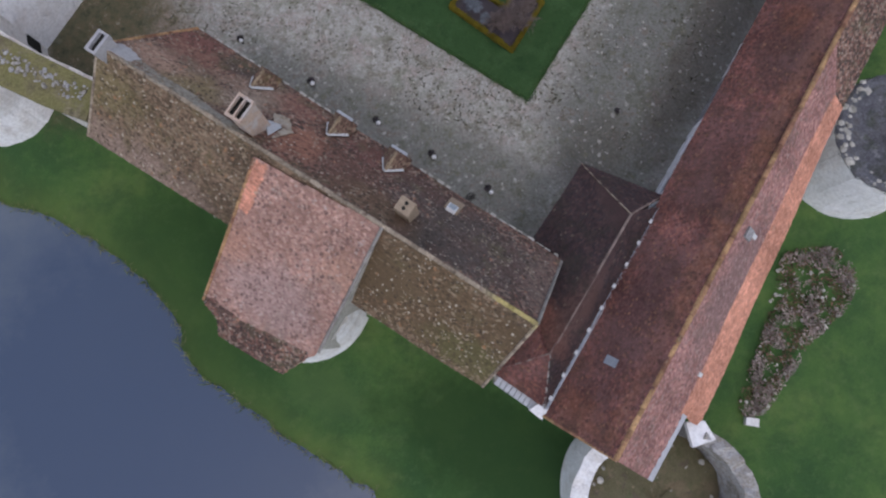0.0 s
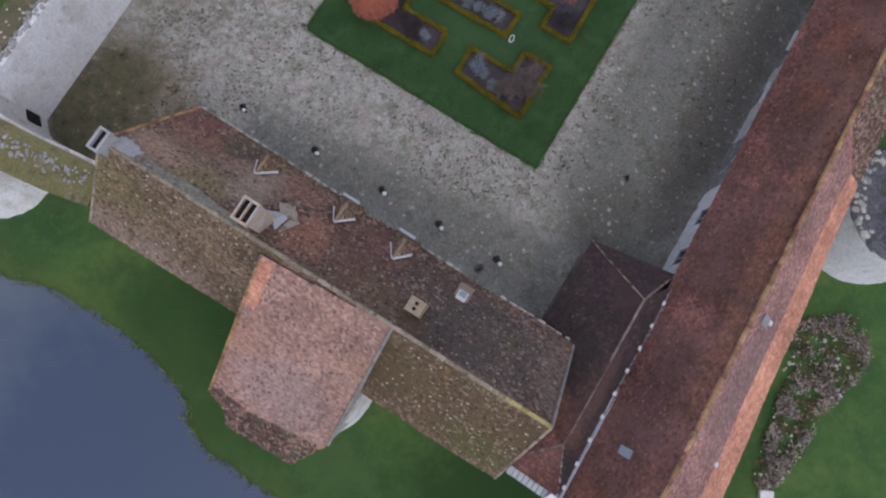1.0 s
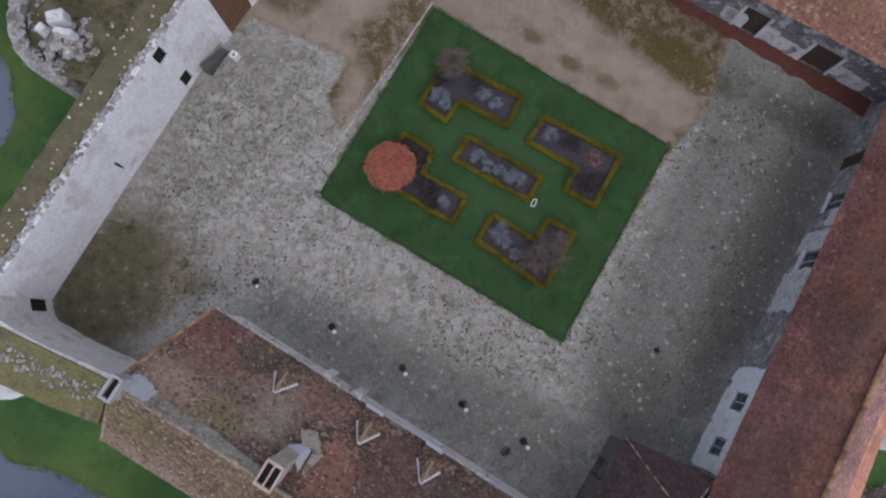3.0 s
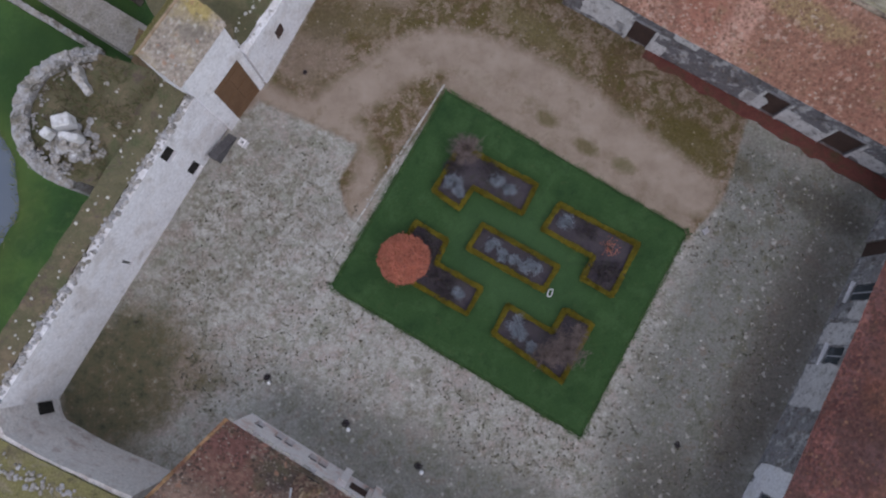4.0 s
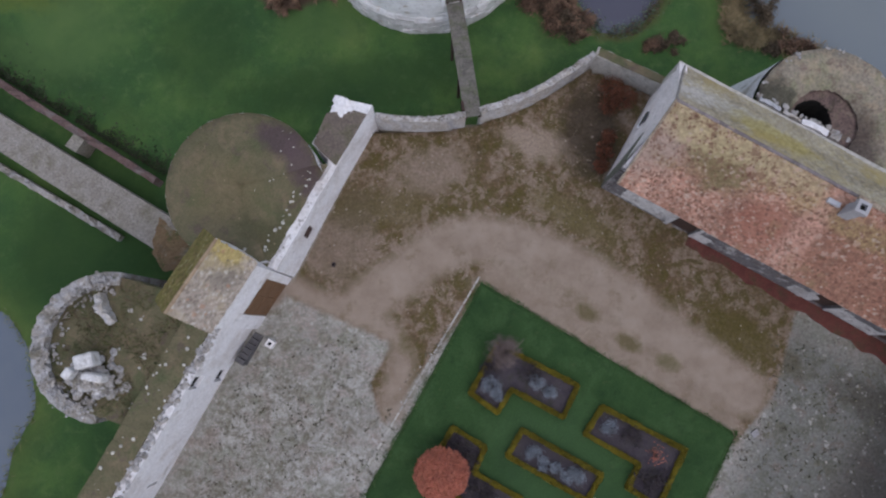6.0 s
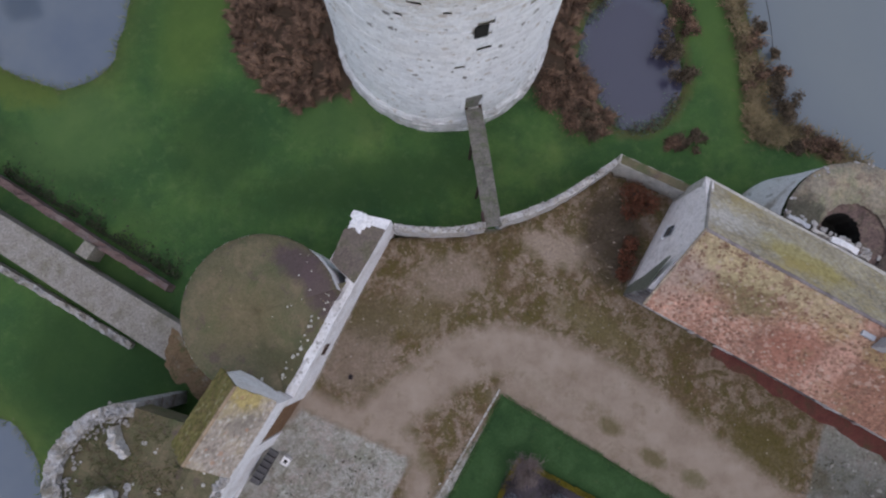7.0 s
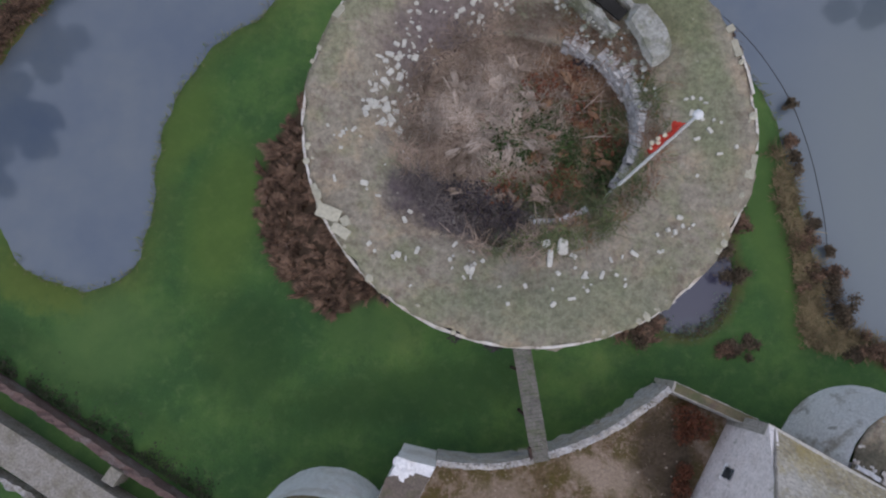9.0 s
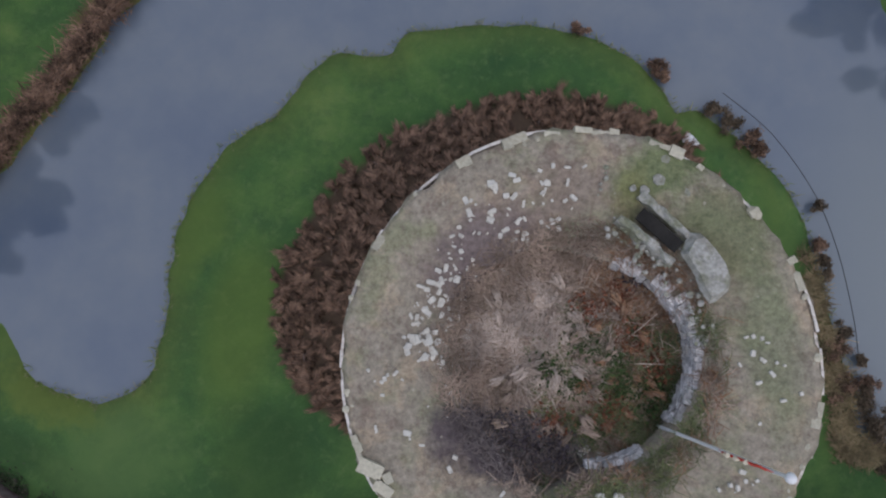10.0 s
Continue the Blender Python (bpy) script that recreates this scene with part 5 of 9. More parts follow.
# north corner pier
pier = Geo().extrude([(-9.25, 43.95, -2.2), (-7.45, 43.5, -2.2), (-9.35, 40.2, -2.2), (-10.6, 41.5, -2.2)], (0, 0, 5.35))
pier_ob = tagged(pier.ob("wall_pier", M["limestone"]), "broad stone pier behind the wall with a weathered top", "pier", kind="structure")
cap = Geo()
for x, y, w in ((-9.15, 43.75, 0.34), (-8.8, 43.6, 0.30), (-8.95, 43.3, 0.32), (-9.3, 43.4, 0.28), (-8.6, 43.35, 0.22), (-9.1, 43.05, 0.2)):
    cap.rock((x, y, 3.2), w, 0.5)
cap.ob("capstone", M["limestone"], pier_ob, "white broken capstone")
Geo().extrude([(-9.85, 43.1, 3.14), (-8.6, 43.3, 3.14), (-7.75, 43.0, 3.14), (-8.5, 41.7, 3.14), (-9.36, 40.3, 3.14), (-10.1, 41.0, 3.14), (-10.52, 41.5, 3.14)], (0, 0, 0.06)).ob("moss_bed", M["moss_dark"], pier_ob)

# curved north wall with a gap for the footbridge, then the north-east length
arc1 = rounded([(-7.45, 43.3), (-6.2, 43.1), (-4.6, 43.02), (-3.4, 43.1), (-2.5, 43.25)], 5, False)
wall_thing("wall_north_1", rough_wall(arc1, 0.30, -2.2, [1.8, 1.75, 1.75], 0.3, 0.05), M["patchwork"], "low curved limestone wall with a rough top")
arc2 = rounded([(-1.65, 43.45), (0.0, 43.95), (1.6, 44.6), (3.3, 45.6), (4.85, 46.6)], 5, False)
wall_thing("wall_north_2", rough_wall(arc2, 0.34, -2.2, [1.75, 1.75, 1.7], 0.3, 0.05), M["patchwork"], "low curved limestone wall with a rough top")
wall_n3 = wall_thing("wall_north_3", rough_wall([(4.75, 46.65), (8.95, 44.6)], 0.55, -2.2, [1.7, 1.5], 0.35, 0.05), M["rubble"], "low stone wall with a flat grey coping")
Geo().extrude([(4.9, 46.62, 1.62), (8.9, 44.68, 1.45), (9.1, 45.1, 1.45), (5.05, 47.05, 1.62)], (0, 0, 0.14)).ob("moss_bed", M["turf_green"], wall_n3, "green moss on the coping")
for ln, wd in ((arc1, 0.30), (arc2, 0.34)):
    loose_on("rubble", [Vector(q) for q in ln], wd, 1.76, 130, "broken stones along a low wall top", (0.03, 0.085), "ruin_stone")

M["sw_face"] = surface("pinkish_rubble", [(0.62, 0.56, 0.53), (0.72, 0.68, 0.66), (0.66, 0.62, 0.60)], 0.9, 7, 0.25, bump=0.8, bscale=6, patches=[((0.36, 0.22, 0.18), 0.9, 0.54, 0.66, 0.5), ((0.22, 0.2, 0.17), 1.6, 0.6, 0.7, 0.5)])
# south-west wall between the corner and the house
wall_sw = wall_thing("wall_southwest", rough_wall([(-23.12, 17.6), (-22.98, 16.9), (-22.72, 16.15), (-20.5, 14.92), (-19.1, 14.3), (-16.6, 13.2)], -2.0, -2.2, [4.8, 4.9, 4.85, 4.8], 0.4, 0.05), M["sw_face"], "thick rubble wall with mossy stones on top")
SWTOP = [(-23.5, 16.75), (-22.8, 15.95), (-21.1, 15.1), (-19.6, 14.38), (-16.9, 13.1), (-17.4, 11.2), (-19.7, 12.0), (-23.8, 13.8), (-25.2, 15.6), (-24.8, 16.7)]
M["wall_moss"] = surface("yellow_green_wall_moss", [(0.15, 0.145, 0.06), (0.21, 0.19, 0.085), (0.16, 0.135, 0.085)], 0.9, 9, 0.4, bump=0.9, bscale=10, patches=[((0.26, 0.22, 0.16), 1.1, 0.54, 0.64, 0.7), ((0.10, 0.085, 0.055), 1.6, 0.54, 0.64, 0.7)])
Geo().extrude([(x, y, 4.7) for x, y in SWTOP], (0, 0, 0.31)).ob("wall_walk", M["wall_moss"], wall_sw)
g = Geo()
for x, y in scatter(95, [(-22.6, 15.4), (-20.4, 14.2), (-17.2, 12.8), (-17.4, 11.9), (-19.8, 12.9), (-22.9, 14.6)]):
    rr = rng.uniform(0.05, 0.16)
    g.rock((x, y, 5.01 + rr * 0.2), rr * 0.85)
tagged(g.ob("rubble", M["ruin_stone"]), "white stones scattered in the moss of a wall top", "stones", kind="stuff")
# black box in the wall face paints the dark doorway
door_sw = Geo().box((-22.93, 16.86, 1.35), (0.62, 0.16, 1.1), radians(-74))
tagged(door_sw.ob("door_1", M["soot_and_shade"]), "dark doorway low in the corner of the wall", "doorway", kind="structure")

# ---- the keep ----
keep = thing("round_keep", (KEEP[0], KEEP[1], LAWN_Z), "huge round pale limestone keep with a ruined grassy top", "tower")
rk = np.random.default_rng(3)


def keep_radius(z):
    return 5.97 + 0.24 * (19.0 - z) / 20.0 + (0.18 if z < 0.25 else 0.0)


def keep_axis(z):
    """The old tower leans a little."""
    return (KEEP[0] - 0.03 * (19.0 - z) / 20.0, KEEP[1] + 0.74 * (19.0 - z) / 20.2)


def block_shell(c, radius, z0, z1, course, width, gap, hole=None, a0=-180, a1=180, jut=0.035):
    """Stone courses round a tower: every block a slab of its own, a little proud or shy of its neighbours."""
    pale, stained = Geo(), Geo()
    z = z0
    while z < z1 - 0.05:
        hgt = min(course * rk.uniform(0.85, 1.2), z1 - z)
        a = a0 + rk.uniform(0, 3)
        while a < a1:
            r0 = radius(z)
            da = math.degrees(width * rk.uniform(0.7, 1.4) / r0)
            e = min(a + da, a1)
            mid = (a + e) / 2
            lost = z > 18.55 and noise.noise((math.cos(radians(mid)) * 7, math.sin(radians(mid)) * 7, 2)) + rk.uniform(-0.25, 0.25) < (18.9 - z) * -0.4
            if not lost and not (hole and any(h[0] < mid < h[1] and h[2] < z + hgt / 2 < h[3] for h in hole)):
                o = rk.uniform(-jut, jut) * (4.0 if z < 0.6 else 1.0) - (0.07 if z < 0.6 and rk.uniform() < 0.3 else 0.0)
                gp = math.degrees(gap / r0)
                pts = []
                for an, zz in ((a + gp, z + gap), (e - gp, z + gap), (e - gp, z + hgt - gap), (a + gp, z + hgt - gap)):
                    r = radius(zz) + o
                    pts.append((c(zz)[0] + r * math.cos(radians(an)), c(zz)[1] + r * math.sin(radians(an)), zz))
                for an, zz in ((a, z), (e, z), (e, z + hgt), (a, z + hgt)):
                    r = radius(zz) - 0.07
                    pts.append((c(zz)[0] + r * math.cos(radians(an)), c(zz)[1] + r * math.sin(radians(an)), zz))
                wear = (z - 12.6) / 5.5 + 0.55 * noise.noise((mid * 0.06, z * 0.35, 0))
                g = stained if rk.uniform() < wear else pale
                g.add(pts, [(0, 1, 2, 3), (0, 4, 5, 1), (1, 5, 6, 2), (2, 6, 7, 3), (3, 7, 4, 0)])
            a = e
        z += hgt
    return pale, stained


win_a = math.degrees(math.atan2(49.58 - 55.5, -3.13 + 4.49))
door_a = math.degrees(math.atan2(49.7 - 55.83, -2.95 + 4.5))
keep_holes = [(win_a - 3.6, win_a + 3.6, 10.4, 11.6), (door_a - 5.5, door_a + 5.5, 1.5, 3.7)]
for da, z in ((-26, 13.2), (12, 14.0), (-38, 10.2), (-14, 12.6), (31, 13.5), (-6, 8.4), (-7, 7.6), (3, 9.2), (18, 9.3), (-9, 11.6), (-19, 9.8), (9, 12.2), (22, 11.4), (-31, 12.0), (-3, 13.6), (-22, 14.6), (6, 15.2), (27, 15.6), (-44, 13.4), (16, 13.2)):
    keep_holes.append((win_a + da - 1.0, win_a + da + 1.0, z, z + 0.22))
low, high = block_shell(keep_axis, keep_radius, -2.0, 18.95, 0.31, 0.48, 0.005, keep_holes, jut=0.012)
tagged(low.ob("ashlar", M["keep_stone"], keep, "white weathered ashlar"), kind="stuff")
tagged(high.ob("rubble_masonry", M["keep_stone"], keep, "ochre lichened masonry"), kind="stuff")
core = Geo()
ring = [(z, 2 * math.pi * k / 64) for z in (-2.0, 8.0, 18.7) for k in range(64)]
core.add([(keep_axis(z)[0] + (keep_radius(8) - 0.6) * math.cos(a), keep_axis(z)[1] + (keep_radius(8) - 0.6) * math.sin(a), z) for z, a in ring],
         [(i * 64 + k, i * 64 + (k + 1) % 64, (i + 1) * 64 + (k + 1) % 64, (i + 1) * 64 + k) for i in range(2) for k in range(64)])
core.ob("wall_core", M["keep_upper"], keep)
# dressed frame and planks of the door; a black panel paints the window's dark
for (a0, a1, z0, z1), nm in zip(keep_holes[:2], ("window", "door")):
    mid = radians((a0 + a1) / 2)
    zc = (z0 + z1) / 2
    kd = Vector((math.cos(mid), math.sin(mid), 0))
    ks = Vector((-math.sin(mid), math.cos(mid), 0))
    kc = Vector((*keep_axis(zc), zc)) + kd * keep_radius(zc)
    w, hgt = (0.56, 1.0) if nm == "window" else (0.95, 2.0)
    turn = mid + math.pi / 2
    if nm == "window":
        Geo().box(kc + kd * 0.01, (w, 0.06, hgt - 0.05), turn).ob("window", M["soot_and_shade"], keep, "dark window opening")
        continue
    for nm2, c3, sz in (("jamb", kc + ks * (w / 2 + 0.13), (0.22, 0.42, hgt + 0.3)), ("jamb", kc - ks * (w / 2 + 0.13), (0.22, 0.42, hgt + 0.3)),
                        ("lintel", kc + Vector((0, 0, hgt / 2 + 0.14)), (w + 0.1, 0.42, 0.27)), ("sill", kc - Vector((0, 0, hgt / 2 + 0.14)), (w + 0.1, 0.42, 0.27))):
        Geo().box(c3 - kd * 0.19, sz, turn).ob(nm2, M["keep_stone"], keep)
    Geo().box(kc - kd * 0.16, (w + 0.1, 0.05, hgt + 0.1), turn).ob(nm, M["deck"], keep, "grey weathered plank door")

def facing_r(dg):
    return 2.72 + 0.3 * math.exp(-((dg - 8) / 34) ** 2) - 0.12 * math.exp(-((dg + 84) / 14) ** 2)


def inner_r(an):
    """The inner edge of the turf: it follows the facing where that stands, and wanders elsewhere."""
    dg = (math.degrees(an) + 180) % 360 - 180
    loose = 3.05 + 0.22 * math.sin(an * 3 + 1) + 0.2 * noise.noise((math.cos(an) * 2, math.sin(an) * 2, 0))
    k = min(1.0, max(0.0, (dg + 105) / 15)) * min(1.0, max(0.0, (75 - dg) / 15))
    return loose * (1 - k) + (facing_r(dg) + 0.13) * k


def slump_w(an):
    return 0.6 + 0.4 * math.cos(an - radians(150))


# top of the keep: a turf ring, a ragged rim of stones, and a lower hollow floor
n_r, n_a = 15, 150
g = Geo()
vs = []
for i in range(n_r + 1):
    for k in range(n_a):
        an = 2 * math.pi * k / n_a
        dg = math.degrees(an)
        inner = inner_r(an)
        soft_w = slump_w(an)
        r = inner + (5.95 - inner) * (i / n_r)
        if i == n_r:
            r = 5.94 + 0.16 * noise.noise((math.cos(an) * 7, math.sin(an) * 7, 2)) + rk.uniform(-0.07, 0.05)
        z = 19.0 + 0.12 * noise.noise((r * math.cos(an) * 0.8, r * math.sin(an) * 0.8, 9)) + 0.05 * noise.noise((r * math.cos(an) * 3, r * math.sin(an) * 3, 4))
        slump = max(0.0, 1 - (r - inner) / 2.0) ** 1.3 * 1.5 * soft_w
        z -= slump
        if i == n_r:
            z -= 0.05
        vs.append((KEEP[0] + r * math.cos(an), KEEP[1] + r * math.sin(an), z))
fs = [(i * n_a + k, (i + 1) * n_a + k, (i + 1) * n_a + (k + 1) % n_a, i * n_a + (k + 1) % n_a) for i in range(n_r) for k in range(n_a)]
ring0 = vs[:n_a]
base = len(vs)
for x, y, z in ring0:
    vs.append((x, y, 17.2))
fs += [(k, (k + 1) % n_a, base + (k + 1) % n_a, base + k) for k in range(n_a)]
skirt = len(vs)
for k in range(n_a):
    x, y, z = vs[n_r * n_a + k]
    an = 2 * math.pi * k / n_a
    vs.append((KEEP[0] + 5.83 * math.cos(an), KEEP[1] + 5.83 * math.sin(an), 18.3))
fs += [(n_r * n_a + (k + 1) % n_a, n_r * n_a + k, skirt + k, skirt + (k + 1) % n_a) for k in range(n_a)]
g.add(vs, fs).ob("turf_ring", M["turf"], keep, "dry grass on the wall top", smooth=True)
flo = drum(KEEP, [(3.5, 17.4), (2.6, 17.45), (1.6, 17.55), (0.8, 17.6), (0.0, 17.65)], n=60, wob=0.07)
flo.ob("hollow_floor", M["hollow"], keep)
# what is left of the parapet: flat cream slabs on the north and east rim, lumps elsewhere
rim = Geo()
for a0, a1 in ((77, 84), (92, 101), (50, 69), (103, 108), (116, 121), (126, 130), (33, 38), (22, 27), (14, 20), (-28, -22), (-18, -15), (146, 149), (196, 204)):
    a = a0
    while a < a1:
        w = rk.uniform(1.0, 4.6)
        if rk.uniform() < 0.35:
            a += w
            continue
        r = rk.uniform(5.78, 5.92)
        rim.box((KEEP[0] + r * math.cos(radians(a + w / 2)), KEEP[1] + r * math.sin(radians(a + w / 2)), 18.95 + rk.uniform(-0.02, 0.03)), (rk.uniform(0.12, 0.3), r * radians(w) * rk.uniform(0.9, 1.05), 0.16), radians(a + w / 2 + rk.uniform(-9, 9)), Matrix.Rotation(rk.uniform(-0.15, 0.15), 4, "X"))
        a += w
for x, y, w, d, turn in ((-9.72, 52.85, 0.34, 0.62, 1.15), (-9.42, 52.38, 0.26, 0.5, 0.95), (-9.3, 52.62, 0.22, 0.26, 0.4)):
    rim.box((x, y, 19.0), (w, d, 0.2), turn + math.pi)
for k in range(46):
    an = radians(rk.uniform(0, 360))
    r = rk.uniform(5.68, 5.92)
    rim.rock((KEEP[0] + r * math.cos(an), KEEP[1] + r * math.sin(an), 18.98), rk.uniform(0.05, 0.13), 0.5, rk)
tagged(rim.ob("broken_rim", M["rim_stone"], keep, "cream stones of the broken rim"), kind="stuff")
# remains of the inner facing: bright curved masonry on the east side of the hollow
def facing(a):
    r = facing_r(a)
    return (KEEP[0] + r * math.cos(radians(a)), KEEP[1] + r * math.sin(radians(a)))


def laid_face(a0, a1, z0, tops, course=0.13, wide=0.22):
    """A dry face of rough courses: every stone a bevelled block of its own depth."""
    g = Geo()
    z = z0
    while z < max(tops):
        a = a0 + rk.uniform(0, 2)
        while a < a1:
            w = wide * rk.uniform(0.5, 1.4)
            p = Vector(facing(a + math.degrees(w / 5.8)))
            lim = float(np.interp((a - a0) / (a1 - a0), np.linspace(0, 1, len(tops)), tops)) + rk.uniform(-0.2, 0.06)
            if z < lim:
                out = (p - Vector(KEEP)).normalized()
                c3 = p + out * (0.16 + rk.uniform(-0.06, 0.04))
                g.box((c3.x, c3.y, z + course / 2), (0.34, w - 0.02, course - 0.015), math.atan2(out.y, out.x) + rk.uniform(-0.08, 0.08), Matrix.Rotation(rk.uniform(-0.07, 0.07), 4, "X"))
            a += math.degrees(w / 2.9)
        z += course
    return g


M["facing_stone"] = surface("inner_facing_stone", [(0.34, 0.32, 0.30), (0.58, 0.565, 0.57), (0.40, 0.37, 0.33)], 1.6, 8, 0.4, bump=0.8, bscale=7, isl=0.28, patches=[((0.20, 0.18, 0.15), 2.4, 0.56, 0.66, 0.7)])
for a0, a1, z0, tops in ((-36, 40, 17.3, [18.45, 18.5, 18.55, 18.55, 18.5, 18.35]), (44, 60, 17.5, [18.1, 18.3, 18.2]), (-88, -58, 17.3, [18.2, 18.3, 18.35])):
    tagged(laid_face(a0, a1, z0, tops).ob("inner_facing", M["facing_stone"], keep, "pale inner facing stones"), kind="stuff")
# sunken stair head on the north-east of the ring
sd = Vector((0.71, -0.70, 0))
sn = Vector((0.70, 0.71, 0))
s0 = Vector((-3.0, 59.1, 0))
for s, ln in ((-0.5, 1.75), (0.3, 1.9)):
    q0, q1 = s0 + sn * s, s0 + sn * s + sd * ln
    rough_wall([(q0.x, q0.y), (q1.x, q1.y)], 0.2, 18.5, [19.0, 19.1, 19.06, 19.02], 0.16, 0.06).ob("stair_cheek", M["slab"], keep)
# flat black slab laid on the turf to paint the dark stair well
well = Geo()
q = s0 + sd * 0.95
well.box((q.x, q.y, 19.03), (1.3, 0.36, 0.06), math.atan2(sd.y, sd.x))
well.ob("stair_well", M["soot_and_shade"], keep)
slab = Geo()
slab_out = [(-1.55, 58.3), (-1.3, 58.35), (-1.0, 58.0), (-0.75, 57.55), (-0.64, 57.15), (-0.75, 56.8), (-1.05, 56.6), (-1.25, 56.55), (-1.4, 56.85), (-1.5, 57.2), (-1.7, 57.55), (-1.85, 57.85)]
cx, cy = -1.2, 57.45
ring_out, ring_in = [], []
for x, y in slab_out:
    ring_out.append((x + rk.uniform(-0.05, 0.05), y + rk.uniform(-0.05, 0.05), 19.0))
    ring_in.append((cx + (x - cx) * 0.82, cy + (y - cy) * 0.82, 19.24 + rk.uniform(-0.03, 0.03)))
ns = len(slab_out)
slab.add(ring_out + ring_in + [(cx, cy, 19.3)], [(k, k + ns, (k + 1) % ns + ns, (k + 1) % ns) for k in range(ns)] + [(k + ns, 2 * ns, (k + 1) % ns + ns) for k in range(ns)])
slab.ob("cover_slab", M["slab"], keep, "pale weathered slab over the stair")
heap = Geo()
for _ in range(45):
    a, r = radians(rk.uniform(5, 62)), rk.uniform(2.75, 3.5)
    heap.rock((KEEP[0] + r * math.cos(a), KEEP[1] + r * math.sin(a), 18.7 + rk.uniform(0, 0.2)), rk.uniform(0.03, 0.09), 0.45, rk)
for _ in range(50):
    a, r = radians(rk.uniform(40, 75)), rk.uniform(3.0, 3.9)
    heap.rock((KEEP[0] + r * math.cos(a), KEEP[1] + r * math.sin(a), 18.88), rk.uniform(0.03, 0.08), 0.4, rk)
for k in range(11):
    q = Vector((-3.3, 60.85)).lerp(Vector((-3.75, 59.4)), k / 10)
    heap.rock((q.x + rk.uniform(-0.06, 0.06), q.y, 19.0), rk.uniform(0.04, 0.09), 0.5, rk)
for x, y, r in ((-2.2, 59.75, 0.2), (-2.0, 60.3, 0.16), (-2.6, 59.5, 0.14), (-1.5, 59.35, 0.17), (-2.9, 59.55, 0.12), (-2.35, 60.55, 0.13)):
    heap.rock((x, y, 19.0), r, 0.25, rk)
tagged(heap.ob("fallen_facing", M["slab"], keep, "grey broken facing stones"), kind="stuff")
# tufts rooted in the wall
for x, y, z, r in ((-5.54, 49.39, 16.5, 0.26), (-5.3, 49.4, 16.2, 0.2), (-6.6, 49.7, 17.6, 0.22), (-1.8, 49.95, 15.5, 0.16), (-8.4, 50.9, 16.8, 0.2), (-0.4, 51.0, 16.9, 0.2)):
    d2 = (Vector((x, y)) - Vector(keep_axis(z))).normalized() * keep_radius(z)
    q = Vector(keep_axis(z)) + d2
    v, f = leaves(ball_points(int(500 * r), (q.x, q.y, z), (r, r, r * 0.7), 0.1), 0.05)
    tagged(mesh_ob("wall_tuft", v, f, M["dark_leaf"]), "dark withered tuft rooted in the keep wall", "plant", "tufts on the keep wall")

# loose stones on the top of the keep
stone_spots = [(-6.38, 52.95, 0.13), (-6.18, 52.8, 0.12), (-6.03, 53.05, 0.1), (-6.28, 52.65, 0.1), (-6.53, 52.7, 0.09), (-5.88, 52.85, 0.1), (-6.08, 52.5, 0.11), (-5.73, 52.65, 0.09), (-4.28, 52.85, 0.2), (-3.88, 52.75, 0.14), (-3.78, 51.85, 0.2), (-4.18, 51.95, 0.17), (-4.13, 51.55, 0.2), (-3.53, 51.6, 0.1), (-7.83, 52.7, 0.13), (-7.68, 52.95, 0.1)]
proto = []
for k in range(6):
    r2 = np.random.default_rng(20 + k)
    bm = bmesh.new()
    bmesh.ops.create_cube(bm, size=1.7)
    bmesh.ops.bevel(bm, geom=bm.edges[:], offset=0.22, segments=1, affect="EDGES")
    for vt in bm.verts:
        vt.co = Vector((vt.co.x * r2.uniform(0.8, 1.15), vt.co.y * r2.uniform(0.7, 1.0), vt.co.z * 0.7 * r2.uniform(0.8, 1.1)))
    o = part("loose_stone", bm, M["loose_stone"], None)
    proto.append(o.data)
    bpy.data.objects.remove(o)
st = np.random.default_rng(11)
for _ in range(75):
    a, r = st.normal(163, 15), st.normal(3.85, 0.28)
    stone_spots.append((KEEP[0] + r * math.cos(radians(a)), KEEP[1] + r * math.sin(radians(a)), 0.04 + 0.13 * st.uniform() ** 2))
for _ in range(80):
    a, r = st.normal(150, 22), st.uniform(2.6, 4.6)
    stone_spots.append((KEEP[0] + r * math.cos(radians(a)), KEEP[1] + r * math.sin(radians(a)), 0.03 + 0.10 * st.uniform() ** 2))
for _ in range(50):
    a, r = st.normal(110, 12), st.uniform(3.4, 5.0)
    stone_spots.append((KEEP[0] + r * math.cos(radians(a)), KEEP[1] + r * math.sin(radians(a)), st.uniform(0.06, 0.14)))
for cx2, cy2, n2 in ((-6.2, 51.4, 12), (-3.6, 51.0, 9), (-8.0, 51.9, 6), (-1.2, 52.2, 8), (0.0, 55.4, 8), (-9.3, 55.0, 6)):
    for _ in range(n2):
        stone_spots.append((cx2 + st.normal() * 0.3, cy2 + st.normal() * 0.2, st.uniform(0.04, 0.12)))
for _ in range(20):
    a, r = st.uniform(-75, 45), st.uniform(3.8, 5.5)
    stone_spots.append((KEEP[0] + r * math.cos(radians(a)), KEEP[1] + r * math.sin(radians(a)), st.uniform(0.05, 0.11)))
for _ in range(16):
    a, r = st.uniform(170, 290), st.uniform(3.8, 5.4)
    stone_spots.append((KEEP[0] + r * math.cos(radians(a)), KEEP[1] + r * math.sin(radians(a)), st.uniform(0.05, 0.1)))


def top_z(x, y):
    an = math.atan2(y - KEEP[1], x - KEEP[0])
    r = math.hypot(x - KEEP[0], y - KEEP[1])
    inner = inner_r(an)
    if r < inner:
        return 17.5
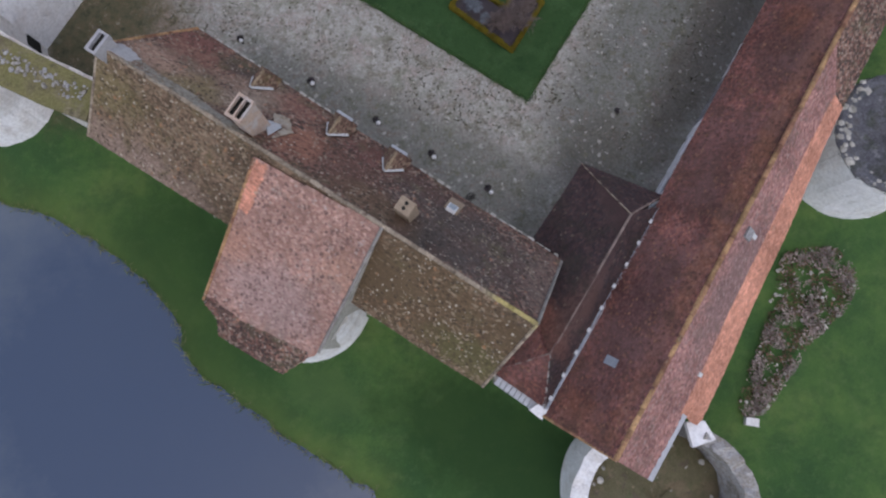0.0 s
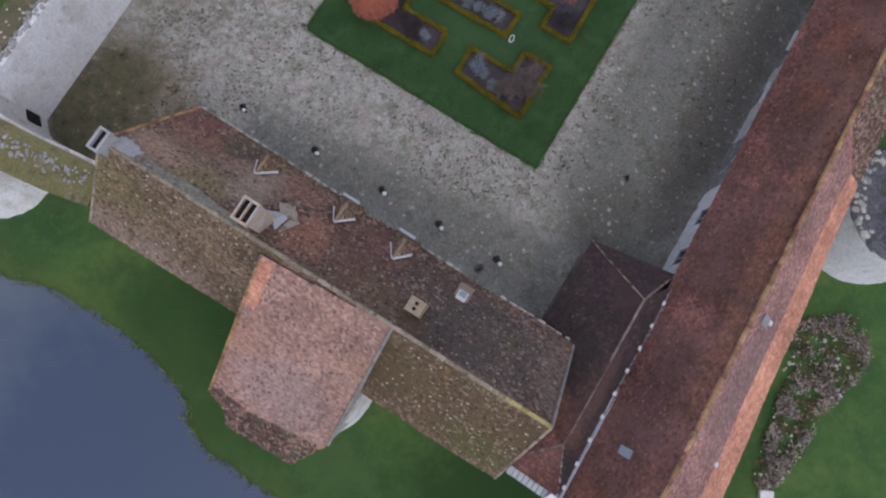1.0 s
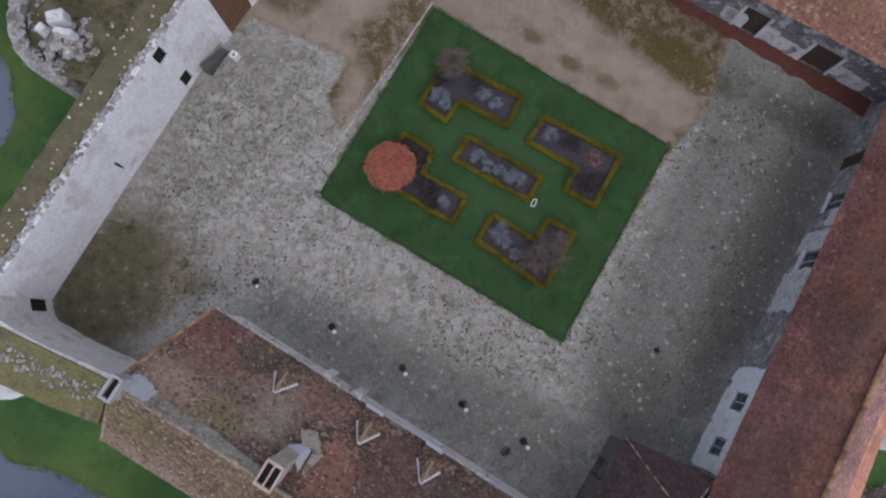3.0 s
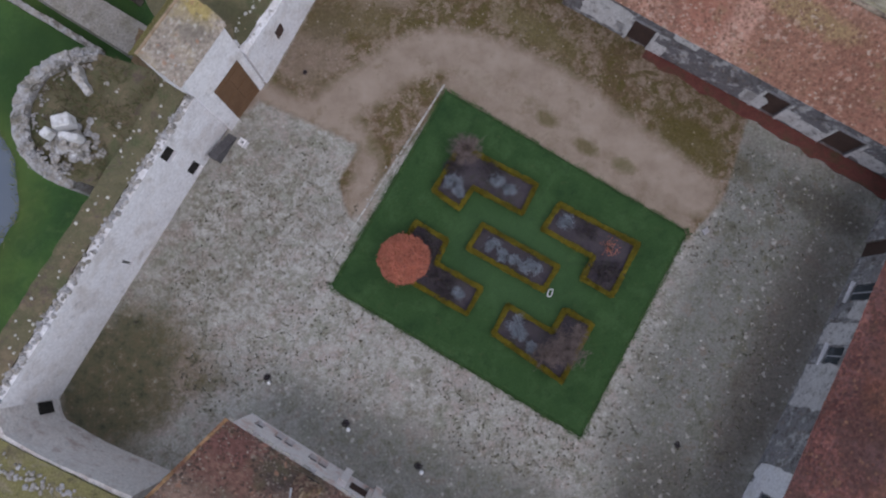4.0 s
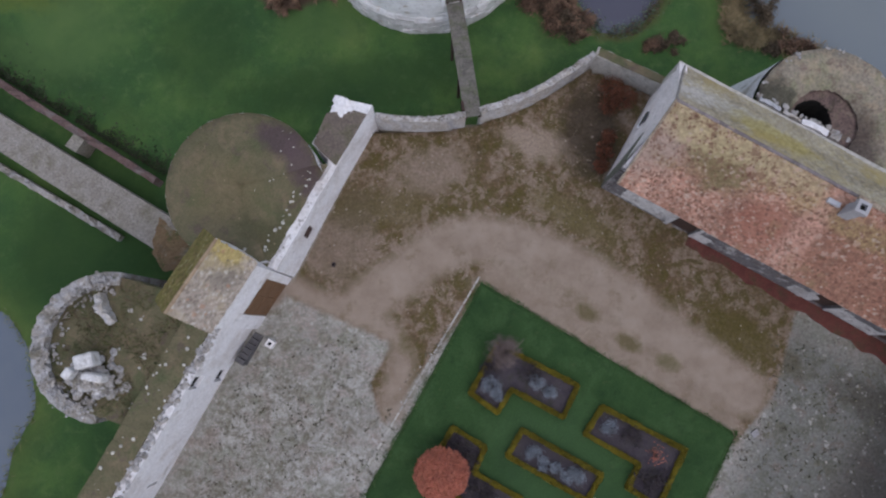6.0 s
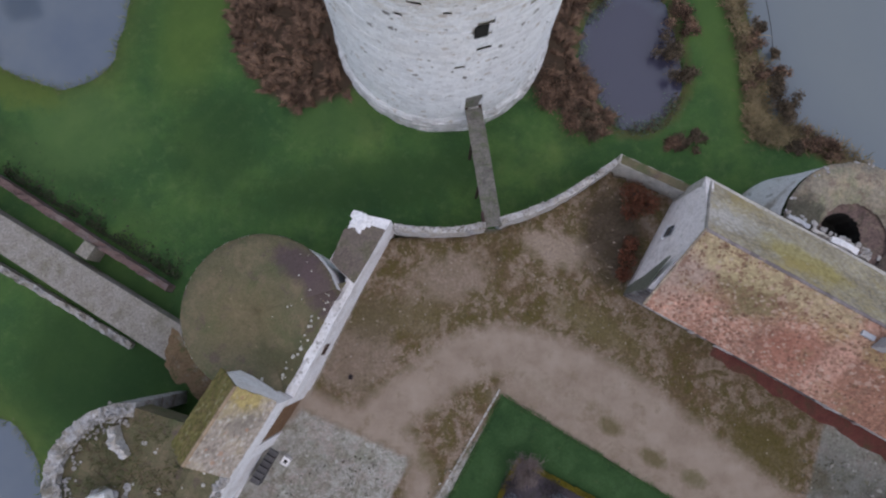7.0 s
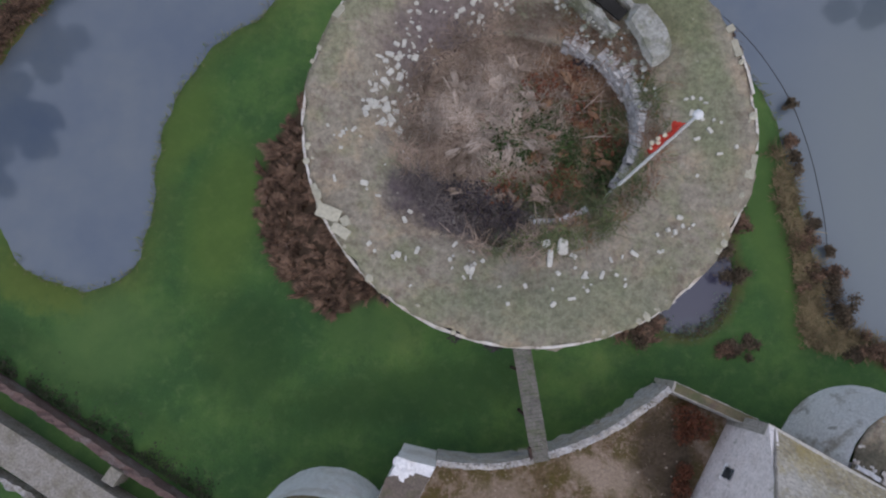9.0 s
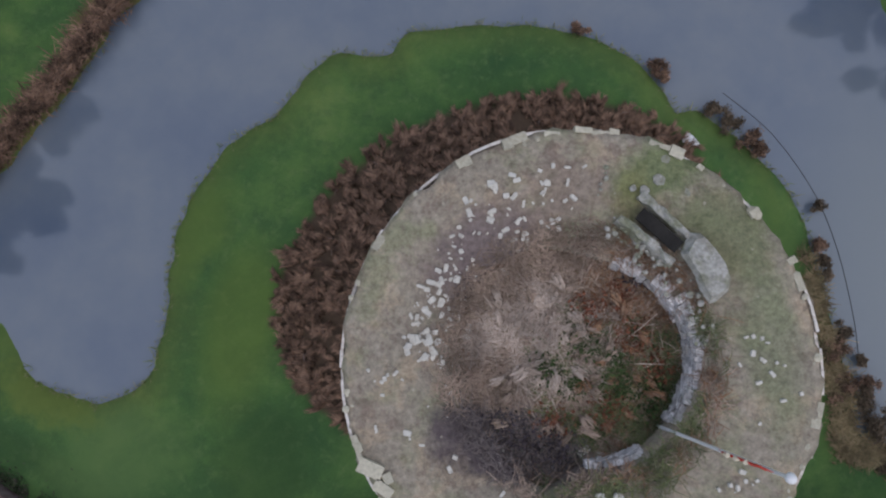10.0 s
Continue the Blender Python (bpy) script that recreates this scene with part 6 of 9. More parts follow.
    sw2 = slump_w(an)
    return 19.0 + 0.12 * noise.noise((r * math.cos(an) * 0.8, r * math.sin(an) * 0.8, 9)) + 0.05 * noise.noise((r * math.cos(an) * 3, r * math.sin(an) * 3, 4)) - max(0.0, 1 - (r - inner) / 2.0) ** 1.3 * 1.5 * sw2


for k, (x, y, r) in enumerate(stone_spots):
    o = new("loose_stone", proto[st.integers(0, 6)])
    o.matrix_basis = Matrix.Translation((x, y, top_z(x, y) + r * 0.3)) @ Matrix.Rotation(st.uniform(0, 6.28), 4, "Z") @ Matrix.Rotation(st.uniform(-0.3, 0.3), 4, "X") @ Matrix.Diagonal((r * st.uniform(0.55, 1.25), r * st.uniform(0.45, 0.95), r * 0.8, 1))
    tagged(o, "pale block of fallen limestone lying in grass", "stone", "loose stones on the keep")

# dry growth in the hollow of the keep
M["straw"] = leafy("dead_grass", [(0.36, 0.285, 0.235), (0.46, 0.375, 0.315), (0.54, 0.45, 0.385), (0.30, 0.24, 0.19)], 0.9, (0.6, 1.25), 0.9)
M["straw_brown"] = leafy("brown_dead_grass", [(0.23, 0.17, 0.135), (0.32, 0.24, 0.19), (0.40, 0.31, 0.25), (0.20, 0.155, 0.105)], 0.9, (0.6, 1.3), 0.9)
M["straw_shaded"] = leafy("shaded_dead_stalk", [(0.10, 0.085, 0.085), (0.14, 0.118, 0.115), (0.185, 0.155, 0.145)], 0.9, (0.7, 1.25), 0.9)
M["straw_rust"] = leafy("russet_dead_grass", [(0.22, 0.115, 0.065), (0.31, 0.175, 0.10), (0.17, 0.10, 0.068), (0.37, 0.255, 0.17)], 0.9, (0.6, 1.3), 0.9)
M["grass_low"] = leafy("coarse_green_grass", [(0.10, 0.125, 0.05), (0.15, 0.165, 0.075), (0.085, 0.115, 0.055), (0.20, 0.19, 0.11)], 0.9, (0.6, 1.3), 0.9)
sets = {"straw": [], "straw_brown": [], "straw_shaded": [], "straw_rust": [], "grass_low": []}
for _ in range(24000):
    a, r = rng.uniform(0, 2 * np.pi), 3.7 * math.sqrt(rng.uniform(0, 1))
    if r > 3.0 and rng.uniform() < (r - 3.0) / 0.9:
        continue
    x, y = KEEP[0] + r * math.cos(a), KEEP[1] + r * math.sin(a)
    wv = 0.8 * noise.noise((x * 0.9, y * 0.9, 5))
    # stalks near the south-west edge take dark colours as the rim's shade
    dk = math.hypot((x + 6.2) / 1.6, (y - 53.2) / 0.95) + wv
    pale = math.hypot((x + 4.9) / 1.9, (y - 55.7) / 1.7) + wv
    key = "straw_shaded" if dk < 1 else "straw" if pale < 1 else "straw_brown"
    if key == "straw_brown" and x + wv > -3.5 and rng.uniform() < 0.5:
        key = "straw_rust"
    if key != "straw_shaded" and x > -5.6 and y < 56.6 and noise.noise((x * 1.3, y * 1.3, 21)) > (-0.12 if x > -4.4 and y < 55.2 else 0.12):
        key = "grass_low"
    sets[key].append((x, y, top_z(x, y) + 0.03))
for key, lab in (("straw", "matted pale dead grass in the hollow keep"), ("straw_brown", "brown dead grass in the hollow keep"), ("straw_shaded", "withered stalks coloured dark as shade in the hollow keep"), ("straw_rust", "russet dead grass in the hollow keep"), ("grass_low", "coarse green grass in the hollow keep")):
    v, f = blades(sets[key], 0.22, 0.009, 1.7, 1.2)
    tagged(mesh_ob("dead_grass", v, f, M[key]), lab, "dry grass", kind="stuff")
# dark clumps in the south-west add to that painted shade
for i, (x, y, r, mt) in enumerate([(-3.2, 55.2, 0.55, "green_leaf"), (-4.3, 54.6, 0.5, "green_leaf"), (-2.3, 53.9, 0.6, "green_leaf"), (-2.6, 55.9, 0.6, "rust_leaf"), (-2.0, 55.0, 0.55, "rust_leaf"),
                                   (-3.4, 53.9, 0.6, "rust_leaf"), (-5.6, 53.2, 0.7, "dark_leaf"), (-6.2, 53.6, 0.6, "dark_leaf"), (-4.9, 53.0, 0.6, "dark_leaf"), (-2.9, 56.9, 0.5, "rust_leaf"), (-4.0, 55.6, 0.6, "green_leaf"), (-5.0, 55.0, 0.5, "green_leaf"), (-3.0, 54.4, 0.6, "green_leaf"), (-2.1, 54.4, 0.5, "green_leaf"), (-3.8, 56.6, 0.5, "rust_leaf"), (-4.9, 53.7, 0.6, "rust_leaf"), (-2.4, 57.3, 0.4, "dark_leaf")]):
    p2 = ball_points(200, (x - 0.2, y, 17.72), (r * 1.1, r, 0.22), 0.05)
    v, f = leaves(p2, 0.055)
    tagged(mesh_ob("low_shrub", v, f, M[mt]), {"green_leaf": "low green bramble", "rust_leaf": "russet dead bramble", "dark_leaf": "dark withered bramble"}[mt] + " growing in the hollow of the keep", "shrub", "brambles in the keep")

# long bleached stalks lying in fans
long_pts = [(cx2 + st.normal() * 0.35, cy2 + st.normal() * 0.3, 17.62) for cx2, cy2 in ((-5.2, 56.0), (-4.6, 55.2), (-3.2, 56.2), (-5.6, 54.9), (-3.9, 57.2), (-2.5, 55.4)) for _ in range(11)]
v, f = blades(long_pts, 0.36, 0.009, 2.0, 1.5)
tagged(mesh_ob("dead_grass", v, f, M["straw"]), "long bleached grass stalks in the hollow keep", "dry grass", kind="stuff")

# fans of arched straw
for key, n2, box, lab in (("straw", 30, (-6.6, -4.0, 54.6, 57.2), "pale arched straw in the hollow keep"), ("straw_rust", 16, (-4.3, -2.3, 53.4, 57.0), "russet arched straw in the hollow keep"), ("straw_brown", 22, (-7.0, -3.2, 53.4, 57.6), "brown arched straw in the hollow keep")):
    places = [(st.uniform(box[0], box[1]), st.uniform(box[2], box[3])) for _ in range(n2)]
    v, f = tussocks(places, 1, 0.46, 17.55)
    tagged(mesh_ob("dead_grass", v, f, M[key]), lab, "dry grass", kind="stuff")

# flagpole with its flag
fp = thing("flagpole", (-2.25, 53.42, 17.5), "slim white flagpole with a limp red flag and white ball", "flagpole")
Geo().tube([(-2.25, 53.42, 17.45), (-2.25, 53.42, 20.5), (-2.25, 53.42, 23.9)], [0.045, 0.04, 0.032], 10).ob("pole", M["white_paint"], fp)
bm = bmesh.new()
bmesh.ops.create_uvsphere(bm, u_segments=16, v_segments=10, radius=0.095, matrix=Matrix.Translation((-2.25, 53.42, 23.95)))
part("ball", bm, M["white_paint"], fp, smooth=True)
fg = Geo()
cols, rows = 10, 18
vs = []
for i in range(cols + 1):
    for j in range(rows + 1):
        s, h2 = i / cols * 0.17, 23.5 - j / rows * 1.85 - 0.1 * i / cols
        wv = 0.05 * math.sin(i * 1.4 + j * 0.7) * (0.3 + i / cols)
        s *= 0.75 + 0.35 * math.sin(j * 0.9 + 0.6)
        vs.append((-2.30 - s * 0.8 - 0.4 * wv, 53.42 + 0.35 * s + 0.6 * wv, h2))
fg.add(vs, [(i * (rows + 1) + j, (i + 1) * (rows + 1) + j, (i + 1) * (rows + 1) + j + 1, i * (rows + 1) + j + 1) for i in range(cols) for j in range(rows)])
flag = fg.ob("flag", M["red_cloth"], fp, "limp red flag", smooth=True)
mod = flag.modifiers.new("cloth", "SOLIDIFY")
mod.thickness = 0.008
for s, z in ((0.10, 22.75), (0.16, 22.5), (0.08, 22.3), (0.18, 22.15), (0.10, 21.9)):
    Geo().rock((-2.33 - s * 0.8, 53.42 + 0.35 * s, z), 0.055, 0.9).ob("emblem", M["cream_cloth"], flag, "cream emblem shape")

# footbridge between the curved wall and the keep
fb = thing("footbridge", (-2.4, 46.5, 1.4), "narrow grey weathered plank footbridge to the keep", "bridge")
b0, b1 = Vector((-2.1, 43.3, 1.62)), Vector((-2.98, 50.0, 1.8))
bd = (b1 - b0).normalized()
bs = bd.cross(Vector((0, 0, 1))).normalized()
nplank = int((b1 - b0).length / 0.2)
pg = Geo().box((0, 0, 0), (0.94, 0.185, 0.05)).ob("plank", M["deck"], fb)
for k in range(nplank):
    o = pg if k == 0 else new("plank", pg.data)
    if k:
        o.parent = fb
        o.matrix_parent_inverse = pg.matrix_parent_inverse
    q = b0 + bd * (k + 0.5) * 0.2
    o.matrix_basis = Matrix.Translation(q + Vector((0, 0, rng.uniform(-0.008, 0.008)))) @ Matrix.Rotation(math.atan2(bs.y, bs.x) + rng.uniform(-0.01, 0.01), 4, "Z")
for s in (-0.38, 0.38):
    Geo().extrude([b0 + bs * (s - 0.07) + Vector((0, 0, -0.03)), b0 + bs * (s + 0.07) + Vector((0, 0, -0.03)), b1 + bs * (s + 0.07) + Vector((0, 0, -0.03)), b1 + bs * (s - 0.07) + Vector((0, 0, -0.03))], (0, 0, -0.25)).ob("beam", M["wood_dark"], fb)
for f2 in (0.35, 0.7):
    q = b0.lerp(b1, f2)
    for s in (-0.38, 0.38):
        p2 = q + bs * s
        Geo().tube([(p2.x, p2.y, -1.7), (p2.x, p2.y, q.z - 0.28)], 0.09, 8).ob("post", M["wood_dark"], fb)
for s in (-0.5,):
    q = b0 + bs * s + bd * 0.55
    Geo().box((q.x, q.y, 1.75), (0.12, 0.55, 0.7), math.atan2(bs.y, bs.x)).ob("gate_post", M["wood_dark"], fb)

# ---- houses round the yard ----


def gable(parent, a, b2, top, z0, material, th=0.45, name="gable_wall"):
    """A gable: wall from a to b2 (plan points with their eave heights) and its peak."""
    a, b2, top = Vector(a), Vector(b2), Vector(top)
    nr = Vector((-(b2 - a).y, (b2 - a).x, 0)).normalized() * th
    return Geo().extrude([(a.x, a.y, z0), (b2.x, b2.y, z0), tuple(b2), tuple(top), tuple(a)], nr).ob(name, material, parent)


def chimney(parent_at, c, size, turn, z0, z1, flues, material, label, fl_size=None, group="chimneys"):
    """A stack with a projecting cap course and open flues."""
    e = thing("chimney", (c[0], c[1], z0), label, "chimney", group)
    w, d = size
    g = Geo()
    g.box((c[0], c[1], (z0 + z1 - 0.1) / 2), (w, d, z1 - 0.1 - z0), turn)
    g.ob("chimney_shaft", material, e)
    # cap as a rim of four slabs round the flues, with dividers
    m = pose(c[0], c[1], 0, 0, 0, math.degrees(turn))
    cap = Geo()
    fw, fd = fl_size or (w * 0.36, d * 0.62)
    xs = [(-w / 2 - 0.05)]
    gap = w / (flues + 0.0)
    edges = []
    for k in range(flues):
        mid = -w / 2 + gap * (k + 0.5)
        edges.append((mid - fw / 2, mid + fw / 2))
    cuts = [-w / 2 - 0.05] + [q for ed in edges for q in ed] + [w / 2 + 0.05]
    for k in range(0, len(cuts), 2):
        x0, x1 = cuts[k], cuts[k + 1]
        q = m @ Vector(((x0 + x1) / 2, 0, z1))
        cap.box(q, (x1 - x0, d + 0.1, 0.26), turn)
    for sg in (-1, 1):
        y0 = sg * (fd / 2 + (d / 2 + 0.05 - fd / 2) / 2)
        for x0, x1 in edges:
            q = m @ Vector(((x0 + x1) / 2, y0, z1))
            cap.box(q, (x1 - x0, d / 2 + 0.05 - fd / 2, 0.26), turn)
    cap.ob("cap", material, e)
    for x0, x1 in edges:
        q = m @ Vector(((x0 + x1) / 2, 0, z1 - 0.08))
        Geo().box(q, (x1 - x0, fd, 0.03), turn).ob("flue", M["soot_and_shade"], e)
    return e


def render_patch(parent, c, along, w, h0, material, label, out, n=30):
    """A thin coat of lime left on a wall, ragged at its edge."""
    al, ou = Vector(along).normalized(), Vector(out).normalized()
    pts = []
    for k in range(n):
        a = 2 * math.pi * k / n
        rr = rng.uniform(0.86, 1.03)
        sq = max(abs(math.cos(a)), abs(math.sin(a))) ** 0.95
        pts.append(Vector(c) + al * (math.cos(a) / sq * rr * w / 2) + Vector((0, 0, math.sin(a) / sq * rr * h0 / 2)))
    return Geo().extrude(pts, ou * 0.03).ob("lime_patch", material, parent, label)


RD, RN = Vector((-0.8542, 0.5199, 0)), Vector((0.5199, 0.8542, 0))
RANG = math.atan2(RD.y, RD.x)
R_E, R_W = Vector((4.30, 1.64, 8.9)), Vector((-14.9, 13.33, 8.85))

M["saddle"] = surface("patched_mortar", [(0.36, 0.285, 0.21), (0.40, 0.35, 0.30), (0.33, 0.245, 0.195)], 1.4, 9, 0.35, patches=[((0.19, 0.135, 0.105), 2.0, 0.52, 0.60, 0.85)])
house = thing("manor_house", (-5, 7, 0), "long stone manor house under an old lichened tile roof", "house")
S_E, S_W = Vector((2.35, -1.2, 5.0)), Vector((-17.25, 10.5, 4.85))
N_E, N_W = Vector((6.20, 4.88, 4.35)), Vector((-12.55, 16.52, 4.25))
roof_slope(house, [S_E, S_W, R_W, R_E], M["tile_moss"])
roof_slope(house, [N_W, N_E, R_E, R_W], M["tile_old"])
caps(house, R_E + Vector((0, 0, 0.03)), R_W + Vector((0, 0, 0.03)), M["ridge"], r=0.10)
inn = 0.42


def inset(p, along, across):
    return p + RD * along + RN * across


se, sw_, ne, nw_ = inset(S_E, 0.2, inn), inset(S_W, -0.2, inn), inset(N_E, 0.2, -0.25), inset(N_W, -0.1, -0.25)
wall_geo(sw_, se, -1.6, 5.1, 0.6).ob("wall", M["rubble"], house)
NL = (Vector((ne.x, ne.y)) - Vector((nw_.x, nw_.y))).length
n_holes = [(NL - s - 0.26, NL - s + 0.26, 0.25, 1.45) for s in (0.85, 2.05, 2.65, 4.15, 4.75, 8.7, 9.3, 12.2, 12.8, 15.6, 18.2)] + [(NL - s - 0.35, NL - s + 0.35, 2.5, 3.5) for s in (1.4, 4.4, 7.2, 10.2, 13.4, 16.6)] + [(NL - 7.5, NL - 6.5, 0.0, 2.1)]
wall_geo(ne, nw_, -0.3, 4.45, 0.6, n_holes).ob("wall", M["facade"], house)
for s in (6.1, 7.95):
    q = nw_.lerp(ne, s / NL) + RN * 0.12
    Geo().box((q.x, q.y, 1.3), (0.45, 0.3, 2.6), RANG).ob("pilaster", M["facade"], house)
for s0, s1, z0, z1 in n_holes:
    q = ne.lerp(nw_, (s0 + s1) / 2 / NL) - RN * 0.3
    Geo().box((q.x, q.y, (z0 + z1) / 2), (s1 - s0, 0.08, z1 - z0), RANG).ob("door" if z0 == 0 else "window", M["wood_dark"] if z0 == 0 else M["glass"], house)
gable(house, (se.x, se.y, 5.0), (ne.x, ne.y, 4.6), (R_E.x - 0.2, R_E.y + 0.1, 8.65), -1.6, M["mortar"])
gable(house, (nw_.x, nw_.y, 4.3), (sw_.x, sw_.y, 4.9), (R_W.x + 0.2, R_W.y - 0.1, 8.6), -1.6, M["rubble"])
# verge edging on the gables and a pale cornice under the yard eave
caps(house, N_W + Vector((0, 0, 0.05)), R_W + Vector((0, 0, 0.05)), M["ridge_orange"], "verge_tiles", 0.09, 0.3)
caps(house, S_W + Vector((0, 0, 0.03)), R_W + Vector((0, 0, 0.03)), M["ridge"], "verge_tiles", 0.08, 0.3)
caps(house, R_E + Vector((0, 0, 0.02)), N_E + Vector((0, 0, 0.02)), M["ridge_grey"], "verge_tiles", 0.08, 0.3)
caps(house, R_E + Vector((0, 0, 0.02)), S_E + Vector((0, 0, 0.02)), M["ridge"], "verge_tiles", 0.08, 0.3)
for k in range(42):
    f0 = (k + 0.06) / 42
    f1 = (k + rng.uniform(0.5, 0.94)) / 42
    if 18 <= k <= 24 or 30 <= k <= 33 or rng.uniform() < 0.12:
        continue
    a, c2 = N_W.lerp(N_E, f0), N_W.lerp(N_E, f1)
    q = (a + c2) / 2 + RN * rng.uniform(0.02, 0.08) - Vector((0, 0, 0.07))
    Geo().box(q, ((c2 - a).length, 0.2, 0.09), RANG + rng.uniform(-0.02, 0.02)).ob("eave_stone", M["rubble"], house)

# dormers at the yard eave, with pale lead in their valleys
for ax, ay in ((-9.05, 12.68), (-5.25, 10.42), (-2.5, 8.72)):
    dm = thing("dormer", (ax, ay, 4.4), "small hipped tiled dormer with pale lead valleys on the old roof", "dormer", "dormers")
    A = Vector((ax, ay, 5.98))
    F = A + RN * 1.05 - Vector((0, 0, 0.05))
    hw = 0.62
    E0, E1 = A + RN * 1.35 + RD * hw - Vector((0, 0, 0.95)), A + RN * 1.35 - RD * hw - Vector((0, 0, 0.95))
    B0, B1 = A + RN * 0.72 + RD * hw - Vector((0, 0, 0.9)), A + RN * 0.72 - RD * hw - Vector((0, 0, 0.9))
    for nm, tri, mt in (("dormer_slope", [E0, B0, A, F], "tile_dormer"), ("dormer_slope", [B1, E1, F, A], "tile_dormer"), ("dormer_hip", [E1, E0, F], "tile_dormer")):
        pts = [Vector(q) + Vector((0, 0, 0.05)) for q in tri]
        nor = (pts[1] - pts[0]).cross(pts[2] - pts[0]).normalized()
        nor = nor if nor.z > 0 else -nor
        sl = Geo().extrude(pts, -0.08 * nor).ob(nm, M[mt], dm)
        v, f = tile_field(pts)
        tagged(mesh_ob("roof_tiles", v, f, M[mt], sl), kind="stuff")
    for p0, p1, mt in ((A, A + (B0 - A) * 0.95, "clip"), (A, A + (B1 - A) * 0.95, "clip")):
        d = (p1 - p0)
        s = d.cross(Vector((0, 0, 1))).normalized() * 0.07
        up = Vector((0, 0, 0.17)) + RN * 0.02
        Geo().extrude([p0 - s + up, p0 + s + up, p1 + s + up, p1 - s + up], (0, 0, -0.06)).ob("valley_flashing", M[mt], dm)
    caps(dm, A + Vector((0, 0, 0.07)), F + Vector((0, 0, 0.07)), M["ridge_pale"], "ridge_tiles", 0.07, 0.25)
    if ax > -8:
        Geo().extrude([E0 + Vector((0, 0, 0.1)), E0.lerp(E1, 0.75) + Vector((0, 0, 0.1)), E0.lerp(E1, 0.72) + RN * 0.2 + Vector((0, 0, 0.02)), E0 + RN * 0.2 + Vector((0, 0, 0.02))], (0, 0, -0.06)).ob("eave_flashing", M["lead"], dm, "pale lead strip")
    fr = A + RN * 1.12 - Vector((0, 0, 1.2))
    Geo().box(fr, (1.1, 0.25, 0.9), RANG).ob("cheek", M["ochre"], dm)
    Geo().box(fr + RN * 0.14, (0.7, 0.05, 0.6), RANG).ob("window", M["glass"], dm)

chimney(house, (-8.0, 10.03), (0.66, 0.98), RANG, 6.3, 10.4, 2, M["chimney"], "large pale brick chimney with two open flues", (0.26, 0.84))
chimney(house, (-14.6, 13.18), (0.46, 0.95), RANG, 5.5, 9.4, 1, M["grey_render"], "narrow grey rendered chimney with a slot flue", (0.3, 0.84))
ch = thing("chimney", (-1.27, 6.42, 7), "small ochre chimney with two round flue holes", "chimney", "chimneys")
cg = Geo()
for z0, z1, s0, s1 in ((6.6, 9.0, 0.50, 0.41), (9.0, 9.2, 0.45, 0.42)):
    m2 = pose(-1.27, 6.42, 0, 0, 0, math.degrees(RANG))
    vs = [m2 @ Vector((x * s * 0.6, y * s * 0.55, z)) for z, s in ((z0, s0 * 1.4), (z1, s1 * 1.4)) for x, y in ((-1, -1), (1, -1), (1, 1), (-1, 1))]
    cg.add(vs, [(0, 1, 5, 4), (1, 2, 6, 5), (2, 3, 7, 6), (3, 0, 4, 7), (4, 5, 6, 7)])
cg.ob("chimney_shaft", M["ochre"], ch)
for s in (-0.12, 0.12):
    q = Vector((-1.27, 6.42, 9.2)) + RN * s
    Geo().tube([q, q + Vector((0, 0, 0.03))], 0.085, 12).ob("flue", M["soot_and_shade"], ch)
# saddle of mortar beside the large chimney
slope_n = (N_E - R_E).normalized()
pn = RD.cross(slope_n).normalized()
pn = pn if pn.z > 0 else -pn


def on_north(x, y, up=0.08):
    q2 = Vector((x, y, 0))
    q2.z = 8.9 - (q2 - Vector((R_E.x, R_E.y, 0))).dot(RN) * 1.17 * 0.97 + up
    return q2


apex = on_north(-7.62, 10.22, 0.34)
f_lo, f_e, f_w = on_north(-6.95, 10.6), on_north(-7.45, 9.65), on_north(-8.0, 10.65)
Geo().add([apex, f_lo, f_e, f_w], [(0, 1, 2), (0, 3, 1), (0, 2, 3), (1, 3, 2)]).ob("mortar_saddle", M["lead"], house, "pale blue-grey lead saddle beside the chimney")


M["bedding"] = surface("ridge_mortar", [(0.21, 0.185, 0.15), (0.31, 0.29, 0.26), (0.24, 0.20, 0.155)], 1.4, 8, 0.4, patches=[((0.15, 0.12, 0.085), 1.8, 0.50, 0.60, 0.8)])


def on_slope_sheet(name, corners, material, label, up=0.1):
    """A thin sheet that lies on the yard slope, uneven at its edge."""
    ring2 = []
    for k in range(len(corners)):
        p, q = Vector(corners[k]), Vector(corners[(k + 1) % len(corners)])
        for i in range(5):
            c3 = p.lerp(q, i / 5) + Vector((rng.uniform(-0.05, 0.05), rng.uniform(-0.05, 0.05)))
            ring2.append(on_north(c3.x, c3.y, up))
    Geo().extrude(ring2, -pn * 0.05).ob(name, material, house, label)


bed0, bed1 = R_W.lerp(R_E, 0.05).xy, R_W.lerp(R_E, 0.34).xy
on_slope_sheet("ridge_bedding", [bed0 + RN.xy * 0.04, bed0.lerp(bed1, 0.5) + RN.xy * 0.03, bed1 + RN.xy * 0.04, bed1 + RN.xy * 0.22, bed0.lerp(bed1, 0.55) + RN.xy * 0.45, bed0 + RN.xy * 0.5], M["bedding"], "grey mortar bedding along the ridge", 0.13)
on_slope_sheet("mortar_apron", [(-7.3, 9.5), (-6.55, 10.1), (-6.95, 11.0), (-7.6, 11.2), (-7.5, 10.6), (-7.05, 10.4)], M["saddle"], "ochre mortar round the chimney foot", 0.15)
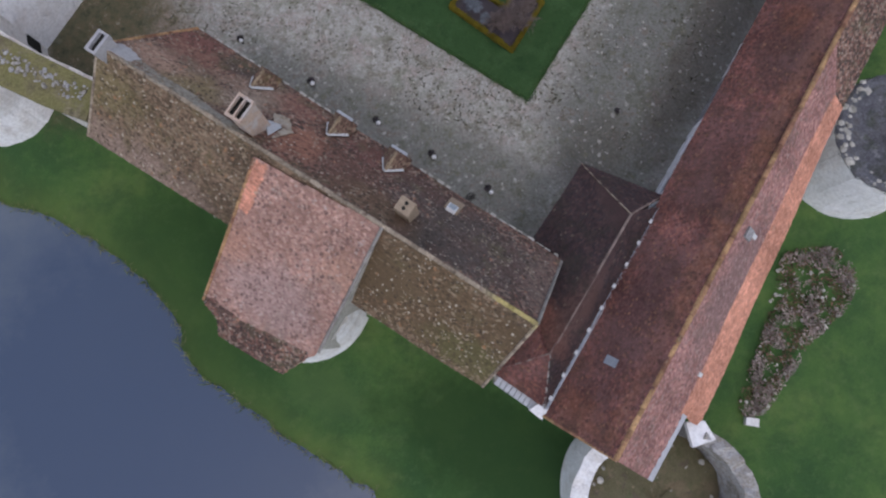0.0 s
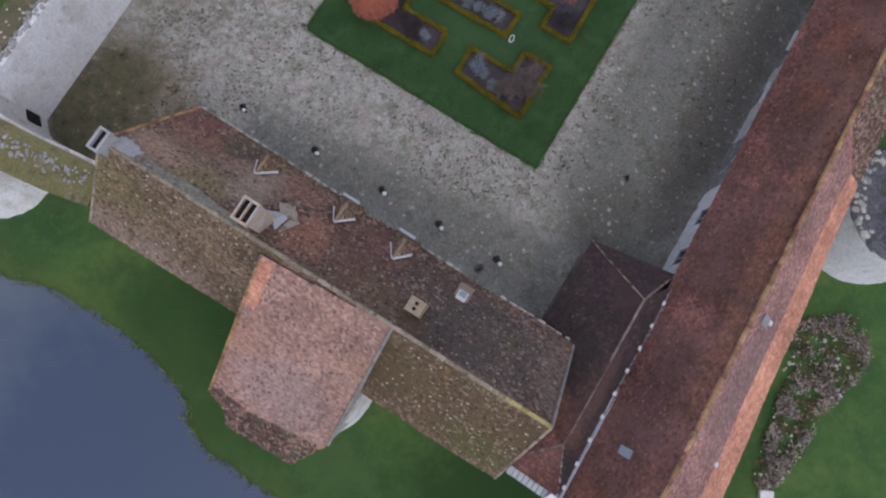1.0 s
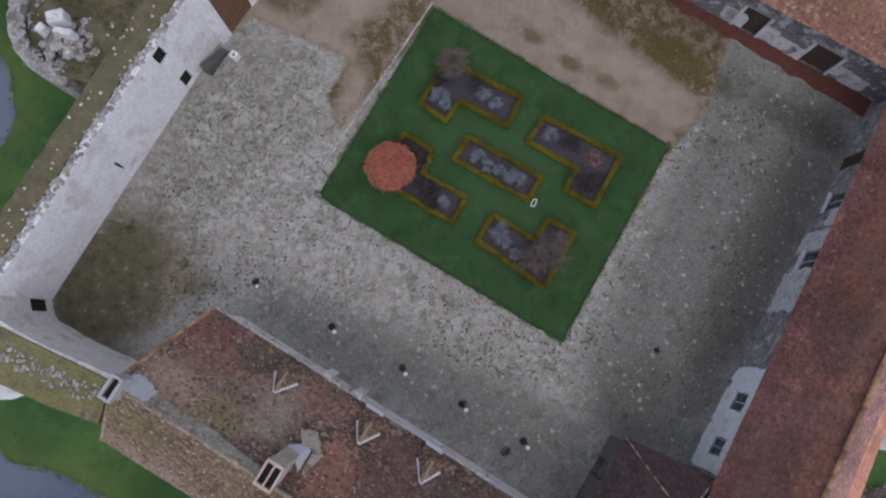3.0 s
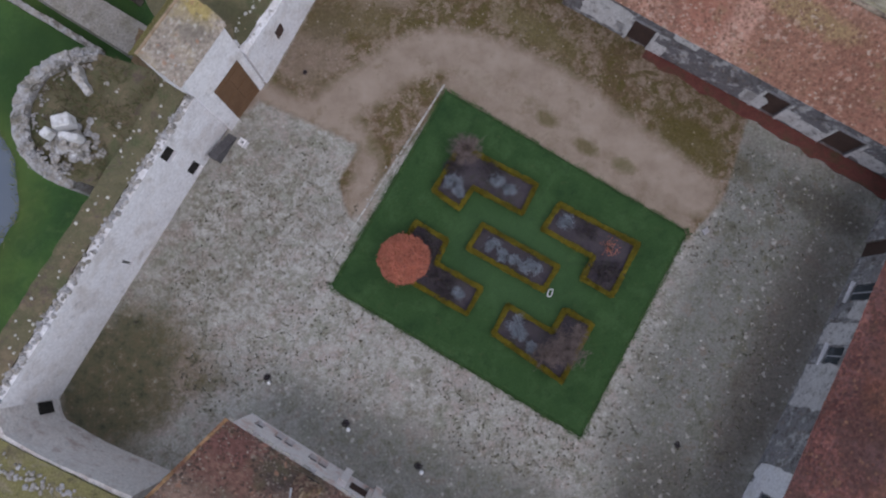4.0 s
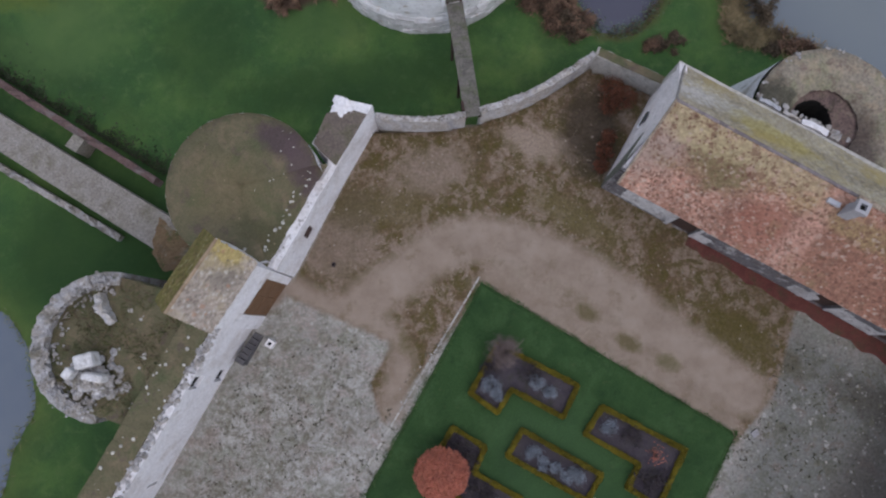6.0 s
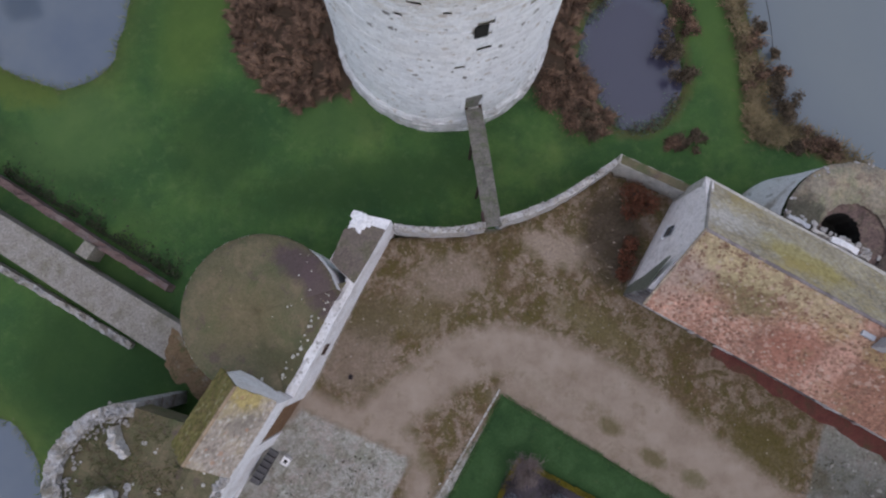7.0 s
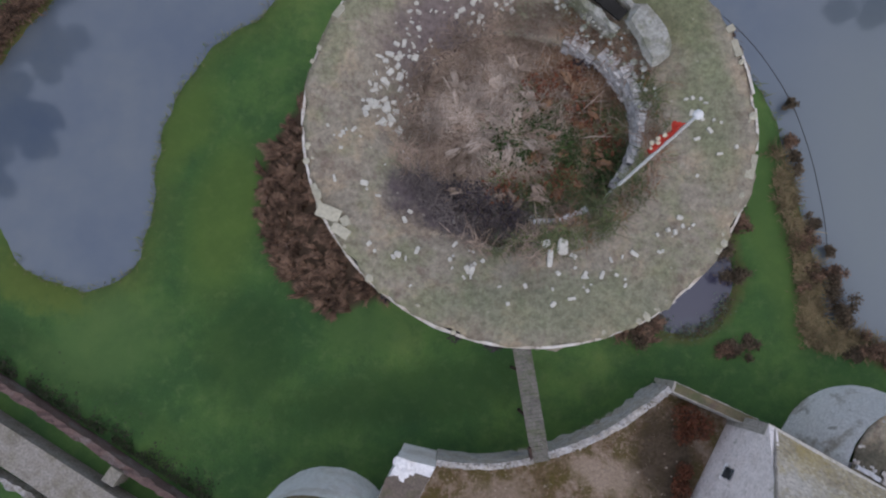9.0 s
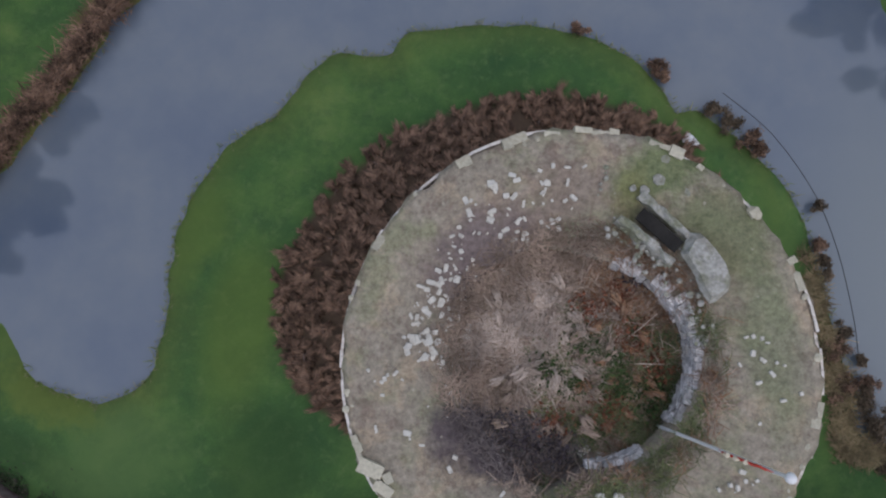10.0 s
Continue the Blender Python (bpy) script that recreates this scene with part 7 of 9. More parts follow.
on_slope_sheet("lead_sheet", [(-14.4, 13.1), (-13.4, 12.6), (-13.2, 12.95), (-13.8, 13.5), (-14.25, 13.7)], M["grey_render"], "pale blue-grey lead sheet beside a chimney", 0.17)
sky_t = thing("roof_window", (0.75, 7.0, 5.6), "small roof window with a pale frame in an ochre surround", "roof window")
for nm, w, d, up, mt in (("surround", 0.75, 1.1, 0.10, "ochre"), ("window_frame", 0.5, 0.55, 0.16, "white_paint"), ("pane", 0.36, 0.4, 0.18, "bluewhite")):
    c3 = Vector((0.72, 7.02, 0)) + (RN * 0.25 if nm == "surround" else Vector((0, 0, 0)))
    dist = (c3 - R_E).dot(RN)
    c3.z = 8.9 - dist * 1.17
    g = Geo().extrude([c3 + RD * sx * w / 2 + slope_n * sy * d / 2 + pn * up for sx, sy in ((-1, -1), (1, -1), (1, 1), (-1, 1))], -pn * (up + 0.05))
    g.ob(nm, M[mt], sky_t)

# the wing: a single long slope that runs down over a round tower towards the water
wing = thing("wing_roof_tower", (-7.2, 3.2, LAWN_Z), "round tower under one long salmon tiled slope", "house wing")
WZ = lambda d: 8.92 - 0.59 * d


def wing_pt(x, y):
    d = -(Vector((x, y, 0)) - Vector((R_E.x, R_E.y, 0))).dot(RN)
    return Vector((x, y, WZ(d)))


WP = [wing_pt(*q) for q in ((-5.30, 0.22), (-6.2, -0.25), (-7.23, -0.84), (-10.38, 0.93), (-10.32, 1.62), (-11.04, 2.58), (-7.82, 8.45), (-2.21, 5.54))]
order = [WP[2], WP[3], WP[4], WP[5], WP[6], WP[7], WP[0], WP[1]]
roof_slope(wing, order, M["tile_salmon"])
lowband = [wing_pt(*q) + Vector((0, 0, 0.05)) for q in ((-7.23, -0.86), (-10.40, 0.91), (-10.34, 1.62), (-11.08, 2.56), (-10.7, 2.65), (-9.05, 1.55), (-5.9, 0.15), (-6.2, -0.25))]
v, f = tile_field(lowband, lift=0.05)
tagged(mesh_ob("lower_tiles", v, f, M["tile_old"], wing, "greyer mossy tiles of the lower edge"), kind="stuff")
v, f = tile_field([wing_pt(*q) + Vector((0, 0, 0.03)) for q in ((-8.75, 6.55), (-8.35, 6.25), (-7.25, 8.1), (-7.84, 8.42))], lift=0.05)
tagged(mesh_ob("patched_tiles", v, f, M["tile_new"], wing, "bright new orange tiles"), kind="stuff")
caps(wing, WP[6] + Vector((0, 0, 0.04)), WP[5] + Vector((0, 0, 0.04)), M["ridge_orange"], "verge_tiles", 0.08, 0.3)
caps(wing, WP[7] + Vector((0, 0, 0.04)), WP[0] + Vector((0, 0, 0.04)), M["ridge_grey"], "verge_tiles", 0.08, 0.3)
drum((-7.35, 3.1), [(3.75, -1.7), (3.45, 0.0), (3.25, 3.9)], n=64, wob=0.03).ob("tower_wall", M["limestone"], wing)
for a, c2 in ((WP[6], WP[5]), (WP[0], WP[7])):
    a2, b3 = a.lerp(c2, 0.02) , a.lerp(c2, 0.9)
    nr = (b3 - a2).cross(Vector((0, 0, 1))).normalized() * (-0.35)
    Geo().extrude([(a2.x, a2.y, -1.5), (b3.x, b3.y, -1.5), (b3.x, b3.y, b3.z - 0.15), (a2.x, a2.y, a2.z - 0.15)], nr).ob("wall", M["rubble"], wing)
loose_g = Geo()
for _ in range(70):
    a = radians(rng.uniform(-75, -20))
    r = rng.uniform(2.7, 3.3)
    loose_g.rock((-7.35 + r * math.cos(a), 3.1 + r * math.sin(a), 3.9), rng.uniform(0.05, 0.13))
tagged(loose_g.ob("wall_top_stones", M["rubble"], wing), kind="stuff")
drum((-7.35, 3.1), [(3.3, 3.85), (0.0, 3.95)], n=40, wob=0.03).ob("wall_top", M["rubble"], wing)

# ---- the linking house with a hipped roof ----
# rubble darkened in its colour for the shade on these walls
M["shaded_wall"] = surface("shaded_rubble", [(0.10, 0.085, 0.08), (0.16, 0.14, 0.13), (0.12, 0.10, 0.095)], 1.0, 8, 0.35, bump=0.8, bscale=7)
link = thing("linking_house", (6.5, 4.5, 0), "low linking house under a dark hipped tile roof", "house")
K_N, K_S = Vector((9.25, 7.0, 5.65)), Vector((5.45, 0.40, 5.45))
G_N, G_S = Vector((10.95, 7.6, 4.42)), Vector((5.33, -2.2, 4.42))
NWc = Vector((7.50, 10.1, 3.2))
NEc = Vector((11.35, 8.3, 4.0))
Wm = Vector((2.9, -0.55, 4.2))
roof_slope(link, [Vector((4.3, 5.05, 3.2)), NWc, K_N, K_S, Wm, Vector((2.0, 1.0, 3.6))][0:4], M["tile_dark"])
roof_slope(link, [Wm, Vector((4.3, 5.05, 3.25)), K_S], M["tile_red"])
roof_slope(link, [NWc, NEc, K_N], M["tile_dark"])
roof_slope(link, [G_N, G_S, K_S, K_N], M["tile_dark"])
roof_slope(link, [G_S, Wm, K_S], M["tile_red"])
M["ridge_dull"] = surface("ridge_tile_dull", [(0.14, 0.105, 0.10), (0.24, 0.185, 0.165), (0.17, 0.12, 0.105)], 0.9, 14, 0.4, isl=0.3)
caps(link, K_N, K_S, M["ridge_dull"], r=0.065)
caps(link, K_N, NWc, M["ridge"], "hip_tiles", 0.042)
caps(link, K_N, NEc, M["ridge_dull"], "hip_tiles", 0.055)
caps(link, K_S, G_S, M["ridge_grey"], "hip_tiles", 0.05)
caps(link, K_S, Wm, M["ridge_dull"], "hip_tiles", 0.05)
ld = (Vector((NWc.x, NWc.y)) - Vector((4.3, 5.05))).normalized()
wall_geo((NWc.x - ld.x * 0.3 + ld.y * 0.25, NWc.y - ld.y * 0.3 - ld.x * 0.25), (4.3 + ld.y * 0.25, 5.05 - ld.x * 0.25), -0.3, 3.2, 0.4, [(1.2, 2.2, 0.0, 2.1), (3.4, 4.3, 0.9, 2.0)]).ob("wall", M["shaded_wall"], link)
wall_geo((11.0, 8.1), (NWc.x + 0.1, NWc.y - 0.35), -0.3, 3.3, 0.4, [(1.5, 2.4, 0.9, 2.1)]).ob("wall", M["shaded_wall"], link)
wall_geo((2.95, -0.75), (6.4, -2.95), -1.6, 4.1, 0.9).ob("wall", M["rubble"], link)
ledge = Geo()
for k in range(9):
    q = Vector((3.05, -0.95, 4.15)).lerp(Vector((5.1, -2.3, 4.15)), (k + 0.5) / 9)
    ledge.box(q, (0.24, 0.42, 0.16), math.atan2(-1.35, 2.05) + rng.uniform(-0.05, 0.05), Matrix.Rotation(rng.uniform(-0.1, 0.1), 4, "X"))
ledge.ob("stone_ledge", M["lead"], link, "blue-grey stone slates on a ledge")
Geo().extrude([(4.6, -2.3, 4.1), (5.2, -2.75, 4.1), (5.6, -2.2, 4.1), (5.2, -1.9, 4.1)], (0, 0, 0.35)).ob("corner_stone", M["limestone"], link)
gut = thing("valley_gutter", (8, 2.6, 4.4), "long grey zinc valley gutter with white brackets", "gutter")
gd = (G_N - G_S).normalized()
gs = gd.cross(Vector((0, 0, 1))).normalized()
Geo().extrude([G_S + gs * 0.13 + Vector((0, 0, 0.05)), G_S - gs * 0.13 + Vector((0, 0, 0.05)), G_N - gs * 0.13 + Vector((0, 0, 0.05)), G_N + gs * 0.13 + Vector((0, 0, 0.05))], (0, 0, -0.1)).ob("channel", M["zinc"], gut)
for s in (-0.13, 0.13):
    Geo().extrude([G_S + gs * (s - 0.015) + Vector((0, 0, 0.04)), G_S + gs * (s + 0.015) + Vector((0, 0, 0.04)), G_N + gs * (s + 0.015) + Vector((0, 0, 0.04)), G_N + gs * (s - 0.015) + Vector((0, 0, 0.04))], (0, 0, 0.06)).ob("lip", M["lead"], gut)
for k in range(9):
    q = G_S.lerp(G_N, (k + 0.45) / 9.1) + Vector((0, 0, 0.12))
    Geo().box(q, (0.2, 0.16, 0.05), math.atan2(gd.y, gd.x)).ob("bracket", M["clip"], gut)

# ---- the long east range ----
east = thing("east_range", (14, 8, 0), "long east range under a rust-red roof with a salmon outer slope", "house")
ED, EN = Vector((0.484, 0.875, 0)), Vector((0.875, -0.484, 0))
EANG = math.atan2(ED.y, ED.x)
ER_S, ER_N = Vector((7.99, -4.06, 6.85)), Vector((7.99, -4.06, 6.95)) + ED * 35.0
EW_S, EW_N = ER_S - EN * 3.1 + Vector((0, 0, -2.45)), ER_N - EN * 3.25 + Vector((0, 0, -2.8))
roof_slope(east, [EW_N, EW_S, ER_S, ER_N], M["tile_red"])
# outer slope: cut short at the ruined tower, then down to a strip of new tiles


def east_pt(s, across):
    q = ER_S + ED * s + EN * across
    q.z = 6.85 - 0.76 * across
    return q


roof_slope(east, [east_pt(0, 2.2), east_pt(3.3, 2.25), east_pt(3.3, 0), east_pt(0, 0)], M["tile_pink"])
roof_slope(east, [east_pt(3.3, 2.12), east_pt(18.0, 1.56), east_pt(18.0, 0), east_pt(3.3, 0)], M["tile_pink"])
roof_slope(east, [east_pt(3.3, 3.6), east_pt(20.6, 2.45), east_pt(20.6, 1.5), east_pt(3.3, 2.12)], M["tile_new"])
roof_slope(east, [east_pt(18.0, 1.56), east_pt(20.6, 1.5), east_pt(22.5, 0), east_pt(18.0, 0)], M["tile_pink"])
roof_slope(east, [east_pt(20.6, 2.45), east_pt(35, 2.4), east_pt(35, 0), east_pt(22.5, 0), east_pt(20.6, 1.5)], M["tile_old"])
caps(east, ER_S, ER_N, M["ridge_orange"], r=0.13)
caps(east, EW_S + Vector((0, 0, 0.03)), ER_S + Vector((0, 0, 0.03)), M["ridge_orange"], "verge_tiles", 0.07)
WB0, WB1 = Vector((11.6, 8.2, 0)) + EN * 0.05, Vector((22.7, 28.2, 0)) + EN * 0.6
wlen = (Vector((WB1.x, WB1.y)) - Vector((WB0.x, WB0.y))).length
e_holes = [(1.1, 1.9, 1.5, 2.6), (3.6, 4.5, 1.4, 2.6), (12.0, 13.0, 1.2, 2.6), (15.8, 16.8, 0.9, 2.6), (18.6, 19.6, 0.0, 2.2)]
e_wall = wall_geo(WB1, WB0, -0.3, 4.25, 0.6, [(wlen - b2, wlen - a, z, y) for a, b2, z, y in e_holes])
e_wall.ob("wall", M["barn_wall"], east)
for s0, s1, z0, z1 in e_holes:
    q = WB0.lerp(WB1, (s0 + s1) / 2 / wlen) + EN * 0.15
    w = Geo().box((q.x, q.y, (z0 + z1) / 2), (s1 - s0, 0.07, z1 - z0), EANG).ob("window" if z0 > 0 else "door", M["glass"] if z0 > 0 else M["wood_dark"], east)
    if z0 > 0:
        q2 = WB0.lerp(WB1, (s0 + s1) / 2 / wlen) - EN * 0.06
        Geo().box((q2.x, q2.y, z0 - 0.06), (s1 - s0 + 0.3, 0.2, 0.12), EANG).ob("sill", M["limestone"], east)
        q3 = WB0.lerp(WB1, (s0 + s1) / 2 / wlen) + EN * 0.10
        Geo().box((q3.x, q3.y, (z0 + z1) / 2), (0.05, 0.05, z1 - z0), EANG).ob("mullion", M["lead"], w)
for s0, s1, z0, z1 in ((0.2, 1.0, 0.1, 4.1), (2.0, 3.5, 0.05, 4.1), (0.9, 2.2, 0.05, 1.4), (4.6, 6.0, 0.1, 4.1), (3.3, 4.8, 0.05, 1.3), (3.3, 4.8, 2.7, 4.15), (0.8, 2.2, 2.7, 4.1), (9.4, 11.9, 0.1, 3.9), (13.1, 14.4, 0.1, 3.2), (14.6, 15.7, 1.6, 4.1)):
    q = WB0.lerp(WB1, (s0 + s1) / 2 / wlen) - EN * 0.004
    render_patch(east, (q.x, q.y, (z0 + z1) / 2), ED, (s1 - s0) * 1.08, z1 - z0, M["limestone"] if s1 < 6.5 else M["mortar"], "patch of white lime render", -EN)
so, so2 = ER_S - EN * 2.85 + ED * 0.25, ER_S + EN * 2.0 + ED * 0.25
gable(east, (so.x, so.y, 4.5), (so2.x, so2.y, 5.2), (ER_S.x + 0.1, ER_S.y + 0.2, 6.7), -1.6, M["rubble"])
ea, eb = ER_S + EN * 2.9 + ED * 3.4, ER_S + EN * 2.05 + ED * 35
wall_geo((ea.x, ea.y), (eb.x, eb.y), -1.6, 4.3, 0.6).ob("wall", M["rubble"], east)
ec, ed2 = ER_S + EN * 1.95 + ED * 0.3, ER_S + EN * 1.95 + ED * 3.4
wall_geo((ec.x, ec.y), (ed2.x, ed2.y), -1.6, 5.1, 0.5).ob("wall", M["rubble"], east)
Geo().extrude([east_pt(-0.05, 2.2) + Vector((0, 0, 0.06)), east_pt(3.35, 2.25) + Vector((0, 0, 0.06)), east_pt(3.35, 2.5) + Vector((0, 0, 0.22)), east_pt(-0.05, 2.45) + Vector((0, 0, 0.22))], (0, 0, -0.08)).ob("gutter", M["lead"], east, "pale blue-grey metal gutter")
for s, ac, w, d, mt, nm in ((3.75, -1.75, 0.42, 0.62, "zinc", "roof_light"), (12.0, 0.75, 0.55, 0.5, "grey_stone", "roof_patch"), (12.1, 1.05, 0.22, 0.4, "clip", "vent"), (5.3, 2.05, 0.2, 0.26, "clip", "vent")):
    c3 = ER_S + ED * s + EN * ac
    k = 0.79 if ac < 0 else 0.76
    c3.z = 6.85 - k * abs(ac)
    dn = Vector((EN.x, EN.y, -k)).normalized() if ac > 0 else Vector((-EN.x, -EN.y, -k)).normalized()
    un = ED.cross(dn).normalized()
    un = un if un.z > 0 else -un
    Geo().extrude([c3 + ED * a * w / 2 + dn * b4 * d / 2 + un * 0.12 for a, b4 in ((-1, -1), (1, -1), (1, 1), (-1, 1))], -un * 0.14).ob(nm, M[mt], east)

# ---- the north-east range ----
M["ridge_mauve"] = surface("ridge_tile_mauve", [(0.17, 0.14, 0.15), (0.27, 0.235, 0.235)], 0.9, 14, 0.35, isl=0.25)
barn = thing("north_range", (12, 38, 0), "long stone barn under a mottled salmon and yellow tile roof", "barn")
BD, BN = Vector((0.8575, -0.5145, 0)), Vector((0.5145, 0.8575, 0))
BANG = math.atan2(BD.y, BD.x)
B_A = Vector((6.98, 42.05, 6.9))
LEN = 27.0
S0 = B_A - BN * 3.75 - BD * 0.1
S0.z = 3.75
N0b = B_A + BN * 3.35
N0b.z = 3.95
roof_slope(barn, [S0, S0 + BD * LEN, B_A + BD * LEN, B_A], M["tile_barn"])
roof_slope(barn, [N0b + BD * LEN, N0b, B_A, B_A + BD * LEN], M["tile_yellow"])
caps(barn, B_A, B_A + BD * 9.2, M["ridge_mauve"], r=0.085)
caps(barn, B_A + BD * 9.2, B_A + BD * LEN, M["ridge"], r=0.13)
s_in = Vector((5.03, 39.45, 0)) + BN * 0.12
b_holes = [(4.2, 5.5, 0.0, 2.1), (12.4, 13.8, 0.0, 2.1), (16.7, 18.3, 0.0, 2.1)]
e_in = s_in + BD * (LEN - 0.3)
wall_geo(s_in, e_in, -0.3, 3.95, 0.6, b_holes).ob("wall", M["barn_slate"], barn)
for s0, s1, z0, z1 in b_holes:
    q = s_in + BD * (s0 + s1) / 2 + BN * 0.18
    Geo().box((q.x, q.y, (z0 + z1) / 2), (s1 - s0, 0.07, z1 - z0), BANG).ob("door", M["wood_dark"], barn, "dark brown plank door")
    for e in (s0 - 0.12, s1 + 0.12):
        q2 = s_in + BD * e - BN * 0.02
        Geo().box((q2.x, q2.y, 1.05), (rng.uniform(0.14, 0.22), 0.08, 2.1), BANG).ob("jamb", M["mortar"], barn)
    q3 = s_in + BD * (s0 + s1) / 2 - BN * 0.03
    Geo().box((q3.x, q3.y, 2.22), (s1 - s0 + 0.4, 0.1, 0.14), BANG).ob("lintel", M["grey_stone"], barn)
    for e, w in ((s0 - 0.55, 0.9), (s1 + 0.55, 1.0)):
        q4 = s_in + BD * e - BN * 0.004
        render_patch(barn, (q4.x, q4.y, rng.uniform(0.4, 0.9)), BD, w, rng.uniform(0.8, 1.4), M["mortar"], "patch of white lime render", -BN)
for s0, s1, z0, z1 in ((1.0, 4.2, 0.25, 2.6), (11.6, 12.9, 0.1, 1.4), (14.7, 16.2, 0.1, 1.2), (18.95, 20.6, 0.1, 1.3), (6.4, 8.0, 2.2, 3.2)):
    q = s_in + BD * (s0 + s1) / 2 - BN * 0.004
    render_patch(barn, (q.x, q.y, (z0 + z1) / 2), BD, s1 - s0, z1 - z0, M["mortar"], "patch of white lime render", -BN)
n_in = s_in + BN * 6.6
M["gable_lime"] = surface("pinkish_gable_lime", [(0.82, 0.75, 0.75), (0.90, 0.85, 0.86), (0.78, 0.72, 0.71)], 0.7, 7, 0.25, bump=0.6, bscale=7, patches=[((0.55, 0.50, 0.50), 0.9, 0.54, 0.66, 0.6), ((0.40, 0.40, 0.36), 2.1, 0.58, 0.67, 0.6)])
gable(barn, (n_in.x, n_in.y, 3.95), (s_in.x, s_in.y, 3.8), (B_A.x + 0.1, B_A.y - 0.1, 6.7), -0.3, M["gable_lime"])
M["dark_green_wall"] = surface("dark_green_render", [(0.14, 0.15, 0.12), (0.19, 0.195, 0.16)], 1.0, 8, 0.3)
Geo().extrude([s_in + BN * a + Vector((0, 0, z)) - BD * 0.003 for a, z in ((0.1, 0.0), (0.1, 2.0), (0.1, 3.75), (0.9, 4.4), (1.8, 5.1), (1.75, 4.5), (1.5, 3.9), (1.25, 3.0), (0.95, 2.2), (0.8, 1.2), (0.6, 0.4))], -BD * 0.03).ob("dark_green_patch", M["dark_green_wall"], barn, "dark green patch under the verge")
q = s_in.lerp(n_in, 0.55) - BD * 0.03
Geo().box((q.x, q.y, 2.5), (0.55, 0.08, 0.8), BANG + math.pi / 2).ob("window", M["glass"], barn)
Geo().box((q.x, q.y, 2.06), (0.8, 0.16, 0.1), BANG + math.pi / 2).ob("sill", M["limestone"], barn)
wall_geo(e_in + BN * 6.6, n_in, -1.6, 4.0, 0.6).ob("wall", M["rubble"], barn)
gable(barn, (e_in.x, e_in.y, 3.8), ((e_in + BN * 6.6).x, (e_in + BN * 6.6).y, 3.95), ((B_A + BD * LEN).x - 0.3, (B_A + BD * LEN).y, 6.7), -0.3, M["rubble"])
caps(barn, S0 + Vector((0, 0, 0.03)), B_A + Vector((0, 0, 0.03)), M["ridge"], "verge_tiles", 0.07)
caps(barn, N0b + Vector((0, 0, 0.03)), B_A + Vector((0, 0, 0.03)), M["ridge_grey"], "verge_tiles", 0.07)
chimney(barn, (14.62, 36.68), (0.5, 0.5), BANG, 5.6, 7.45, 1, M["grey_render"], "square grey chimney with one dark flue on the ridge", (0.3, 0.3))
q = B_A + BD * 8.55 - BN * 0.62 + Vector((0, 0, -0.38))
Geo().box(q, (0.6, 0.22, 0.16), BANG).ob("flashing", M["lead"], barn)
strip = Geo()
a = s_in + BD * 5.6 - BN * 0.02
c2 = s_in + BD * 21.5 - BN * 0.02
inner_edge = [a.lerp(c2, k / 40) for k in range(41)]
outer_edge = [a.lerp(c2, k / 40) - BN * (0.55 + 0.55 * k / 40 + 0.3 * noise.noise((k * 0.45, 2.0, 0)) + rng.uniform(-0.06, 0.06)) for k in range(41)]
strip.extrude([(q.x, q.y, -0.02) for q in inner_edge + outer_edge[::-1]], (0, 0, 0.06))
tagged(strip.ob("border_bed", M["red_gravel"]), "bed of red chippings along the foot of a wall", "bed", kind="structure")

# ---- gatehouse ----
gate = thing("gate_tower", (-13.6, 33.7, 0), "square white gate tower with a steep lichened tile roof", "tower")
QD = Vector((0.5557, 0.8314, 0))
QN = Vector((-0.8314, 0.5557, 0))
QANG = math.atan2(QD.y, QD.x)
qs, qn = Vector((-14.15, 32.05, 0)), Vector((-12.15, 35.05, 0))
GEs, GEn = qs - QN * 0.02 - QD * 0.2 + Vector((0, 0, 6.9)), qn - QN * 0.02 - QD * 0.15 + Vector((0, 0, 6.9))
GRs, GRn = GEs + QN * 1.5 + Vector((0, 0, 1.75)), GEn + QN * 1.5 + Vector((0, 0, 1.75))
GWs, GWn = GEs + QN * 2.75 + Vector((0, 0, 0.3)), GEn + QN * 2.75 + Vector((0, 0, 0.3))
M["tile_pale"] = tiles("tile_pale", [(0.40, 0.345, 0.295), (0.44, 0.385, 0.335), (0.36, 0.305, 0.26), (0.42, 0.355, 0.305)],
                       lichen=(0.50, 0.46, 0.42), lichen_amt=0.1, moss=(0.34, 0.28, 0.16), moss_amt=0.3, moss_scale=0.9, blotch=0.2,
                       spots=[(-13.1, 35.3, 1.0, 0.8, 0.9, (0.42, 0.33, 0.12), 0.85), (-13.4, 34.2, 0.8, 0.5, 0.9, (0.20, 0.18, 0.15), 0.6)], dots=[(4, 0.26, 0.25, (0.20, 0.165, 0.13), 0.6), (3, 0.22, 0.2, (0.42, 0.24, 0.16), 0.6), (3.6, 0.24, 0.2, (0.60, 0.57, 0.52), 0.6)])
roof_slope(gate, [GEn, GEs, GRs, GRn], M["tile_pale"])
M["tile_ochre"] = tiles("tile_ochre", [(0.21, 0.185, 0.065), (0.25, 0.21, 0.08), (0.18, 0.155, 0.06), (0.23, 0.175, 0.08)],
                        lichen=(0.40, 0.36, 0.20), lichen_amt=0.1, moss=(0.16, 0.15, 0.045), moss_amt=0.4, moss_scale=0.8, blotch=0.3, dots=[(4, 0.2, 0.2, (0.10, 0.08, 0.045), 0.6)])
roof_slope(gate, [GWs, GWn, GRn, GRs], M["tile_ochre"])
caps(gate, GRs, GRn, M["ridge_pale"], r=0.08)
gl = (qn - qs).length
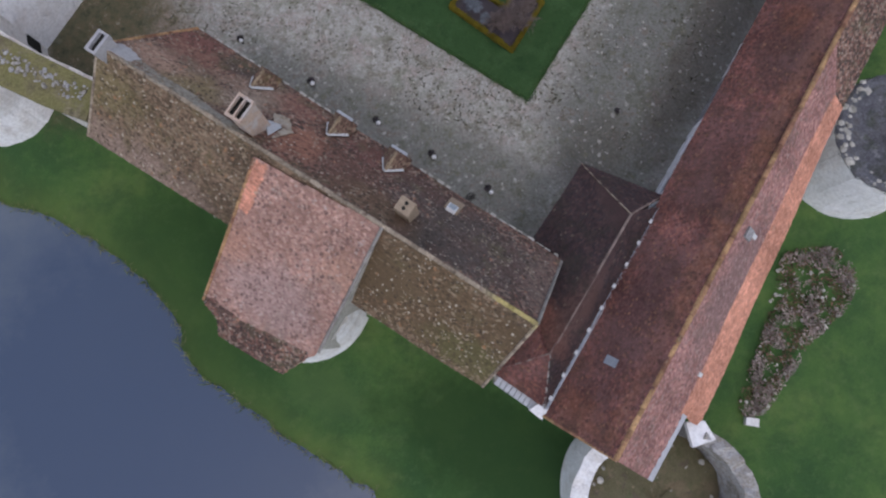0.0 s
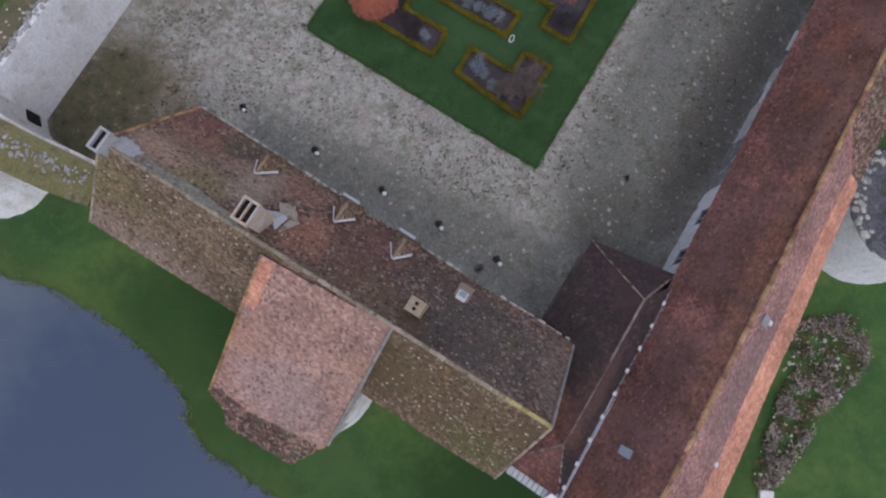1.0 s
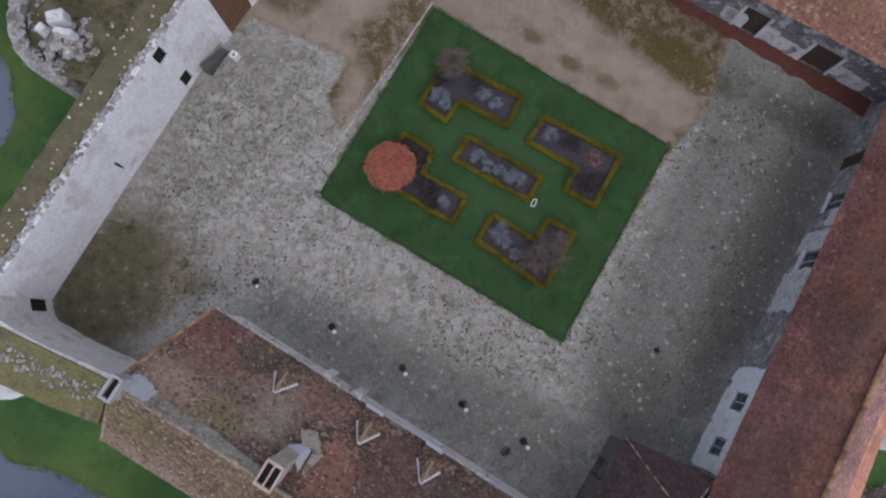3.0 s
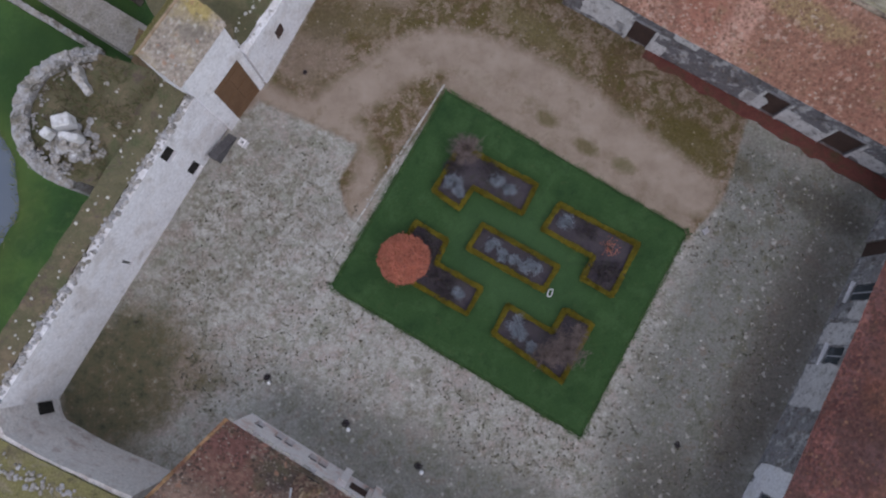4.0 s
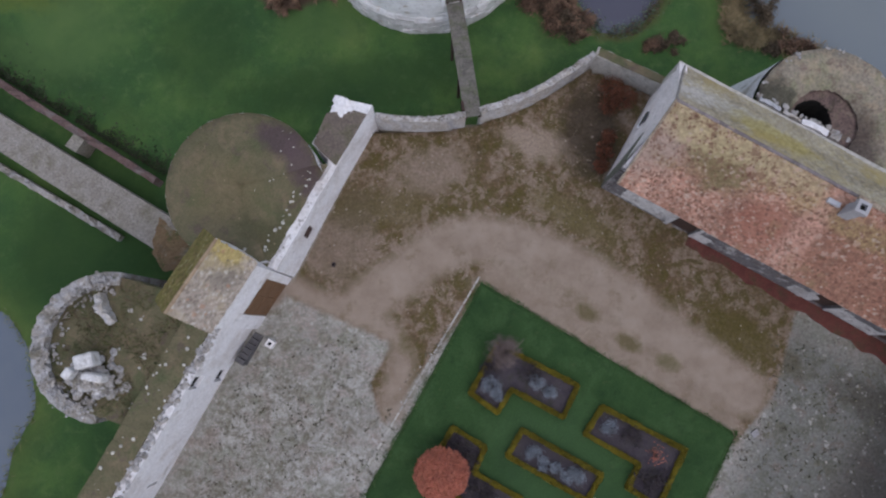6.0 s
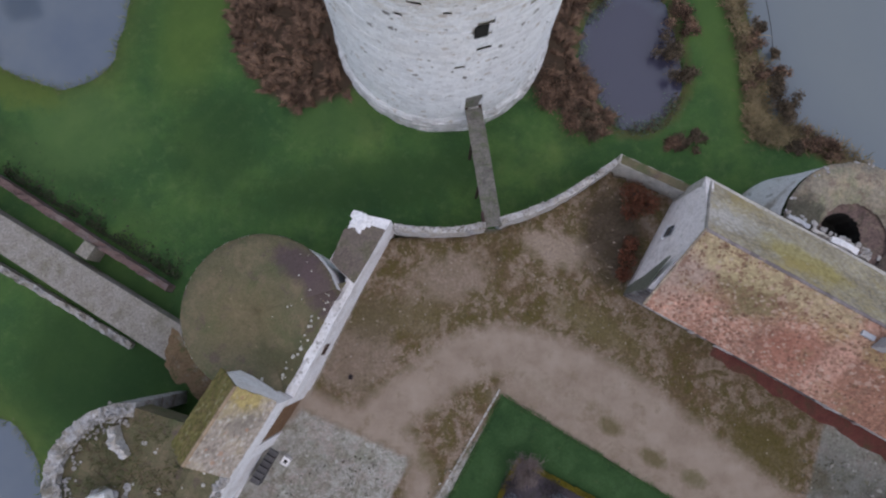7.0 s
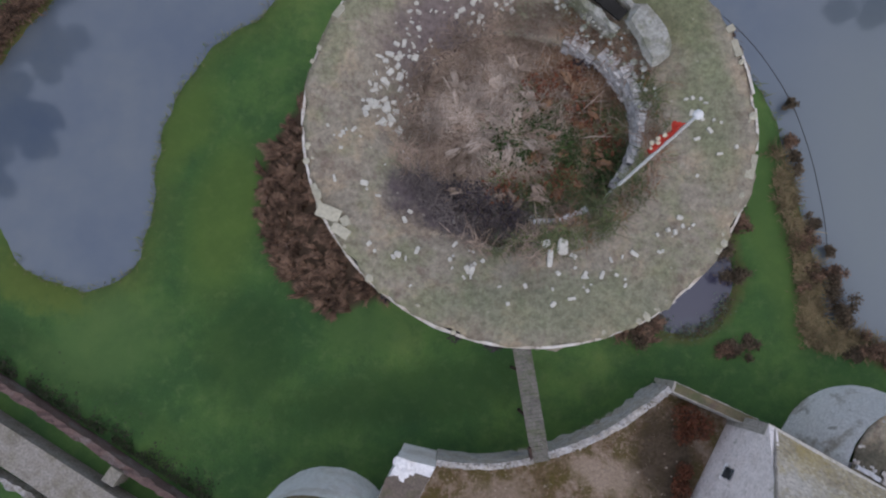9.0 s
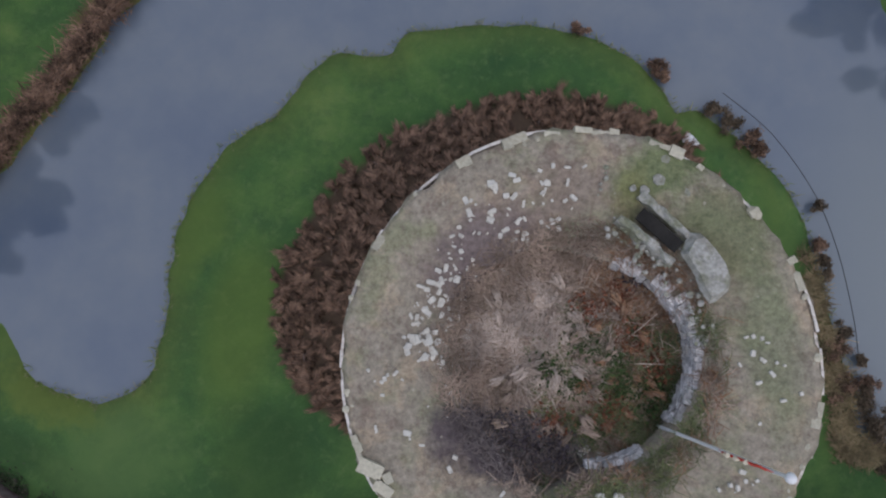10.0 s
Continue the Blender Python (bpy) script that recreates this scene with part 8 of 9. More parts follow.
wall_geo(qs, qn - QD * 0.3, -0.3, 6.9, 0.5, [(gl - 2.8, gl - 0.6, -0.3, 4.2)]).ob("wall", M["limestone"], gate)
wall_geo(qn - QD * 0.3 + QN * 2.6, qs + QN * 2.6, -1.8, 7.0, 0.5, [(0.6, 2.8, -0.3, 2.9)]).ob("wall", M["limestone"], gate)
for p0, p1, pk in ((qs, qs + QN * 2.6, GRs), (qn - QD * 0.3 + QN * 2.6, qn - QD * 0.3, GRn)):
    gable(gate, (p0.x, p0.y, 6.85), (p1.x, p1.y, 6.85), (pk.x, pk.y, 8.4), -1.8, M["limestone"], -0.45)
gc = qn - QD * 1.7 + QN * 0.1
for sg in (-1, 1):
    q = gc + QD * sg * 0.55
    door = Geo().box((q.x, q.y, 2.08), (1.08, 0.08, 4.2), QANG).ob("gate_leaf", M["wood_gate"], gate, "brown plank gate leaf")
    for zz in (0.6, 2.2, 3.6):
        q2 = q - QN * 0.05
        Geo().box((q2.x, q2.y, zz), (1.0, 0.03, 0.08), QANG).ob("strap_hinge", M["wood_gate"], door)
M["step_stone"] = surface("dark_step_stone", [(0.085, 0.08, 0.085), (0.14, 0.135, 0.14)], 1.6, 10, 0.35)
stepg = Geo()
for k in range(6):
    q = Vector((-14.25, 31.7, 0.0)) - dW.to_3d() * (0.29 * k) - nW.to_3d() * 0.12
    stepg.box((q.x, q.y, 0.07 * (k + 1)), (0.28, 0.52, 0.14 * (k + 1)), math.atan2(dW.y, dW.x))
tagged(stepg.ob("stone_steps", M["step_stone"]), "dark stone steps against the foot of a white wall", "steps", kind="structure")
bx = thing("well_head", (-13.4, 31.25, 0), "small square stone well head with a dark opening", "well head")
bg = Geo()
for a, w, d in ((0, 0.42, 0.11), (1, 0.11, 0.42)):
    for sg in (-1, 1):
        off = (QN if a == 0 else QD) * sg * 0.155
        q = Vector((-13.4, 31.25, 0.25)) + off
        bg.box(q, (w if a == 0 else 0.11, 0.11 if a == 0 else 0.2, 0.5), QANG)
bg.ob("kerb_stones", M["limestone"], bx)
# black block paints the dark of the well
Geo().box((-13.4, 31.25, 0.1), (0.22, 0.22, 0.2), QANG).ob("shaft", M["soot_and_shade"], bx)

# ---- round towers of the curtain ----


def flat_tower(name, c, r0, r1, z0, z1, top, label, wall="limestone", a0=0, a1=360):
    e = thing(name, (c[0], c[1], z0), label, "tower")
    drum(c, [(r0, z0), (r1 + 0.05, z0 + 0.4 * (z1 - z0)), (r1, z1 - 0.1)], a0, a1, 72, 0.035).ob("tower_wall", M[wall], e)
    d2 = drum(c, [(r1 + 0.02, z1 - 0.15), (r1 - 0.05, z1), (r1 - 0.6, z1 + 0.06), (r1 * 0.6, z1 + 0.1), (r1 * 0.3, z1 + 0.12), (0.02, z1 + 0.13)], a0, a1, 72, 0.018)
    d2.ob("tower_top", M[top], e, smooth=True)
    return e


flat_tower("round_tower", (-13.65, 38.9), 3.95, 3.78, -1.9, 4.75, "turf_green", "low round curtain tower with a flat mossy turf top", "limestone", 16, 288)
loose_g = Geo()
for _ in range(70):
    a, r = radians(rng.normal(-8, 30)), 3.7 - abs(rng.normal(0, 0.8))
    x, y = -13.65 + r * math.cos(a), 38.9 + r * math.sin(a)
    if (x + 12.2) * 0.884 - (y - 34.85) * 0.468 > -1.5:
        continue
    loose_g.rock((x, y, 4.87), rng.uniform(0.02, 0.055) if rng.uniform() < 0.75 else rng.uniform(0.06, 0.11))
tagged(loose_g.ob("rubble", M["loose_stone"]), "small pale stones in the turf of a tower top", "stones", kind="stuff")

net = thing("round_tower", (16.0, 42.0, -1.9), "round tower with a mossy top and a dark open shaft", "tower")
M["tower_stone"] = surface("part_rendered_stone", [(0.36, 0.31, 0.27), (0.46, 0.42, 0.38), (0.30, 0.27, 0.23)], 0.8, 8, 0.3, bump=0.8, bscale=6,
                           patches=[((0.84, 0.83, 0.85), 0.45, 0.34, 0.44, 0.92), ((0.18, 0.16, 0.13), 1.6, 0.6, 0.7, 0.6)])
drum((15.8, 41.92), [(4.6, -1.9), (4.2, 0.5), (3.95, 2.6), (3.85, 3.75)], n=72, wob=0.035).ob("tower_wall", M["tower_stone"], net)
drum((16.0, 42.0), [(3.82, 3.65), (3.75, 3.85), (3.0, 3.9), (2.2, 3.7), (1.75, 3.3)], n=72, wob=0.05).ob("tower_top", M["turf"], net, smooth=True)
M["mauve_growth"] = surface("withered_mauve_growth", [(0.12, 0.085, 0.08), (0.19, 0.135, 0.12), (0.13, 0.115, 0.08)], 1.4, 8, 0.45, bump=0.9, bscale=10, patches=[((0.07, 0.06, 0.05), 1.2, 0.54, 0.64, 0.7), ((0.25, 0.20, 0.15), 2.2, 0.58, 0.66, 0.6)])
drum((15.65, 42.3), [(2.3, 3.15), (1.6, 3.08), (1.05, 2.85)], n=48, wob=0.06).ob("sunken_rim", M["mauve_growth"], net, smooth=True)
# shaft lined near-black, its inner dark put into the colour
drum((15.65, 42.3), [(1.07, 2.9), (1.0, 1.2), (0.0, 1.1)], n=36, wob=0.02).ob("shaft", M["soot_and_shade"], net)
for a0, a1, w, mt in ((0.0, 0.26, 0.22, "lead"), (0.30, 0.52, 0.14, "patchwork"), (0.54, 0.86, 0.3, "limestone"), (0.9, 1.0, 0.18, "patchwork")):
    q0, q1 = Vector((12.4, 43.0)).lerp(Vector((16.2, 40.72)), a0), Vector((12.4, 43.0)).lerp(Vector((16.2, 40.72)), a1)
    rough_wall([q0, q1], w, 2.0, [3.95, 4.05, 3.98], 0.2, 0.05).ob("parapet_stone", M[mt], net)
rk6 = Geo()
for _ in range(70):
    q = Vector((12.3, 43.3)).lerp(Vector((16.8, 40.8)), rng.uniform(0, 1)) + Vector((0.5, 0.85)) * rng.uniform(-0.05, 0.22)
    rk6.rock((q.x, q.y, 3.85), rng.uniform(0.04, 0.14))
for _ in range(60):
    a, r = radians(rng.uniform(-80, 150)), rng.uniform(3.5, 3.8)
    rk6.rock((16.0 + r * math.cos(a), 42.0 + r * math.sin(a), 3.82), rng.uniform(0.04, 0.13))
tagged(rk6.ob("broken_top", M["ruin_stone"], net), kind="stuff")

M["hollow_grey"] = surface("slaty_rubble_floor", [(0.085, 0.085, 0.105), (0.14, 0.14, 0.16), (0.11, 0.10, 0.10)], 1.2, 8, 0.45, bump=0.9, bscale=8, patches=[((0.30, 0.30, 0.32), 1.3, 0.58, 0.66, 0.7), ((0.06, 0.07, 0.05), 1.0, 0.52, 0.62, 0.7)])
eastt = thing("round_tower", (24.4, 12.2, -1.9), "round white tower with a dark hollow top beside the range", "tower")
drum((24.4, 12.2), [(3.9, -1.9), (3.55, -0.2), (3.35, 2.9)], n=72, wob=0.05).ob("tower_wall", M["limestone"], eastt)
drum((24.4, 12.2), [(3.36, 2.85), (3.25, 3.05), (3.0, 3.1), (2.75, 3.0), (2.6, 2.5), (2.4, 2.0), (2.0, 1.9), (1.6, 1.85), (1.2, 1.8), (0.8, 1.8), (0.4, 1.8), (0.0, 1.8)], n=72, wob=0.07).ob("tower_top", M["hollow_grey"], eastt, smooth=True)
rk2 = Geo()
for _ in range(60):
    a, r = radians(rng.uniform(120, 300)), rng.uniform(2.6, 3.4)
    rk2.rock((24.4 + r * math.cos(a), 12.2 + r * math.sin(a), 3.05), rng.uniform(0.08, 0.24))
tagged(rk2.ob("broken_top", M["rubble"], eastt), kind="stuff")

flat_tower("round_tower", (-26.2, 14.9), 3.3, 2.7, -1.9, 4.6, "turf_green", "round white corner tower with a flaring foot")

# ruined south-east tower: a broken ring wall round rubble and moss
ruin = thing("ruined_tower", (11.5, -7.0, -1.6), "broken ring wall of a ruined round tower filled with rubble", "ruin")
C = (11.45, -7.0)
rough_wall([(C[0] + 3.55 * math.cos(radians(a)), C[1] + 3.55 * math.sin(radians(a))) for a in range(-100, 74, 6)], -0.75, -1.7, [3.2, 3.6, 3.8, 3.9, 4.0, 4.2], 0.3, 0.2).ob("ring_wall", M["ruin_stone"], ruin, "pale grey broken ring wall")
rough_wall([(C[0] + 3.45 * math.cos(radians(a)), C[1] + 3.45 * math.sin(radians(a))) for a in range(136, 262, 6)], -0.85, -1.7, [2.6, 1.6, 1.2, 1.2], 0.4, 0.16).ob("ring_wall", M["limestone"], ruin, "white stump of the ring wall")
drum(C, [(3.5, 1.2), (2.6, 1.6), (1.4, 1.8), (0.0, 1.7)], n=48, wob=0.12).ob("fill", M["turf_green"], ruin, smooth=True)
rk3 = Geo()
for _ in range(120):
    a, r = rng.uniform(0, 6.28), 3.2 * math.sqrt(rng.uniform(0, 1))
    rk3.rock((C[0] + r * math.cos(a), C[1] + r * math.sin(a), 1.75 - 0.1 * r + 0.0), rng.uniform(0.05, 0.2))
tagged(rk3.ob("rubble_heap", M["rubble"], ruin), kind="stuff")
Geo().extrude([(12.1, -2.75, 3.9), (13.0, -2.65, 3.9), (13.5, -3.5, 3.9), (12.4, -3.9, 3.9)], (0, 0, 0.35)).ob("wall_head", M["limestone"], ruin)

# half-round bastion beside the gate
bast = thing("half_round_bastion", (-19.8, 31.3, -1.7), "ruined half-round bastion with grassy floor and fallen white blocks", "ruin")
C = (-19.75, 31.3)
rough_wall([(C[0] + 3.6 * math.cos(radians(a)), C[1] + 3.6 * math.sin(radians(a))) for a in range(84, 262, 5)], 0.66, -1.8, [4.7, 4.95, 5.05, 4.95, 4.85, 4.4], 0.2, 0.10).ob("ring_wall", M["ruin_stone"], bast, "grey broken ring wall")
fillg = drum(C, [(3.2, 4.5), (2.2, 4.6), (1.0, 4.65), (0.0, 4.65)], n=48, wob=0.08)
fillg.ob("fill", M["turf_green"], bast, smooth=True)
fill2 = Geo().extrude([(-19.6, 34.7, 3.0), (-16.2, 33.6, 3.0), (-15.0, 31.6, 3.0), (-17.8, 27.3, 3.0), (-19.8, 28.0, 3.0)], (0, 0, 1.67))
fill2.ob("bank", M["turf_green"], bast)
rough_wall([(-20.45, 33.75), (-20.2, 33.1), (-19.75, 32.35)], 0.36, 4.2, [5.2, 5.45, 5.0], 0.14, 0.12).ob("wall_stub", M["patchwork"], bast)
mound = Geo()
for _ in range(150):
    mx, my = rng.normal(-20.4, 0.6), rng.normal(29.85, 0.5)
    hz = max(0.0, 1 - math.hypot((mx + 20.4) / 1.4, (my - 29.85) / 1.15))
    mound.rock((mx, my, 4.62 + 0.8 * hz), rng.uniform(0.08, 0.26), 0.7)
tagged(mound.ob("rubble_mound", M["ruin_stone"], bast, "heap of fallen grey and white stones"), kind="stuff")
M["block_stone"] = surface("fallen_block_stone", [(0.60, 0.585, 0.58), (0.76, 0.75, 0.76)], 1.5, 8, 0.25, bump=0.8, bscale=7, patches=[((0.34, 0.31, 0.28), 2.0, 0.54, 0.64, 0.7)])
for x, y, w, d, h2, a in ((-20.35, 30.75, 0.85, 0.65, 0.8, 0.25), (-19.95, 30.0, 0.95, 0.34, 0.7, -0.2), (-21.1, 30.2, 0.5, 0.4, 0.6, 0.9)):
    bm = bmesh.new()
    bmesh.ops.create_cube(bm, size=1)
    bmesh.ops.scale(bm, vec=(w, d, h2), verts=bm.verts)
    bmesh.ops.bevel(bm, geom=bm.edges[:], offset=0.06, segments=1, affect="EDGES")
    bmesh.ops.transform(bm, matrix=Matrix.Translation((x, y, 5.55)) @ Matrix.Rotation(a, 4, "Z"), verts=bm.verts)
    part("fallen_block", bm, M["block_stone"], bast, "white squared block")
rk5 = Geo()
for _ in range(420):
    a, r = radians(rng.uniform(86, 258)), rng.normal(3.0, 0.3)
    rk5.rock((C[0] + r * math.cos(a), C[1] + r * math.sin(a), 4.97 if 2.75 < r < 3.6 else 4.65), rng.uniform(0.03, 0.11))
tagged(rk5.ob("broken_top", M["ruin_stone"], bast, "broken stones of the wall top"), kind="stuff")
rk4 = Geo()
for x, y in scatter(24, [(-19.4, 34), (-17.3, 33), (-17.0, 31), (-18.5, 28.2), (-21, 28.4), (-21.8, 30), (-20.5, 32)]):
    rk4.rock((x, y, 4.68), rng.uniform(0.03, 0.13), 0.5)
tg = scatter(2600, [(-19.4, 34.6), (-16.6, 33.6), (-15.4, 31.4), (-17.8, 27.6), (-20.5, 28.3), (-22.3, 30), (-22.0, 33)])
tg = tg[np.array([noise.noise((x * 0.9, y * 0.9, 31)) for x, y in tg]) > -0.1]
M["rough_grass"] = leafy("rough_bastion_grass", [(0.06, 0.075, 0.03), (0.10, 0.10, 0.045), (0.16, 0.13, 0.075), (0.10, 0.07, 0.05)], 0.9, (0.6, 1.3), 0.8)
v, f = blades([(x, y, 4.64) for x, y in tg], 0.22, 0.02, 1.3, 0.8)
tagged(mesh_ob("rough_grass", v, f, M["rough_grass"]), "rough grass over the floor of a ruined bastion", "grass", kind="stuff")
tagged(rk4.ob("rubble", M["rubble"]), "pale stones strewn over the grass of a bastion", "stones", kind="stuff")
loose_on("rubble", [Vector((-17.6, 27.0)), Vector((-15.3, 31.2))], 0.9, 4.7, 40, "pale stones strewn behind a wall", (0.03, 0.11), "rubble")

# ---- causeway to the gate ----
cw = Geo()
M["brown_wall"] = surface("brown_mossy_stone", [(0.13, 0.085, 0.08), (0.18, 0.125, 0.115)], 1.0, 9, 0.35, bump=0.8, patches=[((0.26, 0.24, 0.23), 0.5, 0.52, 0.66, 0.6)])
road_pts = [(-44, 54.0), (-30.0, 45.2), (-19.3, 38.5), (-16.3, 36.2), (-15.6, 34.0), (-19.1, 36.0), (-29.9, 43.0), (-44, 51.6)]
cw.extrude([(x, y, -1.9) for x, y in road_pts], (0, 0, 1.78))
M["road"] = surface("worn_causeway", [(0.225, 0.20, 0.175), (0.31, 0.285, 0.26), (0.19, 0.17, 0.14)], 0.7, 8, 0.45, bump=0.8, bscale=14,
                    patches=[((0.165, 0.155, 0.095), 0.5, 0.48, 0.66, 0.5), ((0.17, 0.15, 0.11), 1.7, 0.52, 0.66, 0.45), ((0.40, 0.375, 0.35), 2.4, 0.58, 0.66, 0.5)])
tagged(cw.ob("road", M["road"]), "worn grey stone causeway leading to the gate", "road", kind="structure")
earth_pts = []
earth_ring = [(-19.9, 38.4), (-17.6, 36.7), (-15.4, 33.3), (-15.9, 32.6), (-18.9, 35.0), (-20.2, 36.4)]
for k, p in enumerate(earth_ring):
    q = earth_ring[(k + 1) % len(earth_ring)]
    for i in range(9):
        x, y = p[0] + (q[0] - p[0]) * i / 9, p[1] + (q[1] - p[1]) * i / 9
        earth_pts.append((x + 0.55 * noise.noise((x * 1.3, y * 1.3, 3)), y + 0.55 * noise.noise((x * 1.3, y * 1.3, 8)), -0.11))
M["rusty_earth"] = surface("rusty_earth", [(0.14, 0.10, 0.06), (0.20, 0.135, 0.08), (0.15, 0.125, 0.07)], 1.2, 9, 0.4, bump=0.8, bscale=12, patches=[((0.09, 0.10, 0.04), 1.0, 0.52, 0.62, 0.8), ((0.26, 0.23, 0.185), 1.6, 0.55, 0.66, 0.7)])
tagged(Geo().extrude(earth_pts, (0, 0, 0.02)).ob("turf_patch", M["rusty_earth"]), "rusty brown earth before the gate", "earth", kind="structure")
tagged(rough_wall([(-44, 55.8), (-30.0, 47.2), (-24.5, 43.6), (-20.2, 40.8)], -0.4, -1.9, [-0.3, -0.3, -0.4], 0.3, 0.14).ob("parapet_north", M["brown_wall"]), "low dark stone parapet beside the causeway", "wall", kind="structure")
tagged(rough_wall([(-44, 50.2), (-29.6, 41.6), (-22.6, 37.3)], 0.36, -1.9, [-0.5, -0.6, -1.1], 0.25, 0.16).ob("parapet_south", M["ruin_stone"]), "low broken stone parapet beside the causeway", "wall", kind="structure")
tagged(Geo().extrude([(-25.35, 42.7, -1.9), (-24.85, 43.4, -1.9), (-24.25, 43.0, -1.9), (-24.7, 42.3, -1.9)], (0, 0, 1.83)).ob("road_spur", M["road"]), "short stone spur on the side of the causeway", "road", kind="structure")

# ---- garden beds ----
HEDGE_W, HEDGE_H = 0.25, 0.32


def bed(outline, label):
    """A planted bed: dark soil inside a clipped low hedge."""
    e = thing("hedged_bed", G(sum(q[0] for q in outline) / len(outline), sum(q[1] for q in outline) / len(outline), 0.05), label, "flower bed", "hedged beds")
    soil = Geo().extrude([G(u, v, 0.04) for u, v in outline], (0, 0, 0.06))
    soil.ob("soil", M["soil"], e)
    n = len(outline)
    pts = []
    core = Geo()
    for i in range(n):
        a, c2 = Vector(G(*outline[i])), Vector(G(*outline[(i + 1) % n]))
        d = c2 - a
        ang = math.atan2(d.y, d.x)
        core.box((a + c2) / 2 + Vector((0, 0, HEDGE_H * 0.5)), (d.length + HEDGE_W * 0.7, HEDGE_W * 0.7, HEDGE_H * 0.85), ang)
        k = int(d.length * 420)
        s, w2, h2 = rng.uniform(-0.02, 1.02, k), rng.uniform(-1, 1, k), rng.uniform(0, 1, k)
        side = rng.uniform(0, 1, k)
        wob = np.array([0.05 * noise.noise(((a + d * x).x * 1.7, (a + d * x).y * 1.7, 0)) for x in s])
        w2 = np.where(side < 0.45, np.sign(w2) * rng.uniform(0.85, 1.08, k), w2)
        h2 = np.where(side >= 0.45, rng.uniform(0.88, 1.06, k), h2)
        dn = d.normalized()
        for x, w3, h3, ww in zip(s, w2, h2, wob):
            q = a + d * x + Vector((-dn.y, dn.x, 0)) * (w3 * (HEDGE_W / 2 + ww))
            pts.append((q.x, q.y, 0.05 + h3 * (HEDGE_H + ww)))
    core.ob("hedge_core", M["hedge"], e)
    v, f = leaves(pts, 0.045, 0.8)
    tagged(mesh_ob("hedge", v, f, M["hedge"], e, "clipped yellow-green box hedge"), kind="stuff")
    return e


bed([(6.0, 5.75), (10.75, 5.6), (10.75, 7.15), (6.0, 7.3)], "long bed in a clipped yellow-green hedge with silver plants")
bed([(9.1, 2.5), (13.95, 2.2), (14.1, 5.45), (12.25, 5.45), (12.2, 4.1), (9.0, 4.2)], "angled bed in a clipped yellow-green hedge with sparse plants")
bed([(2.75, 7.55), (4.75, 7.55), (4.9, 8.95), (7.75, 8.85), (7.8, 10.45), (2.8, 10.6)], "angled bed in a clipped hedge under a red maple")
bed([(2.6, 2.5), (7.4, 2.2), (7.55, 4.05), (4.45, 4.2), (4.4, 5.65), (2.65, 5.5)], "angled bed in a clipped hedge with a bare shrub")
bed([(9.5, 8.9), (12.3, 8.85), (12.3, 7.45), (13.95, 7.4), (14.05, 10.9), (9.6, 10.6)], "angled bed in a clipped hedge with a large bare shrub")


def shrub(name, u, v, r, h, mat, label, n=420, leaf=0.06, cat="shrub", group="plants in the beds"):
    at = Vector(G(u, v, 0.08))
    e = thing(name, at, label, cat, group)
    st = Geo()
    tips = []
    for k in range(9):
        a = rng.uniform(0, 6.28)
        q = at + Vector((math.cos(a) * r * 0.7, math.sin(a) * r * 0.7, h * rng.uniform(0.6, 0.95)))
        st.tube([at, at.lerp(q, 0.5) + Vector((0, 0, 0.06)), q], [0.02, 0.014, 0.006], 4)
        tips.append(q)
    st.ob("stem_clump", M["bark"], e)
    pts = []
    for k in range(n):
        t2 = tips[rng.integers(0, len(tips))]
        q = rng.normal(size=3) * np.array([r * 0.32, r * 0.32, h * 0.22])
        pts.append((t2.x + q[0], t2.y + q[1], max(0.1, t2.z + q[2])))
    vv, ff = leaves(pts, leaf)
    mesh_ob("foliage", vv, ff, M[mat], e)
    return e


for u, v, r, h in ((7.2, 6.55, 0.55, 0.4), (7.8, 6.7, 0.4, 0.35), (8.5, 6.5, 0.35, 0.3), (9.2, 6.45, 0.5, 0.4), (9.7, 6.35, 0.45, 0.35), (3.4, 4.6, 0.6, 0.5), (3.9, 4.85, 0.4, 0.4),
                   (5.4, 3.2, 0.5, 0.4), (6.3, 3.3, 0.4, 0.35), (10.3, 9.5, 0.6, 0.5), (10.8, 9.9, 0.45, 0.4), (11.7, 10.2, 0.35, 0.35), (9.9, 3.2, 0.5, 0.4), (6.8, 9.7, 0.4, 0.35)):
    shrub("silver_shrub", u, v, r * 0.72, h, "grey_leaf", "low silver-grey leafed plant in a soil bed", 900, 0.04)
for u, v, r, h in ((3.7, 8.3, 0.55, 0.45), (4.3, 8.6, 0.5, 0.4), (5.6, 9.6, 0.6, 0.4), (6.2, 9.9, 0.5, 0.35), (4.8, 3.0, 0.5, 0.45), (11.2, 3.2, 0.55, 0.4), (12.9, 4.7, 0.6, 0.4), (13.3, 4.2, 0.5, 0.4), (3.0, 3.9, 0.5, 0.4)):
    shrub("purple_shrub", u, v, r, h, "dark_leaf", "low dull purple plant in a soil bed")
shrub("rose_shrub", 12.75, 3.2, 0.42, 0.6, "maple", "small pinkish red shrub in a soil bed", 130, 0.05)


def twig_bush(at, r, h, mat, label, n=46, sub=9, cat="shrub", name="bare_shrub", group=""):
    """A leafless bush: stems that fork into fine twigs."""
    at = Vector(at)
    e = thing(name, at, label, cat, group)
    g, tw = Geo(), Geo()
    for k in range(n):
        a, s = rng.uniform(0, 6.28), rng.uniform(0.25, 1.0)
        q = at + Vector((math.cos(a) * r * s, math.sin(a) * r * s, h * (1.05 - 0.45 * s) * rng.uniform(0.8, 1.1)))
        m1 = at.lerp(q, 0.5) + Vector((0, 0, 0.12 * h))
